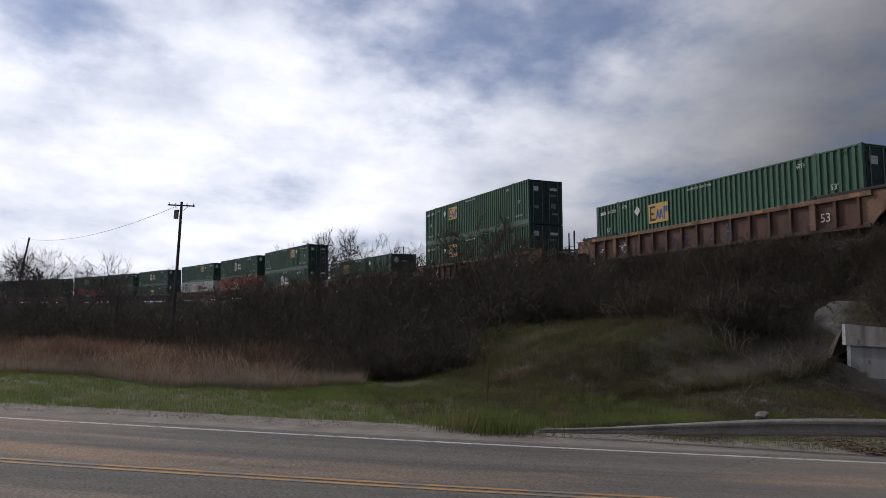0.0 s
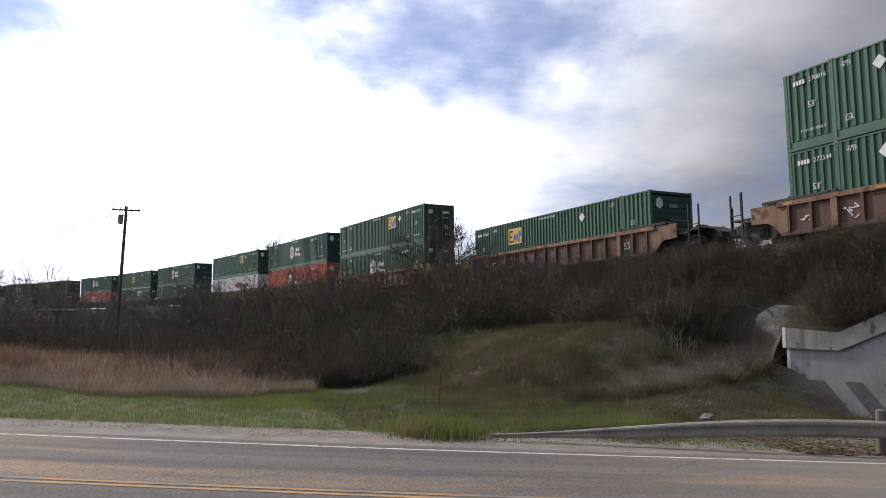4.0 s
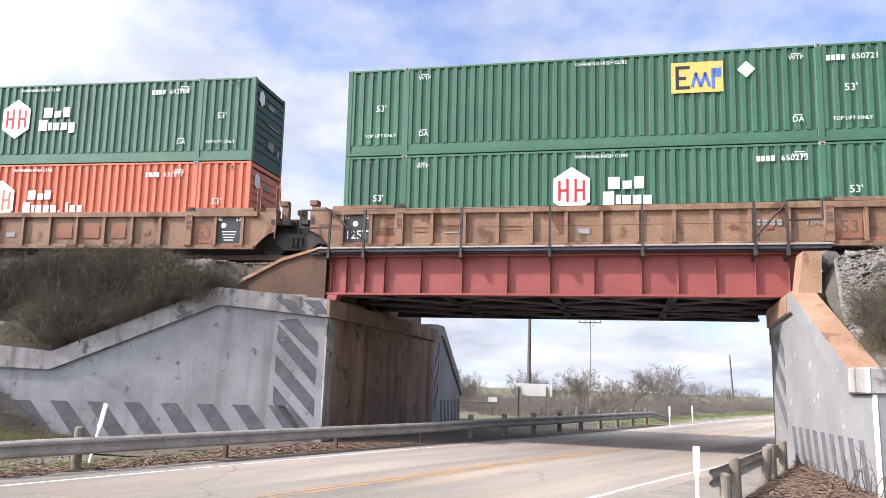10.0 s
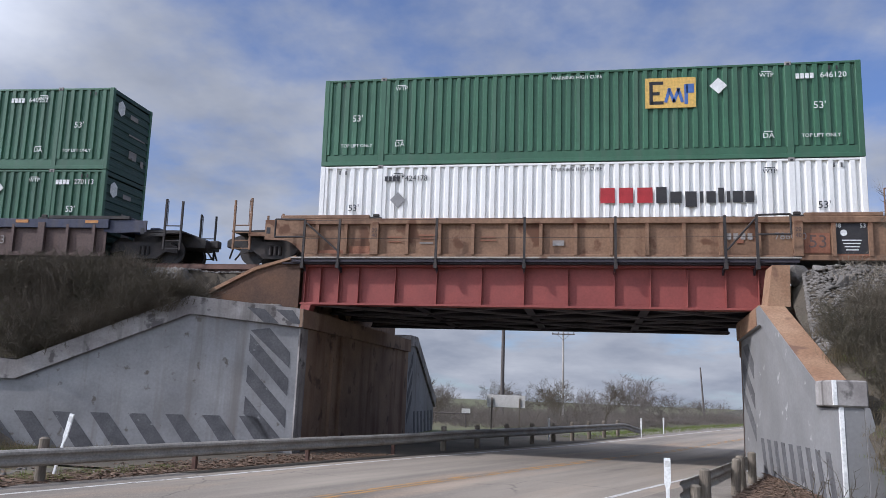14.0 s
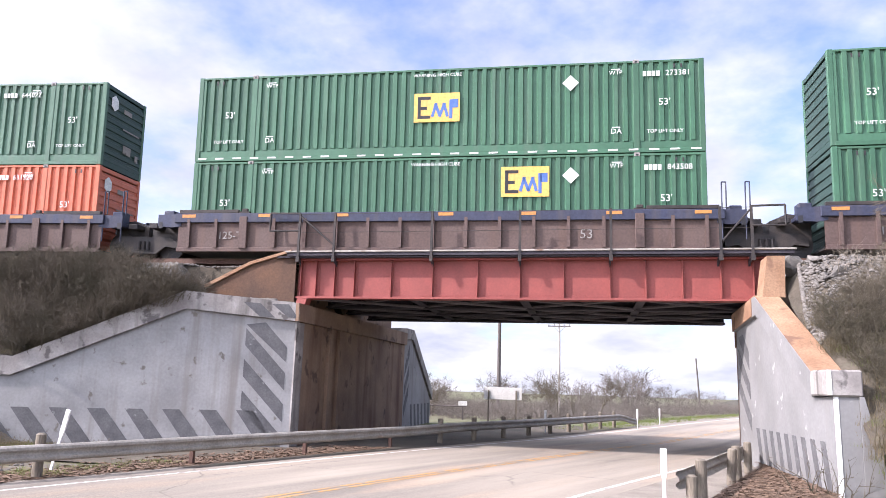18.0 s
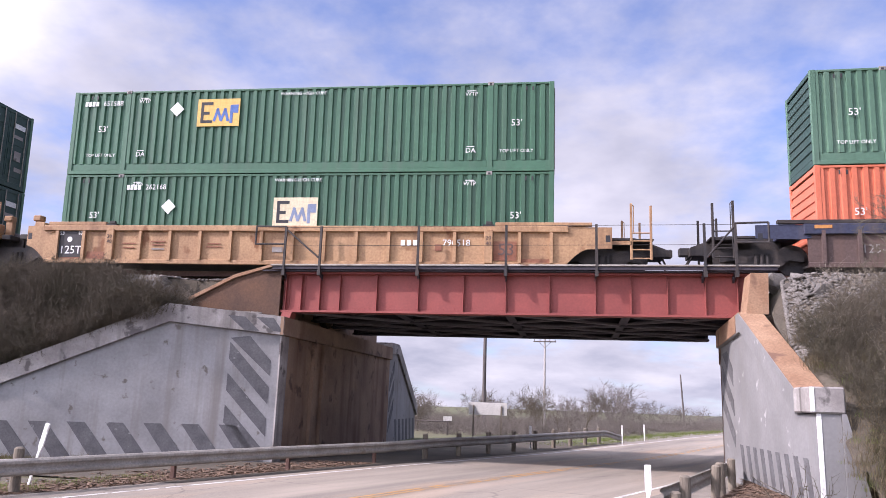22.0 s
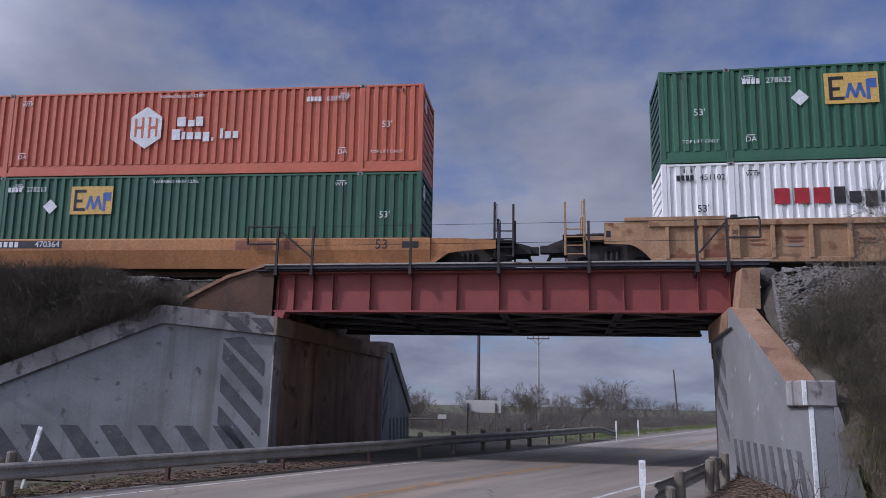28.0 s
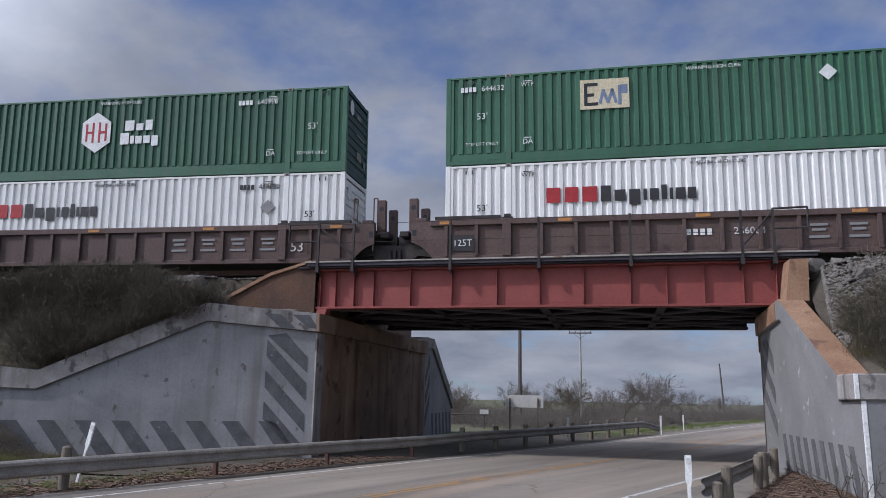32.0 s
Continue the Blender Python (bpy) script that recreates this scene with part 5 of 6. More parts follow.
for y0, y1 in ((21.75, 24.35), (24.55, 26.5), (26.7, 29.2)):
    for i in range(4):
        xa, xb = GX0 + 0.1 + i * 3.45, GX0 + 0.1 + (i + 1) * 3.45
        for a, b in (((xa, y0, GZ0 + 0.02), (xb, y1, GZ0 + 0.02)), ((xa, y1, GZ0 + 0.06), (xb, y0, GZ0 + 0.06))):
            part("lateral_brace", rod(a, b, 0.05, n=6), "brace_steel", br)
    for i in range(1, 4):
        x = GX0 + 0.1 + i * 3.45
        # cross frames and deck take the same colour with shade in it
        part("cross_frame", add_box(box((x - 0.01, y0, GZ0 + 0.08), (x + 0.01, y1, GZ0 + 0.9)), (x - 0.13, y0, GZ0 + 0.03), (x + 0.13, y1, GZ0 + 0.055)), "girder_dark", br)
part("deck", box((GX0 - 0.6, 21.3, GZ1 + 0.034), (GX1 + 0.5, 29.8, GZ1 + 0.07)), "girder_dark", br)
for side in (1, -1):
    part("bearing", prism([(-0.18, 4.17), (0.12, 4.17), (0.2, 4.395), (-0.12, 4.395)], 0.4, pose(-8.8 if side > 0 else 4.7, 21.45, 0)), "girder_red", br)
part("walkway", box((-9.3, 21.18, 5.80), (5.5, 21.75, 5.85), 0.008), "galvanised", br, "thin steel walkway along the track")
part("walkway_beam", box((-9.25, 21.22, 5.70), (5.45, 21.28, 5.797)), "girder_dark", br)
for x in (-8.88, -7.73, -4.66, -2.02, 0.58, 3.55, 4.38):
    part("walkway_bracket", prism([(0, 5.70), (0.44, 5.70), (0.44, 5.40), (0, 5.62)], 0.05, pose(x, 21.2, 0, 0, 0, 90)), "girder_dark", br)
    part("railing_post", add_box(box((x - 0.035, 21.16, 5.60), (x + 0.035, 21.22, 7.03)), (x - 0.05, 21.15, 5.50), (x + 0.05, 21.235, 5.66)), "black_steel", br)
for z in (6.42, 7.0):
    part("railing_cable", rod((-8.88, 21.19, z), (4.38, 21.19, z), 0.007, n=5), "black_steel", br)
for x0, x1, xp, xq in ((-9.86, -8.88, -8.83, -7.77), (5.26, 4.38, 4.34, 3.6)):
    gbm = bmesh.new()
    for a, b in (((x0, 21.18, 7.05), (x1, 21.18, 7.03)), ((x0, 21.18, 6.48), (x1, 21.18, 6.48)), ((x0, 21.18, 6.48), (x0, 21.18, 7.05))): add_rod(gbm, a, b, 0.03, n=6)
    part("railing_gate", gbm, "black_steel", br)
    part("railing_brace", rod((xp, 21.18, 6.92), (xq, 21.18, 6.05), 0.028, n=6), "black_steel", br)

# ---- rails ----
for side, nm in ((-0.75, "rail_near"), (0.75, "rail_far")):
    for off, name in ((0.0, nm),):
        bm = bmesh.new(); prev = None
        for s in [-440 + 8 * i for i in range(58)] + [30, 60, 120, 260, 340]:
            m = on_track(s)
            row = [bm.verts.new(m @ Vector((0, side + dy, dz))) for dy, dz in ((-0.07, -0.17), (-0.035, -0.03), (-0.035, 0.0), (0.035, 0.0), (0.035, -0.03), (0.07, -0.17))]
            if prev:
                for i in range(6): bm.faces.new((prev[i], prev[(i + 1) % 6], row[(i + 1) % 6], row[i]))
            prev = row
        bmesh.ops.recalc_face_normals(bm, faces=bm.faces)
        part(name, bm, "rust_steel", None, "rust-brown steel running rail", kind="structure")


# ---- guard rails, markers, poles ----
W_BEAM = [(0.0, 0.155), (0.03, 0.15), (0.075, 0.115), (0.08, 0.07), (0.03, 0.03), (0.02, 0.0), (0.03, -0.03), (0.08, -0.07), (0.075, -0.115), (0.03, -0.15), (0.0, -0.155)]
def beam(points, face, grow=None):
    """W-profile rail along points (x, y, z of its middle); face: which side the waves stand out to."""
    bm = bmesh.new(); prev = None
    for i, p in enumerate(points):
        q = points[min(i + 1, len(points) - 1)]; o = points[max(i - 1, 0)]
        d = Vector((q[0] - o[0], q[1] - o[1])).normalized(); nrm = Vector((d.y, -d.x)) * face
        g = grow(p[1]) if grow else 1.0
        row = [bm.verts.new((p[0] + nrm.x * (a * g + t), p[1] + nrm.y * (a * g + t), p[2] + b * g)) for t in (0, -0.012) for a, b in (W_BEAM if t == 0 else W_BEAM[::-1])]
        if prev:
            n = len(row)
            for k in range(n): bm.faces.new((prev[k], prev[(k + 1) % n], row[(k + 1) % n], row[k]))
        prev = row
    bmesh.ops.recalc_face_normals(bm, faces=bm.faces)
    return bm

def post_bm(h, r=0.095):
    bm = rod((0, 0, -0.3), (0, 0, h - 0.03), r, r * 0.96, 12)
    add_rod(bm, (0, 0, h - 0.03), (0, 0, h), r * 0.96, r * 0.6, 12)
    return bm

def rail_line(off, y, inside=0.0):
    return road_x(y, off + inside), y

gl = thing("guard_rail", "weathered galvanised guard rail on round timber posts, turned-down end", "guard rail")
pts = []
for i in range(120):
    y = 5.95 + i * 0.31
    off = -1.55 + 0.55 * smooth(6, 13, y) - 0.25 * smooth(24, 34, y)
    x, _ = rail_line(off, y)
    z = 0.45 - 0.40 * (1 - smooth(5.0, 12.0, y)) + 0.05 * smooth(22, 26, y) - 0.3 * smooth(40, 43, y)
    pts.append((x, y, z))
part("rail_beam", beam(pts, 1, lambda y: 0.22 + 0.78 * smooth(5.5, 10.5, y)), "galvanised", gl, "rusting galvanised W-beam")
for y in [12.4, 15.6, 18.9, 22.2] + [24.6 + 1.9 * i for i in range(9)]:
    off = -1.55 + 0.55 * smooth(6, 13, y) - 0.25 * smooth(24, 34, y) - 0.13
    x, _ = rail_line(off, y)
    if 15 < y < 23: part("post", box((-0.05, -0.05, -0.3), (0.05, 0.05, 0.52), 0.01), "rust_steel", gl, "rusty steel post", pose(x, y, 0))
    else: part("post", cached(("post", "wood_post", 0), lambda: post_bm(0.80)), None, gl, at=pose(x, y, 0, 0, 0, y * 40))
gr = thing("guard_rail", "grey galvanised guard rail on weathered round timber posts", "guard rail")
pr = [(1.36 + (y - 13.0) * 0.33, y, 0.46) for y in (13.25, 14.0, 15.0, 16.0, 17.0, 18.0, 19.0, 20.0, 21.0)]
part("rail_beam", beam(pr, -1), "galvanised", gr)
for y, lean in ((13.4, 0), (14.2, 0), (17.3, -4), (18.2, 2), (19.8, 0)):
    part("post", cached(("post", "wood_post", 1), lambda: post_bm(0.74, 0.10)), None, gr, at=pose(1.50 + (y - 13.0) * 0.33, y, 0 if y > 14 else -0.2, 0, lean, y * 50))

def delineator(x, y, base, top, lean, label, thick=False):
    d = thing("road_marker", label, "marker post", m=pose(x, y, base, 0, lean, 0))
    h = top - base
    w = 0.055 if thick else 0.045
    part("stem", prism([(-w * 0.55, -0.2), (-w * 0.55, h * 0.45), (-w, h * 0.55), (-w, h), (w, h), (w, h * 0.55), (w * 0.55, h * 0.45), (w * 0.55, -0.2)], 0.03), "plastic_white", d)
    part("reflector", box((-w * 0.7, -0.006, h * 0.84), (w * 0.7, 0.0, h * 0.95)), "sign_back", d)
delineator(1.22, 13.75, 0.0, 0.92, 0, "white plastic road marker post beside the guard rail", True)
delineator(-9.98, 12.75, 0.3, 1.24, 12, "leaning white plastic road marker behind the guard rail")
for x, y, t in ((2.3, 39.9, 0.95), (3.9, 45.8, 0.9), (-1.95, 32.9, 0.95)):
    delineator(x, y, 0.0, t, 0, "white roadside marker post with dark reflector")
sg = thing("road_sign", "back of a pale blank rectangular road sign on two posts", "sign", m=pose(-4.2, 36.2, 0, 0, 0, 0))
part("panel", box((-0.92, -0.012, 1.28), (0.92, 0.012, 1.86), 0.006), "sign_back", sg)
for x in (-0.68, 0.66):
    part("post", box((x - 0.035, -0.075, -0.3), (x + 0.035, -0.014, 1.72)), "wood_post", sg)
    part("bolt", rod((x, -0.09, 1.62), (x, -0.07, 1.62), 0.02, n=8), "galvanised", sg)
sm = thing("road_sign", "small pale board on a thin wooden cross rail", "sign", m=pose(-7.3, 43, 0, 0, 0, 10))
part("panel", box((-0.25, -0.02, 0.75), (0.25, 0.0, 1.0)), "sign_back", sm)
part("cross_rail", rod((-2.6, 0.03, 0.72), (0.2, 0.03, 0.70), 0.035, n=6), "pole_wood", sm)
part("post", rod((0, 0.03, -0.2), (0, 0.03, 0.9), 0.04, n=6), "pole_wood", sm)
st = thing("stake", "thin rusty steel stake standing in the grass", "stake", m=pose(-17.8, 6.7, 0, 0, 2, 0))
part("rod", rod((0, 0, -0.1), (0, 0, 1.0), 0.016, n=6), "rust_steel", st)

def utility_pole(x, y, base, top, arm, label, r=0.15, turn=0, lean=0, box_on=False, wood="pole_wood"):
    p = thing("utility_pole", label, "utility pole", m=pose(x, y, base, 0, lean, turn))
    h = top - base
    part("pole", rod((0, 0, -0.5), (0, 0, h), r, r * 0.68, 10), wood, p)
    if arm:
        a = part("cross_arm", box((-1.2, -0.16, h - 0.42), (1.2, -0.05, h - 0.3)), "pole_wood", p)
        for dx in (-1.1, -0.5, 0.5, 1.1):
            part("insulator", rod((dx, -0.1, h - 0.3), (dx, -0.1, h - 0.12), 0.05, 0.03, 8), "stone", a)
        for s in (-1, 1): part("brace", rod((s * 0.65, -0.1, h - 0.4), (0, -0.1, h - 1.0), 0.02, n=5), "pole_wood", p)
    if box_on:
        part("transformer", rod((-0.42, 0, h - 1.6), (-0.42, 0, h - 0.8), 0.22, n=12), "galvanised", p)
    return p
utility_pole(-7.0, 57.6, -0.3, 12.5, True, "tall weathered wooden utility pole beyond the bridge", 0.16)
utility_pole(-3.3, 79.9, -1.0, 8.75, True, "pale wooden utility pole with cross arm beyond the bridge", 0.14, wood="pole_pale")
utility_pole(16.7, 123.9, -0.3, 7.2, False, "distant leaning wooden utility pole by the road", 0.16, lean=-3)
utility_pole(-71.9, -3.7, 0.0, 12.9, True, "wooden utility pole with cross arm and transformer", 0.17, turn=80, box_on=True)
utility_pole(-136.3, -31.9, 2.0, 14.9, False, "leaning bare wooden utility pole in the distance", 0.22, turn=70, lean=8)
utility_pole(-145.7, 35.7, 4.5, 18.6, True, "distant wooden utility pole behind the train", 0.16, turn=80)
def wire(a, b, sag, r=0.011):
    bm = bmesh.new(); prev = None
    for i in range(17):
        u = i / 16; p = Vector(a).lerp(Vector(b), u) - Vector((0, 0, sag * 4 * u * (1 - u)))
        if prev is not None: add_rod(bm, prev, p, r, n=3)
        prev = p
    return bm
w = part("power_line", wire((-71.9, -3.7, 12.7), (-136.3, -31.9, 14.7), 1.6, 0.02), "black_steel", None, "thin sagging power line between two poles")
tagged(w, category="cable")

# ---- stones ----
def lump(seed, subdiv=2, amp=0.35, flat=1.0):
    bm = bmesh.new(); bmesh.ops.create_icosphere(bm, subdivisions=subdiv, radius=1.0)
    for v in bm.verts:
        n = noise.noise(v.co * 1.1 + Vector((seed * 7.1, seed, 0))) + 0.4 * noise.noise(v.co * 3 + Vector((seed, 0, 5)))
        v.co *= 1 + amp * n; v.co.z *= flat
    return bm
rk = part("boulder", lump(3, 4, 0.2), "boulder_grey", None, "grey weathered concrete boulder against the wing wall", at=pose(-18.15, 19.05, 2.32, 0, 12, 25) @ Matrix.Diagonal((1.3, 0.65, 0.85, 1)))
tagged(rk, category="boulder")
for x, y, z, sc, rz, seed in ((5.35, 21.05, 5.3, (0.42, 0.3, 0.34), 20, 5), (5.95, 21.1, 5.38, (0.34, 0.3, 0.2), 50, 6), (5.75, 20.55, 5.02, (0.5, 0.22, 0.16), 15, 7), (6.1, 19.5, 4.75, (0.45, 0.16, 0.34), 35, 8), (6.7, 21.05, 5.35, (0.5, 0.3, 0.12), 5, 9)):
    b = part("rubble_slab", lump(seed, 1, 0.25), "stone", None, "broken grey concrete slab lying on the ballast", at=pose(x, y, z, 12, 25, rz) @ Matrix.Diagonal((*sc, 1)))
    tagged(b, category="rubble", group="rubble by the bridge end")
b = part("field_stone", lump(12, 2, 0.45), "boulder_grey", None, "grey field stone on the slope", at=pose(-14.2, 12.0, 0.2) @ Matrix.Diagonal((0.17, 0.14, 0.11, 1)))
tagged(b, category="stone")

def scatter(name, proto, places, material, label, seed=1, parent=None):
    """One object of many alike small pieces; proto is a list of (verts, tris) arrays, places rows of x, y, z, size, turn, tilt, tip."""
    rng = np.random.default_rng(seed)
    V, F, n = [], [], 0
    groups = {}
    for i, row in enumerate(places): groups.setdefault(rng.integers(len(proto)), []).append(row)
    for k, rows in groups.items():
        v, f = proto[k]; R = np.array(rows, float); c, s = np.cos(R[:, 4]), np.sin(R[:, 4])
        sx = R[:, 3][:, None]; sz = (R[:, 3] * R[:, 5])[:, None]
        x = (c[:, None] * v[:, 0] - s[:, None] * v[:, 1]) * sx; y = (s[:, None] * v[:, 0] + c[:, None] * v[:, 1]) * sx; z = v[None, :, 2] * sz
        lean = R[:, 6][:, None]
        P = np.stack([x + R[:, 0][:, None], y + R[:, 1][:, None] - lean * z, z + R[:, 2][:, None]], -1)
        V.append(P.reshape(-1, 3)); F.append((f[None] + (np.arange(len(R)) * len(v))[:, None, None]).reshape(-1, 3) + n); n += P.shape[0] * P.shape[1]
    V, F = np.concatenate(V), np.concatenate(F)
    me = bpy.data.meshes.new(name)
    me.vertices.add(len(V)); me.vertices.foreach_set("co", V.ravel())
    me.loops.add(F.size); me.loops.foreach_set("vertex_index", F.ravel().astype(np.int32))
    me.polygons.add(len(F)); me.polygons.foreach_set("loop_start", np.arange(0, F.size, 3, dtype=np.int32))
    me.update(calc_edges=True); me.validate()
    return part(name, me, material, parent, label, kind="stuff")

def tri_arrays(bm):
    bmesh.ops.triangulate(bm, faces=bm.faces)
    bm.verts.ensure_lookup_table()
    v = np.array([p.co[:] for p in bm.verts]); f = np.array([[q.index for q in t.verts] for t in bm.faces]); bm.free()
    return v, f

STONES = [tri_arrays(lump(20 + k, 1, 0.4, 0.8)) for k in range(4)]
rng = np.random.default_rng(4)
rows = []
for _ in range(5200):
    x = rng.uniform(-13.8, -9.6); ty = track(x)[1]; v = rng.uniform(0.45, 1.03)
    px, py, pz = behind_wall(x, v); rows.append((px, py, pz + 0.03, rng.uniform(0.035, 0.09), rng.uniform(0, 6.3), rng.uniform(0.6, 1), 0))
for _ in range(4600):
    x = 5.0 + 3.6 * rng.uniform(0, 1) ** 1.3; y = 22.0 - 4.2 * rng.uniform(0, 1) ** 1.2; x = max(x, 5.05 + 0.2 * (y - 18.9)); rows.append((x, y, east_z(x, y) + 0.02, rng.uniform(0.025, 0.075), rng.uniform(0, 6.3), rng.uniform(0.6, 1), 0))
for _ in range(5200):
    s = -13 - abs(rng.normal(0, 22)); d = rng.uniform(1.5, 2.7); px, py, pz = west_bank(s, d); rows.append((px, py, pz + 0.02, rng.uniform(0.03, 0.075), rng.uniform(0, 6.3), rng.uniform(0.6, 1), 0))
scatter("ballast", STONES, rows, "stone", "grey crushed stone ballast")
rows = []
for _ in range(1500):
    x = rng.uniform(-18.6, -11.5); p = apron(x, rng.uniform(0.02, 1.0)); rows.append((p[0], p[1], p[2] + 0.01, rng.uniform(0.02, 0.07), rng.uniform(0, 6.3), 0.6, 0))
scatter("slope_stones", STONES, rows, "stone", "loose grey stones on the slope", 8)
rows = []
for _ in range(2600):
    y = rng.uniform(11, 22); x = road_x(y, -0.85) - abs(rng.normal(0, 0.8)) - 0.1; rows.append((x, y, 0.0, rng.uniform(0.02, 0.055), rng.uniform(0, 6.3), 0.5, 0))
for _ in range(6500):
    y = rng.uniform(13.5, 21.5); x = 1.6 + (y - 13.0) * 0.36 + rng.uniform(0, 1) ** 1.3 * (4.35 - 1.6 - (y - 13.0) * 0.36); rows.append((x, y, 0.0 + 0.12 * (x - 1.6) * 0.4, rng.uniform(0.015, 0.05), rng.uniform(0, 6.3), 0.4, 0))
def leaf_heap(seed):
    g = np.random.default_rng(seed); V, F = [], []
    for _ in range(7):
        c = np.array([*g.normal(0, 1.3, 2), abs(g.normal(0, 0.5))]); u, v = g.normal(0, 1, 3) * (1, 1, 0.35), g.normal(0, 0.6, 3) * (1, 1, 0.6); n = len(V)
        V += [tuple(c - u), tuple(c + v), tuple(c + u), tuple(c - v)]; F += [(n, n + 1, n + 2), (n, n + 2, n + 3)]
    return np.array(V), np.array(F)
scatter("leaf_litter", [leaf_heap(k) for k in range(5)], rows, "leaf_litter", "brown dead leaves and debris along the wall foot", 3)
rows = []
for _ in range(6000):
    y = rng.uniform(-6, 22); off = rng.uniform(-2.1, -0.35); rows.append((road_x(y, off), y, -0.012, rng.uniform(0.006, 0.015), rng.uniform(0, 6.3), 0.7, 0))
scatter("gravel", STONES[:1], rows, "gravel_ground", "loose pale gravel on the road shoulder", 5)

# ---- bare shrubs, trees, reeds and grass ----
def tube(V, F, a, b, r0, r1, sides=3):
    d = np.array(b) - np.array(a); L = np.linalg.norm(d); d = d / (L + 1e-9)
    u = np.cross(d, (0, 0, 1.0) if abs(d[2]) < 0.9 else (1.0, 0, 0)); u /= np.linalg.norm(u); w = np.cross(d, u); n = len(V)
    for p, r in ((a, r0), (b, r1)):
        for k in range(sides):
            t = 2 * math.pi * k / sides; V.append(tuple(np.array(p) + r * (math.cos(t) * u + math.sin(t) * w)))
    for k in range(sides):
        i, j = n + k, n + (k + 1) % sides
        F.append((i, j, j + sides)); F.append((i, j + sides, i + sides))

def sliver(V, F, a, b, w, g):
    """A twig as one long thin triangle."""
    d = b - a; u = np.cross(d, g.normal(0, 1, 3)); u *= w / (np.linalg.norm(u) + 1e-9); n = len(V)
    V += [tuple(a - u), tuple(a + u), tuple(b)]; F.append((n, n + 1, n + 2))

def shrub(seed, stems, spread, curl, thick=0.006, twigs=3, fine=2):
    """Many-stemmed bare shrub of about unit height: bowed stems, side twigs and finer twigs on those."""
    g = np.random.default_rng(seed); V, F = [], []
    for _ in range(stems):
        a = g.uniform(0, 6.283); rr = g.uniform(0, 0.35) * spread
        p = np.array([rr * math.cos(a), rr * math.sin(a), 0.0]); tilt = g.uniform(0.05, 0.9) * spread
        d = np.array([math.cos(a) * tilt, math.sin(a) * tilt, 1.0]); d /= np.linalg.norm(d); L = g.uniform(0.5, 1.0); r = thick * g.uniform(0.7, 1.5)
        for k in range(3):
            q = p + d * L / 3; tube(V, F, p, q, r, r * 0.75)
            for _ in range(twigs):
                e = d + g.normal(0, 0.6, 3); e /= np.linalg.norm(e); s0 = p + (q - p) * g.uniform(0.1, 1); s1 = s0 + e * L * g.uniform(0.15, 0.36)
                sliver(V, F, s0, s1, r * 0.7, g)
                for _ in range(fine):
                    e2 = e + g.normal(0, 0.55, 3); e2 /= np.linalg.norm(e2); m0 = s0 + (s1 - s0) * g.uniform(0.2, 0.9)
                    sliver(V, F, m0, m0 + e2 * L * g.uniform(0.08, 0.2), r * 0.5, g)
            p = q; r *= 0.75; d = d + g.normal(0, curl, 3) + (0, 0, -0.05); d /= np.linalg.norm(d)
    return np.array(V), np.array(F)

SHRUBS = [shrub(50 + k, 15, 1.6, 0.42, 0.0075, 5, 2) for k in range(6)]
def reed_edge(u):
    return 22.6 + 0.5 * math.sin(u * 19) + 2.0 * smooth(0.25, 0.0, u) + 7.0 * smooth(0.45, 1.0, u)
rng = np.random.default_rng(11); rows = []
def shrub_row(x, y, z, lo, hi):
    a = ((x + 18.5) * 0.7 - (y - 18.9) * 0.72)                 # keep the boulder by the wall end in the open
    if 0.0 < a < 4.0 and abs((x + 18.4) * 0.72 + (y - 19.0) * 0.7) < 1.1: return
    k = 0.72 + 0.4 * max(0, rough(x, y, 0.35, 12) + 0.55); lo, hi = lo * k, hi * k
    rows.append((x, y, z - 0.05, rng.uniform(lo, hi), rng.uniform(0, 6.3), rng.uniform(0.75, 1.15), rng.uniform(-0.1, 0.25)))
for _ in range(620):                                # on the bank behind the wing wall
    x = rng.uniform(-18, -12.0); v = rng.uniform(0.02, 0.86 - 0.5 * smooth(-14.4, -12.9, x)); px, py, pz = behind_wall(x, v); shrub_row(px, py, pz, 0.55, 1.15)
for _ in range(2300):                               # along the open bank
    s = -17.5 - 92 * rng.uniform(0, 1) ** 1.25; d = rng.uniform(2.5, 4.3 + 2.3 * smooth(-18.5, -22, s) + 2.0 * smooth(-25, -45, s)); px, py, pz = west_bank(s, d); k = smooth(-24, -38, s); shrub_row(px, py, pz, 0.7 + 0.3 * k, 1.5 + 0.75 * k)
for _ in range(520):                                # brush along the crest
    s = -17.8 - 34 * rng.uniform(0, 1); px, py, pz = west_bank(s, rng.uniform(2.3, 3.2)); shrub_row(px, py, pz, 0.75, 1.35)
for _ in range(170):
    x = rng.uniform(-18, -13.9); px, py, pz = behind_wall(x, rng.uniform(0.62, 0.95)); shrub_row(px, py, pz, 0.6, 1.0)
for _ in range(900):                                # thicket at the bank's foot, far part
    s = rng.uniform(-120, -36); d = rng.uniform(5, 14.5); px, py, pz = west_bank(s, d); shrub_row(px, py, max(pz, 0), 0.9, 2.3)
for _ in range(520):                                # bank on the far curve
    s = rng.uniform(-300, -105); d = rng.uniform(3, 14); px, py, pz = west_bank(s, d); shrub_row(px, py, max(pz, 0), 1.4, 3.2)
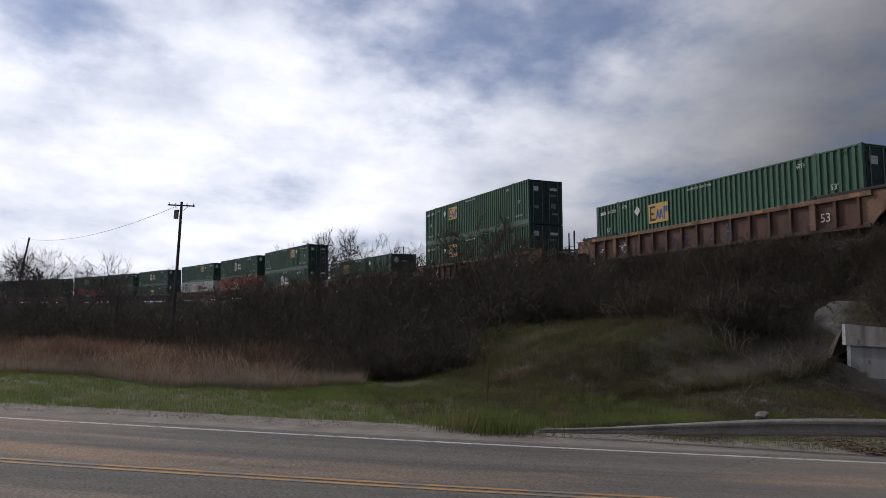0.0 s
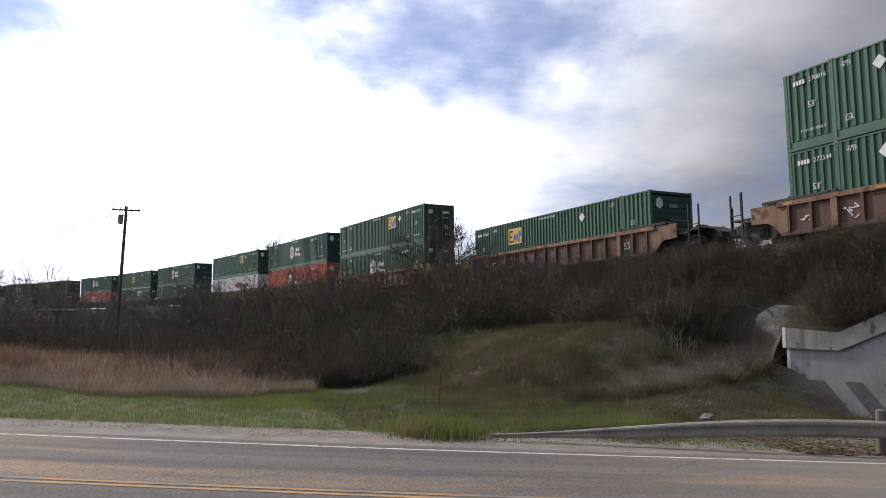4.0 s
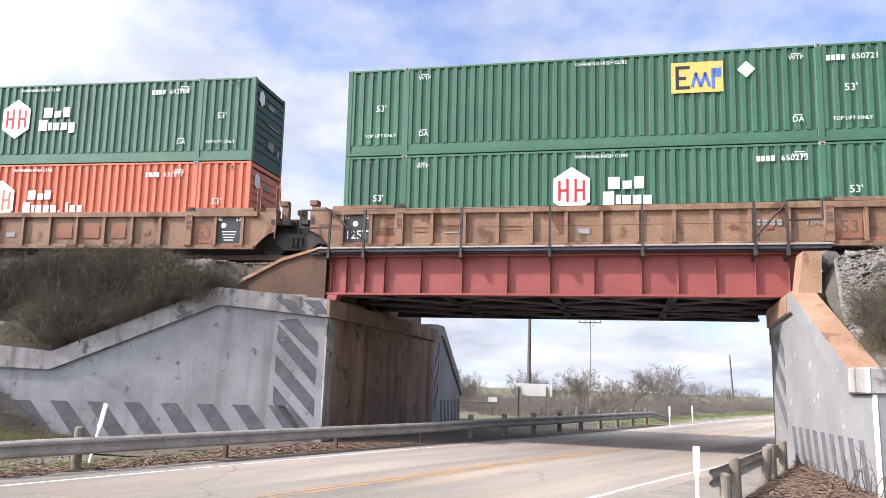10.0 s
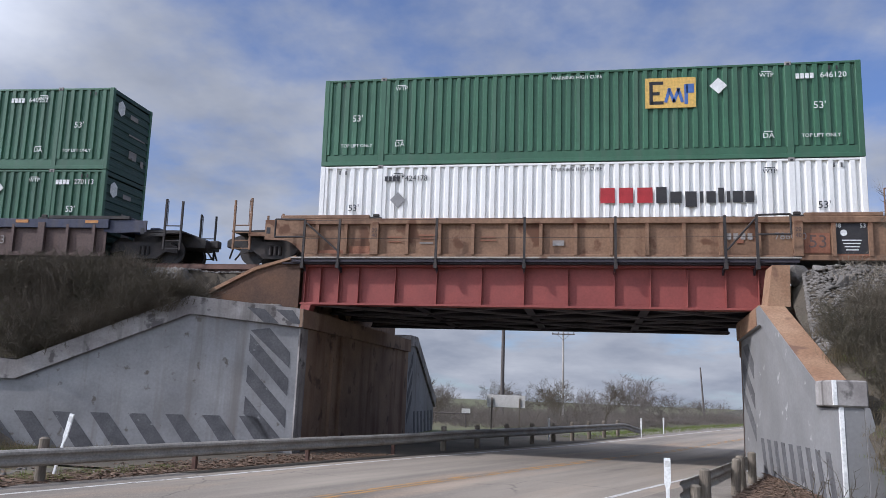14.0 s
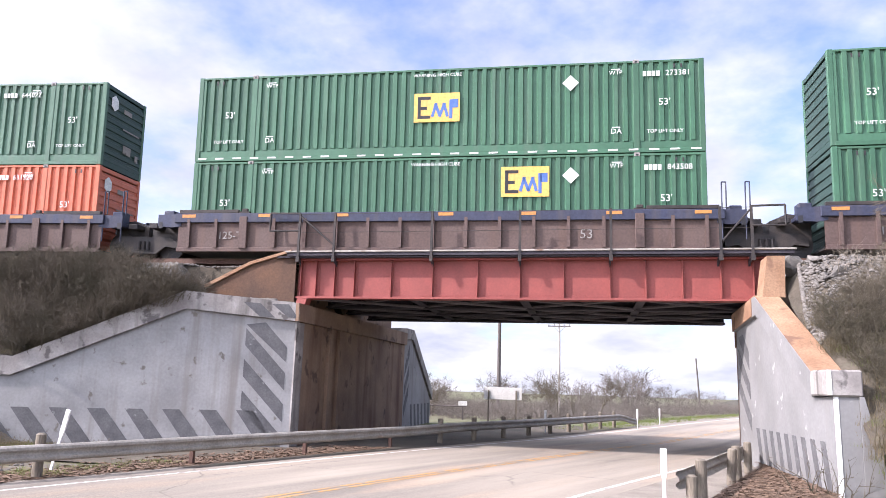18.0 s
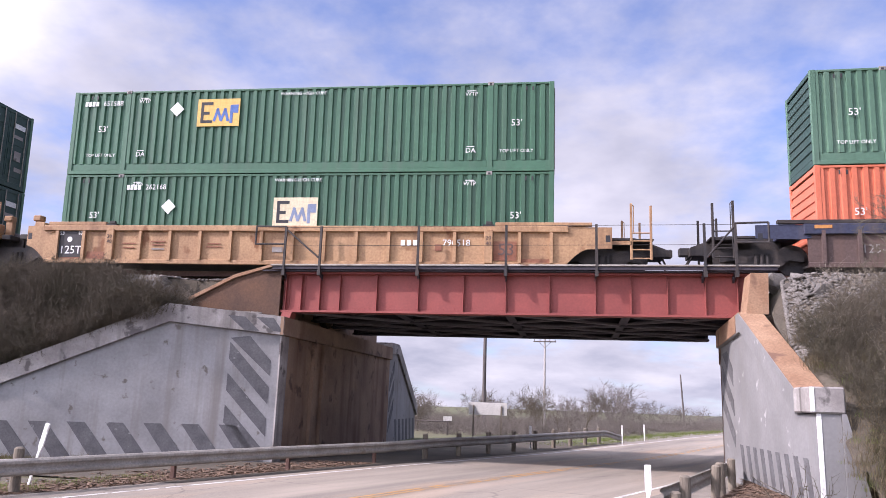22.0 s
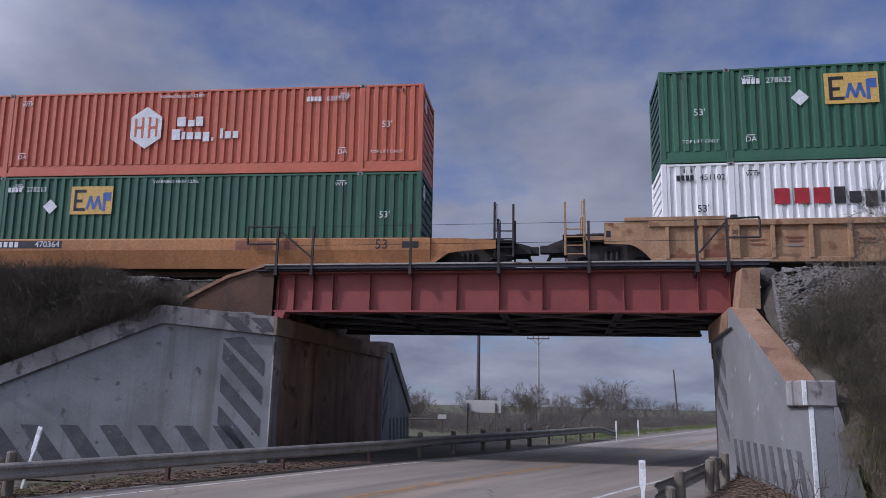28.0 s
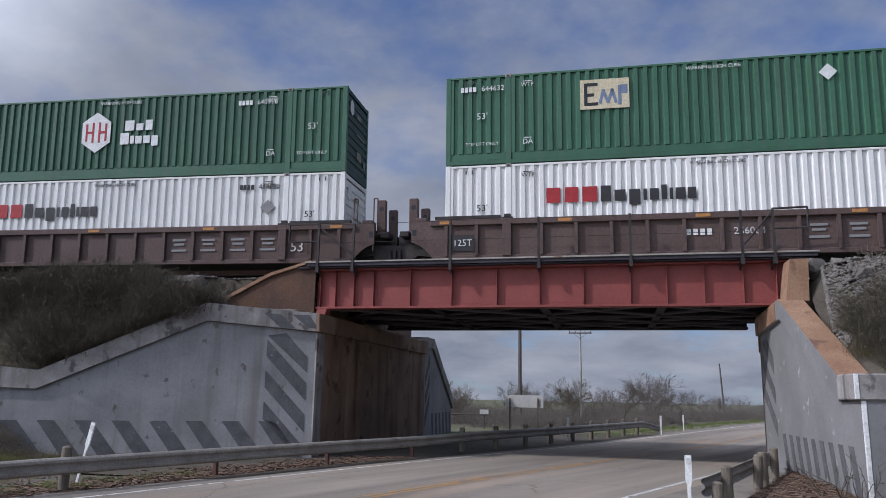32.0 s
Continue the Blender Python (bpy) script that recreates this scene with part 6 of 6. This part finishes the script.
for _ in range(900):                                # east bank
    x = 5.15 + 9 * rng.uniform(0, 1) ** 1.5; y = rng.uniform(14.6, 18.0 + 0.6 * (x - 5.15)); x = max(x, 5.75 - 0.2 * max(0, y - 15.5)); shrub_row(x, min(y, 20.3), east_z(x, min(y, 20.3)), 0.35, 0.8 + 0.06 * (x - 5))
for _ in range(700):                                # thicket down to the ditch
    a = radians(71 + 19 * rng.uniform(0, 1) ** 1.3); r = 27.0 + 3 * smooth(82, 90, math.degrees(a)) + 18 * rng.uniform(0, 1) ** 1.4 + 1.5 * smooth(76, 70, math.degrees(a)); x, y = -r * math.sin(a), r * math.cos(a); d = track(x)[1] - y
    shrub_row(x, y, max(plain_z(x, y), bank(d) if d > 2 else 0), 0.9, 1.4 + 1.1 * smooth(27, 33, r))
for _ in range(520):                                # brush behind the reed bed
    a = radians(rng.uniform(84, 105)); r = rng.uniform(44, 70); x, y = -r * math.sin(a), r * math.cos(a); shrub_row(x, y, plain_z(x, y), 1.5, 3.2)
scatter("brush", SHRUBS, rows, "twig", "dense bare brown brush on the railway bank")
rng = np.random.default_rng(12); rows = []
PALE = [shrub(70 + k, 7, 1.0, 0.5, 0.009, 2, 1) for k in range(4)]
for _ in range(230):
    s = -17.5 - 45 * rng.uniform(0, 1) ** 1.3; d = rng.uniform(3.4, 7.0); px, py, pz = west_bank(s, d); shrub_row(px, py, pz, 0.6, 1.5)
for _ in range(330):
    x = rng.uniform(5.9, 12); y = rng.uniform(14.2, 20.2); shrub_row(x, y, east_z(x, y), 0.4, 0.9)
for _ in range(14):
    x = rng.uniform(-17.5, -15.5); y = rng.uniform(13, 17.4); shrub_row(*apron(x, (wing_y(x) - y) / 9.5), 0.3, 0.7)
for _ in range(420):
    u = rng.uniform(0, 1); a = radians(80 + 23 * u); r = reed_edge(u) + abs(rng.normal(0, 2.6)); shrub_row(-r * math.sin(a), r * math.cos(a), -0.05, 0.35, 0.75)
scatter("dead_stems", PALE, rows, "twig_pale", "pale dead weed stems on the bank")
rows = []
for _ in range(900):                                # far brush beyond the bridge and across the fields
    y = rng.uniform(43, 120); x = rng.uniform(-24, min(0.1 * y + 1, road_x(y, -5))) if rng.uniform() < 0.8 else rng.uniform(-60, -20)
    if x > road_x(y, -4): continue
    shrub_row(x, y, plain_z(x, y), 0.7, 1.9)
for _ in range(300):
    y = rng.uniform(44, 90); x = road_x(y, -4.0) - rng.uniform(0, 8); shrub_row(x, y, plain_z(x, y), 0.5, 1.2)
for _ in range(420):
    y = rng.uniform(75, 180); x = road_x(y, -5) - rng.uniform(0, 26); shrub_row(x, y, plain_z(x, y), 1.0, 2.2)
for _ in range(260):
    y = rng.uniform(120, 190); x = rng.uniform(-60, 60)
    if road_x(y, -4) < x < road_x(y, 12): continue
    shrub_row(x, y, plain_z(x, y), 1.4, 3.0)
for _ in range(300):
    a = radians(rng.uniform(78, 112)); r = rng.uniform(60, 110); x, y = -r * math.sin(a), r * math.cos(a); shrub_row(x, y, plain_z(x, y), 2.0, 4.0)
scatter("far_brush", SHRUBS, rows, "twig_hazed", "distant bare brown scrub beyond the fields", 2)

def bare_tree(seed, levels=5, spread=0.5, trunk=0.2, stems=1):
    """Trunk arrays and crown arrays of a leafless tree of unit height."""
    g = np.random.default_rng(seed); tv, tf, cv, cf = [], [], [], []
    def grow(p, d, L, r, lev):
        V, F = (tv, tf) if lev == 0 else (cv, cf)
        for k in range(3):
            q = p + d * L / 3; tube(V, F, p, q, max(r, 0.0016), max(r * 0.85, 0.0014), 6 if lev < 2 else 3); p = q; r *= 0.85
            d = d + g.normal(0, 0.13, 3); d /= np.linalg.norm(d)
            if lev >= 1 and lev < levels and g.uniform() < 0.55:
                e = d + g.normal(0, 0.6, 3); e /= np.linalg.norm(e); grow(p, e, L * 0.5, r * 0.5, lev + 2)
        if lev < levels:
            for _ in range(g.integers(2, 4) + (1 if lev == 0 else 0)):
                e = d + g.normal(0, spread, 3) * (1, 1, 0.6) + (0, 0, 0.12); e /= np.linalg.norm(e)
                grow(p, e, L * g.uniform(0.68, 0.86), r * 0.68, lev + 1)
        else:
            for _ in range(4):
                e = d + g.normal(0, 0.5, 3) + (0, 0, 0.15); e /= np.linalg.norm(e); sliver(cv, cf, p - d * L * g.uniform(0, 0.6), p + e * L * g.uniform(0.5, 1.1), 0.0008, g)
    for i in range(stems):
        a = i * 2.4 + g.uniform(-0.4, 0.4); t = 0.04 if stems == 1 else g.uniform(0.1, 0.75)
        e = np.array([t * math.cos(a), t * math.sin(a), 1.0]); grow(e * (1, 1, 0) * 0.05, e / np.linalg.norm(e), trunk * g.uniform(0.8, 1.1), 0.017 if stems == 1 else 0.0095, 0 if i == 0 else 1)
    h = max(v[2] for v in cv)
    return [(np.array(a) / h, np.array(b)) for a, b in ((tv, tf), (cv, cf))]

def tri_mesh(name, v, f, material):
    me = bpy.data.meshes.new(name); me.from_pydata(v.tolist(), [], f.tolist()); me.materials.append(M[material]); return me
TREES = []
for k in range(5):
    (tv, tf), (cv, cf) = bare_tree(90 + k, 5 if k < 3 else 4, 0.5 + 0.06 * k, (0.2, 0.26, 0.22, 0.3, 0.26)[k], (1, 2, 3, 6, 7)[k])
    TREES.append((tri_mesh("trunk", tv, tf, "twig"), tri_mesh("crown", cv, cf, "twig"), tri_mesh("trunk", tv, tf, "twig_hazed"), tri_mesh("crown", cv, cf, "twig_hazed")))
def tree(x, y, base, top, k, label, wide=1.0):
    t = thing("bare_tree", label, "tree", "bare trees", pose(x, y, base, 0, 0, (x * 37 + y * 11) % 360) @ Matrix.Diagonal(((top - base) * wide, (top - base) * wide, top - base, 1)))
    # past 60 m the paler copy stands in for haze
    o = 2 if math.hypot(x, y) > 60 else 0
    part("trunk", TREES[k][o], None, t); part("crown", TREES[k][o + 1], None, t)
NEAR, FAR = "leafless grey-brown tree growing out of the brushy bank", "leafless grey-brown tree beyond the road"
for i, (x, y, b, t, k, w) in enumerate(((-43.4, 15.2, 2.0, 10.1, 0, 0.8), (-46.0, 17.0, 2.5, 9.6, 1, 0.7), (-33.5, 13.2, 1.2, 7.6, 3, 0.85), (-31.2, 14.6, 1.6, 6.8, 4, 0.9), (-27.5, 15.3, 2.2, 6.0, 3, 0.7), (-24.5, 17.0, 2.6, 6.1, 4, 0.5), (-55, 14.5, 2.0, 9.2, 3, 0.8), (-66, -10, 0, 8.2, 3, 1.0), (-68, -14.5, 0, 8.6, 4, 1.0), (-73, -17.5, 0, 9.0, 2, 0.9), (-63, -12.5, 0, 6.8, 3, 1.2), (-76, -13, 0.5, 9.0, 1, 0.9), (-64, 9, 1.0, 8.4, 4, 0.9), (-76, 2, 0.5, 8.5, 3, 0.9), (-84, -6, 0.5, 8.5, 4, 0.9), (-40, 14, 1.8, 8.2, 4, 0.9), (-29.5, 7.5, 0.2, 3.4, 3, 1.2), (-33, 6.2, 0.1, 3.6, 4, 1.3), (-36.7, 15.0, 1.5, 7.2, 3, 0.9), (-32.0, 11.8, 0.7, 5.4, 4, 1.1), (-30.2, 13.6, 1.2, 5.2, 3, 1.1), (-34.7, 9.8, 0.4, 5.2, 4, 1.1), (-39, 11.5, 0.5, 5.6, 4, 1.1), (-52, 13, 1.5, 8.0, 2, 0.9), (-60, 11, 1.0, 7.4, 0, 1.0), (-70, 5, 0.5, 7.0, 1, 1.0), (-50, 6, 0.0, 5.0, 3, 1.2), (-58, 2, 0.0, 5.5, 4, 1.1), (-44, 7, 0.0, 7.0, 3, 0.9), (-47, 4, 0.0, 6.6, 4, 0.9), (-42, 9.5, 0.3, 7.2, 4, 0.8), (-48, 9.5, 0.5, 7.4, 3, 0.9), (-53, 2, 0.0, 6.2, 4, 1.0))):
    tree(x, y, b, t, k, NEAR, w)
for i, (x, y, t) in enumerate(((-116.5, 18.7, 18.3), (-115.5, 24.1, 18.0), (-120.7, 17.7, 18.0), (-112, 28, 16.6), (-118, 32, 17.2), (-125, 12, 16.0), (-121, 38, 16.5), (-109, 33, 15.5))):
    tree(x, y, 4.2, t, i % 5, "leafless tree standing behind the train", 0.8)
for i in range(16):
    a = radians(88 + 1.6 * i); r = 78 + (i * 37) % 23
    tree(-r * math.sin(a), r * math.cos(a), 0, 7.6 - (i % 4) * 0.7, i % 5, "leafless tree in the distant scrub", 1.0)
for i, (x, y, t, k, w) in enumerate(((3.5, 84.9, 6.8, 0, 1.5), (4.6, 86.5, 6.0, 2, 1.5), (-1.0, 80, 4.6, 4, 1.2), (-10, 69.3, 3.9, 1, 1.2), (-6.3, 69.7, 4.0, 2, 1.2), (10.7, 109.5, 4.4, 0, 1.2), (-11.2, 58.9, 3.2, 4, 1.2), (16.1, 129, 3.8, 3, 1.2), (18, 118.6, 3.4, 1, 1.4), (-13, 64, 3.6, 0, 1.1), (-8.5, 75, 4.0, 3, 1.1), (-15, 72, 4.4, 2, 1.1), (7, 98, 4.2, 4, 1.3), (13, 118, 3.6, 2, 1.3), (0.8, 96, 4.4, 1, 1.2), (-4, 92, 4.2, 0, 1.2), (21, 135, 4.0, 4, 1.4))):
    tree(x, y, plain_z(x, y) - 0.1, t * 0.74, k, FAR, w * 0.85)
far = np.random.default_rng(61)
for i in range(20):
    y = far.uniform(46, 100); x = min(far.uniform(-0.30, 0.06) * y, road_x(y, -7))
    tree(x, y, plain_z(x, y) - 0.1, plain_z(x, y) + far.uniform(2.2, 3.9), i % 3 if i % 4 else 4, FAR, far.uniform(0.7, 1.1))
for x, y, h, k in ((7.3, 17.4, 2.5, 3), (8.1, 18.3, 2.9, 4), (6.7, 16.3, 1.8, 4), (9.0, 18.0, 3.0, 3), (7.7, 16.0, 2.0, 3), (8.6, 19.4, 3.0, 4), (6.4, 17.4, 1.3, 3), (9.6, 16.8, 2.6, 4)):
    tree(x, y, east_z(x, y) - 0.1, east_z(x, y) + h, k, "tangled grey leafless shrub on the stony bank", 0.75)
rows = [(4.1 + 0.3 * i, 15.6 - 0.35 * i, 0.05, 1.1, i * 2.0, 1.0, 0.1) for i in range(2)]
scatter("sapling", PALE, rows, "twig", "thin bare saplings before the abutment")

def blades(seed, n, h, width, bend, spread):
    g = np.random.default_rng(seed); V, F = [], []
    for _ in range(n):
        a = g.uniform(0, 6.283); x, y = g.normal(0, spread, 2); L = h * g.uniform(0.5, 1.0); dx, dy = math.cos(a), math.sin(a); b = bend * g.uniform(0.2, 1.2); k = len(V)
        V += [(x - dy * width, y + dx * width, 0), (x + dy * width, y - dx * width, 0), (x + dx * b * 0.3 * L - dy * width * 0.7, y + dy * b * 0.3 * L + dx * width * 0.7, L * 0.6), (x + dx * b * 0.3 * L + dy * width * 0.7, y + dy * b * 0.3 * L - dx * width * 0.7, L * 0.6), (x + dx * b * L, y + dy * b * L, L)]
        F += [(k, k + 1, k + 3), (k, k + 3, k + 2), (k + 2, k + 3, k + 4)]
    return np.array(V), np.array(F)
GRASS = [blades(200 + k, 16, 1.0, 0.02, 0.6, 0.42) for k in range(4)]
rng = np.random.default_rng(21); rows = []
def tuft(x, y, z, lo, hi): rows.append((x, y, z - 0.01, rng.uniform(lo, hi), rng.uniform(0, 6.3), rng.uniform(0.7, 1.2), rng.uniform(-0.2, 0.2)))
for _ in range(19000):                              # mown verge
    y = rng.uniform(-34, 9.5); off = -2.05 - rng.uniform(0, 1) * (9.5 + 0.28 * max(0, -y)) * smooth(14, 4, y) - 0.1; x = road_x(y, off)
    if y > 4.2 and off < -3.4 and rng.uniform() < 0.72: continue
    d = track(max(-110, x))[1] - y
    tuft(x, y, max(plain_z(x, y), bank_at(x, d) if x > -40 else -1), 0.08, 0.19)
for _ in range(10500):                              # green slope
    s = -18.5 - 32 * rng.uniform(0, 1); d = rng.uniform(5.6, 15); px, py, pz = west_bank(s, d)
    if rough(px, py, 0.35, 2) > -0.45 + 0.75 * smooth(-29, -20, s) + 0.6 * smooth(10.5, 13.5, d) * smooth(-34, -22, s): tuft(px, py, pz, 0.08, 0.22)
for _ in range(5200):                               # grass between the ditch and the slope
    x = rng.uniform(-31, -19.5); y = rng.uniform(1.5, 11); d = track(x)[1] - y; tuft(x, y, max(plain_z(x, y), bank_at(x, d)), 0.08, 0.19)
for _ in range(3000):                               # patchy green before the wing wall
    x = rng.uniform(-18.6, -12.5); v = rng.uniform(0.1, 1.0); p = apron(x, v)
    if rough(p[0], p[1], 0.5, 6) > -0.1 - 0.5 * smooth(-16, -18.5, x): tuft(*p, 0.08, 0.2)
for _ in range(160): tuft(-13.9 + rng.normal(0, 0.42), 5.2 + rng.normal(0, 0.35), 0.0, 0.25, 0.5)
for _ in range(260):
    y = rng.uniform(12.2, 15.3); x = 4.7 + rng.uniform(0, 1) * 6; tuft(x, y, max(0.0, east_z(x, y)), 0.08, 0.18)
for _ in range(260):
    x = rng.uniform(5.2, 12); y = rng.uniform(14, 17); tuft(x, y, east_z(x, y), 0.10, 0.22)
for _ in range(180):
    y = rng.uniform(9, 16); x = road_x(y, -1.2) - rng.uniform(0, 1.2); tuft(x, y, 0.0, 0.06, 0.15)
for _ in range(1100):
    y = rng.uniform(36, 75); x = road_x(y, -0.9) - rng.uniform(0, 2.6); tuft(x, y, plain_z(x, y), 0.12, 0.25)
scatter("grass", GRASS, rows, "grass", "short green spring grass with dry patches")
rng = np.random.default_rng(29); rows = []
for _ in range(6500):                               # coarse weeds near the wing wall
    s = -18.0 - 13 * rng.uniform(0, 1) ** 1.4; d = rng.uniform(4.8, 14.5); px, py, pz = west_bank(s, d)
    if rough(px, py, 0.45, 8) > -0.3 + 0.5 * smooth(-22, -30, s): tuft(px, py, pz, 0.12, 0.34)
for _ in range(4200):                               # brown lower slope behind the rail's end
    y = rng.uniform(4.0, 11.5); x = road_x(y, -3.2) - rng.uniform(0, 9); tuft(x, y, max(plain_z(x, y), bank_at(x, track(x)[1] - y) * smooth(-14, -19, x)), 0.08, 0.22)
for _ in range(2600):
    x = rng.uniform(-18.6, -12.8); v = rng.uniform(0.05, 0.95); p = apron(x, v)
    if rough(p[0], p[1], 0.6, 3) > -0.25: tuft(*p, 0.08, 0.26)
for _ in range(1800):                               # ground cover on the bank above the wing wall
    x = rng.uniform(-18.2, -12.6); tuft(*behind_wall(x, rng.uniform(0.0, 0.85)), 0.10, 0.26)
for _ in range(900):
    x = rng.uniform(5.8, 10); y = rng.uniform(13.2, 17.5); tuft(x, y, east_z(x, y), 0.12, 0.3)
TANGLE = [shrub(400 + k, 8, 1.7, 0.6, 0.010, 3, 1) for k in range(3)] + [blades(410 + k, 16, 0.7, 0.016, 1.3, 0.5) for k in range(3)]
for _ in range(5200):                               # tangled low weeds over the slope
    s = -18.0 - 15 * rng.uniform(0, 1) ** 1.2; d = rng.uniform(4.6, 14.0); px, py, pz = west_bank(s, d)
    if math.hypot(px + 18.6, py - 18.6) > 1.0 and rough(px, py, 0.5, 15) > -0.35 + 0.5 * smooth(-25, -31, s): tuft(px, py, pz, 0.16, 0.42)
for _ in range(1400):
    x = rng.uniform(-18.6, -14.5); p = apron(x, rng.uniform(0.02, 0.95)); tuft(*p, 0.10, 0.30)
for _ in range(1500):
    x = 5.0 + 5 * rng.uniform(0, 1) ** 1.3; y = rng.uniform(12.4, 17.5); x += 0.5 * smooth(14.6, 15.2, y) * smooth(17.5, 16, y); tuft(x, y, max(0.0, east_z(x, y)), 0.14, 0.36)
scatter("weeds", TANGLE, rows, "weed", "rough olive and brown weeds on the slope")
rng = np.random.default_rng(22); rows = []
for _ in range(5200):
    s = -17.8 - 34 * rng.uniform(0, 1) ** 1.1; d = rng.uniform(5.2, 15.5); px, py, pz = west_bank(s, d)
    if rough(px, py, 0.35, 2) < 0.15: tuft(px, py, pz, 0.15, 0.4)
for _ in range(3400):
    x = rng.uniform(-18.6, -12.0); v = rng.uniform(0.02, 1.0); tuft(*apron(x, v), 0.08, 0.24)
for _ in range(1300):
    x = 5.05 + 8 * rng.uniform(0, 1) ** 1.6; y = rng.uniform(14.0, 18.6); x += 0.5 * smooth(14.6, 15.2, y) * smooth(17.5, 16, y); tuft(x, y, east_z(x, y), 0.12, 0.28)
for _ in range(1300):
    x = 4.9 + 6 * rng.uniform(0, 1); y = rng.uniform(12.2, 16.0); tuft(x, y, max(0.0, east_z(x, y)), 0.12, 0.30)
for _ in range(2600):                               # dry litter low on the slope
    s = -18.5 - 12 * rng.uniform(0, 1); d = rng.uniform(10.0, 15.5); px, py, pz = west_bank(s, d); tuft(px, py, pz, 0.08, 0.22)
scatter("dry_grass", TANGLE[3:] + GRASS[:1], rows, "dry_grass", "dry tan grass on the slope")
REEDS = [blades(300 + k, 14, 1.0, 0.010, 0.4, 0.2) for k in range(4)]
rng = np.random.default_rng(23); rows = []
pale_rows = []
for _ in range(8000):
    u = rng.uniform(0, 1); a = radians(79 + 25 * u); e = rng.uniform(0, 1); r = reed_edge(u) + 0.6 + 24 * e ** 1.5; x, y = -r * math.sin(a), r * math.cos(a)
    k = smooth(0, 7, r - reed_edge(u)) * (0.75 + 0.5 * rough(x, y, 0.25, 4))
    tuft(x, y, plain_z(x, y), 0.3 + 0.15 * k, 0.5 + 0.95 * k)
    if rng.uniform() < 0.8 - 0.78 * k: pale_rows.append(rows.pop()[:6] + (rng.uniform(-0.9, 0.9),))
scatter("reeds", REEDS, rows, "reed", "tall reddish dry reeds in the ditch")
scatter("broken_reeds", REEDS, pale_rows, "reed_pale", "pale broken dead reeds along the ditch edge")


# ---- everything that moves ----
def motions():
    for ob, s0, up in MOVING:
        walk(ob, [(float(t), on_track(s0 + travelled(t)) @ pose(0, 0, up)) for t in range(33)])


motions()
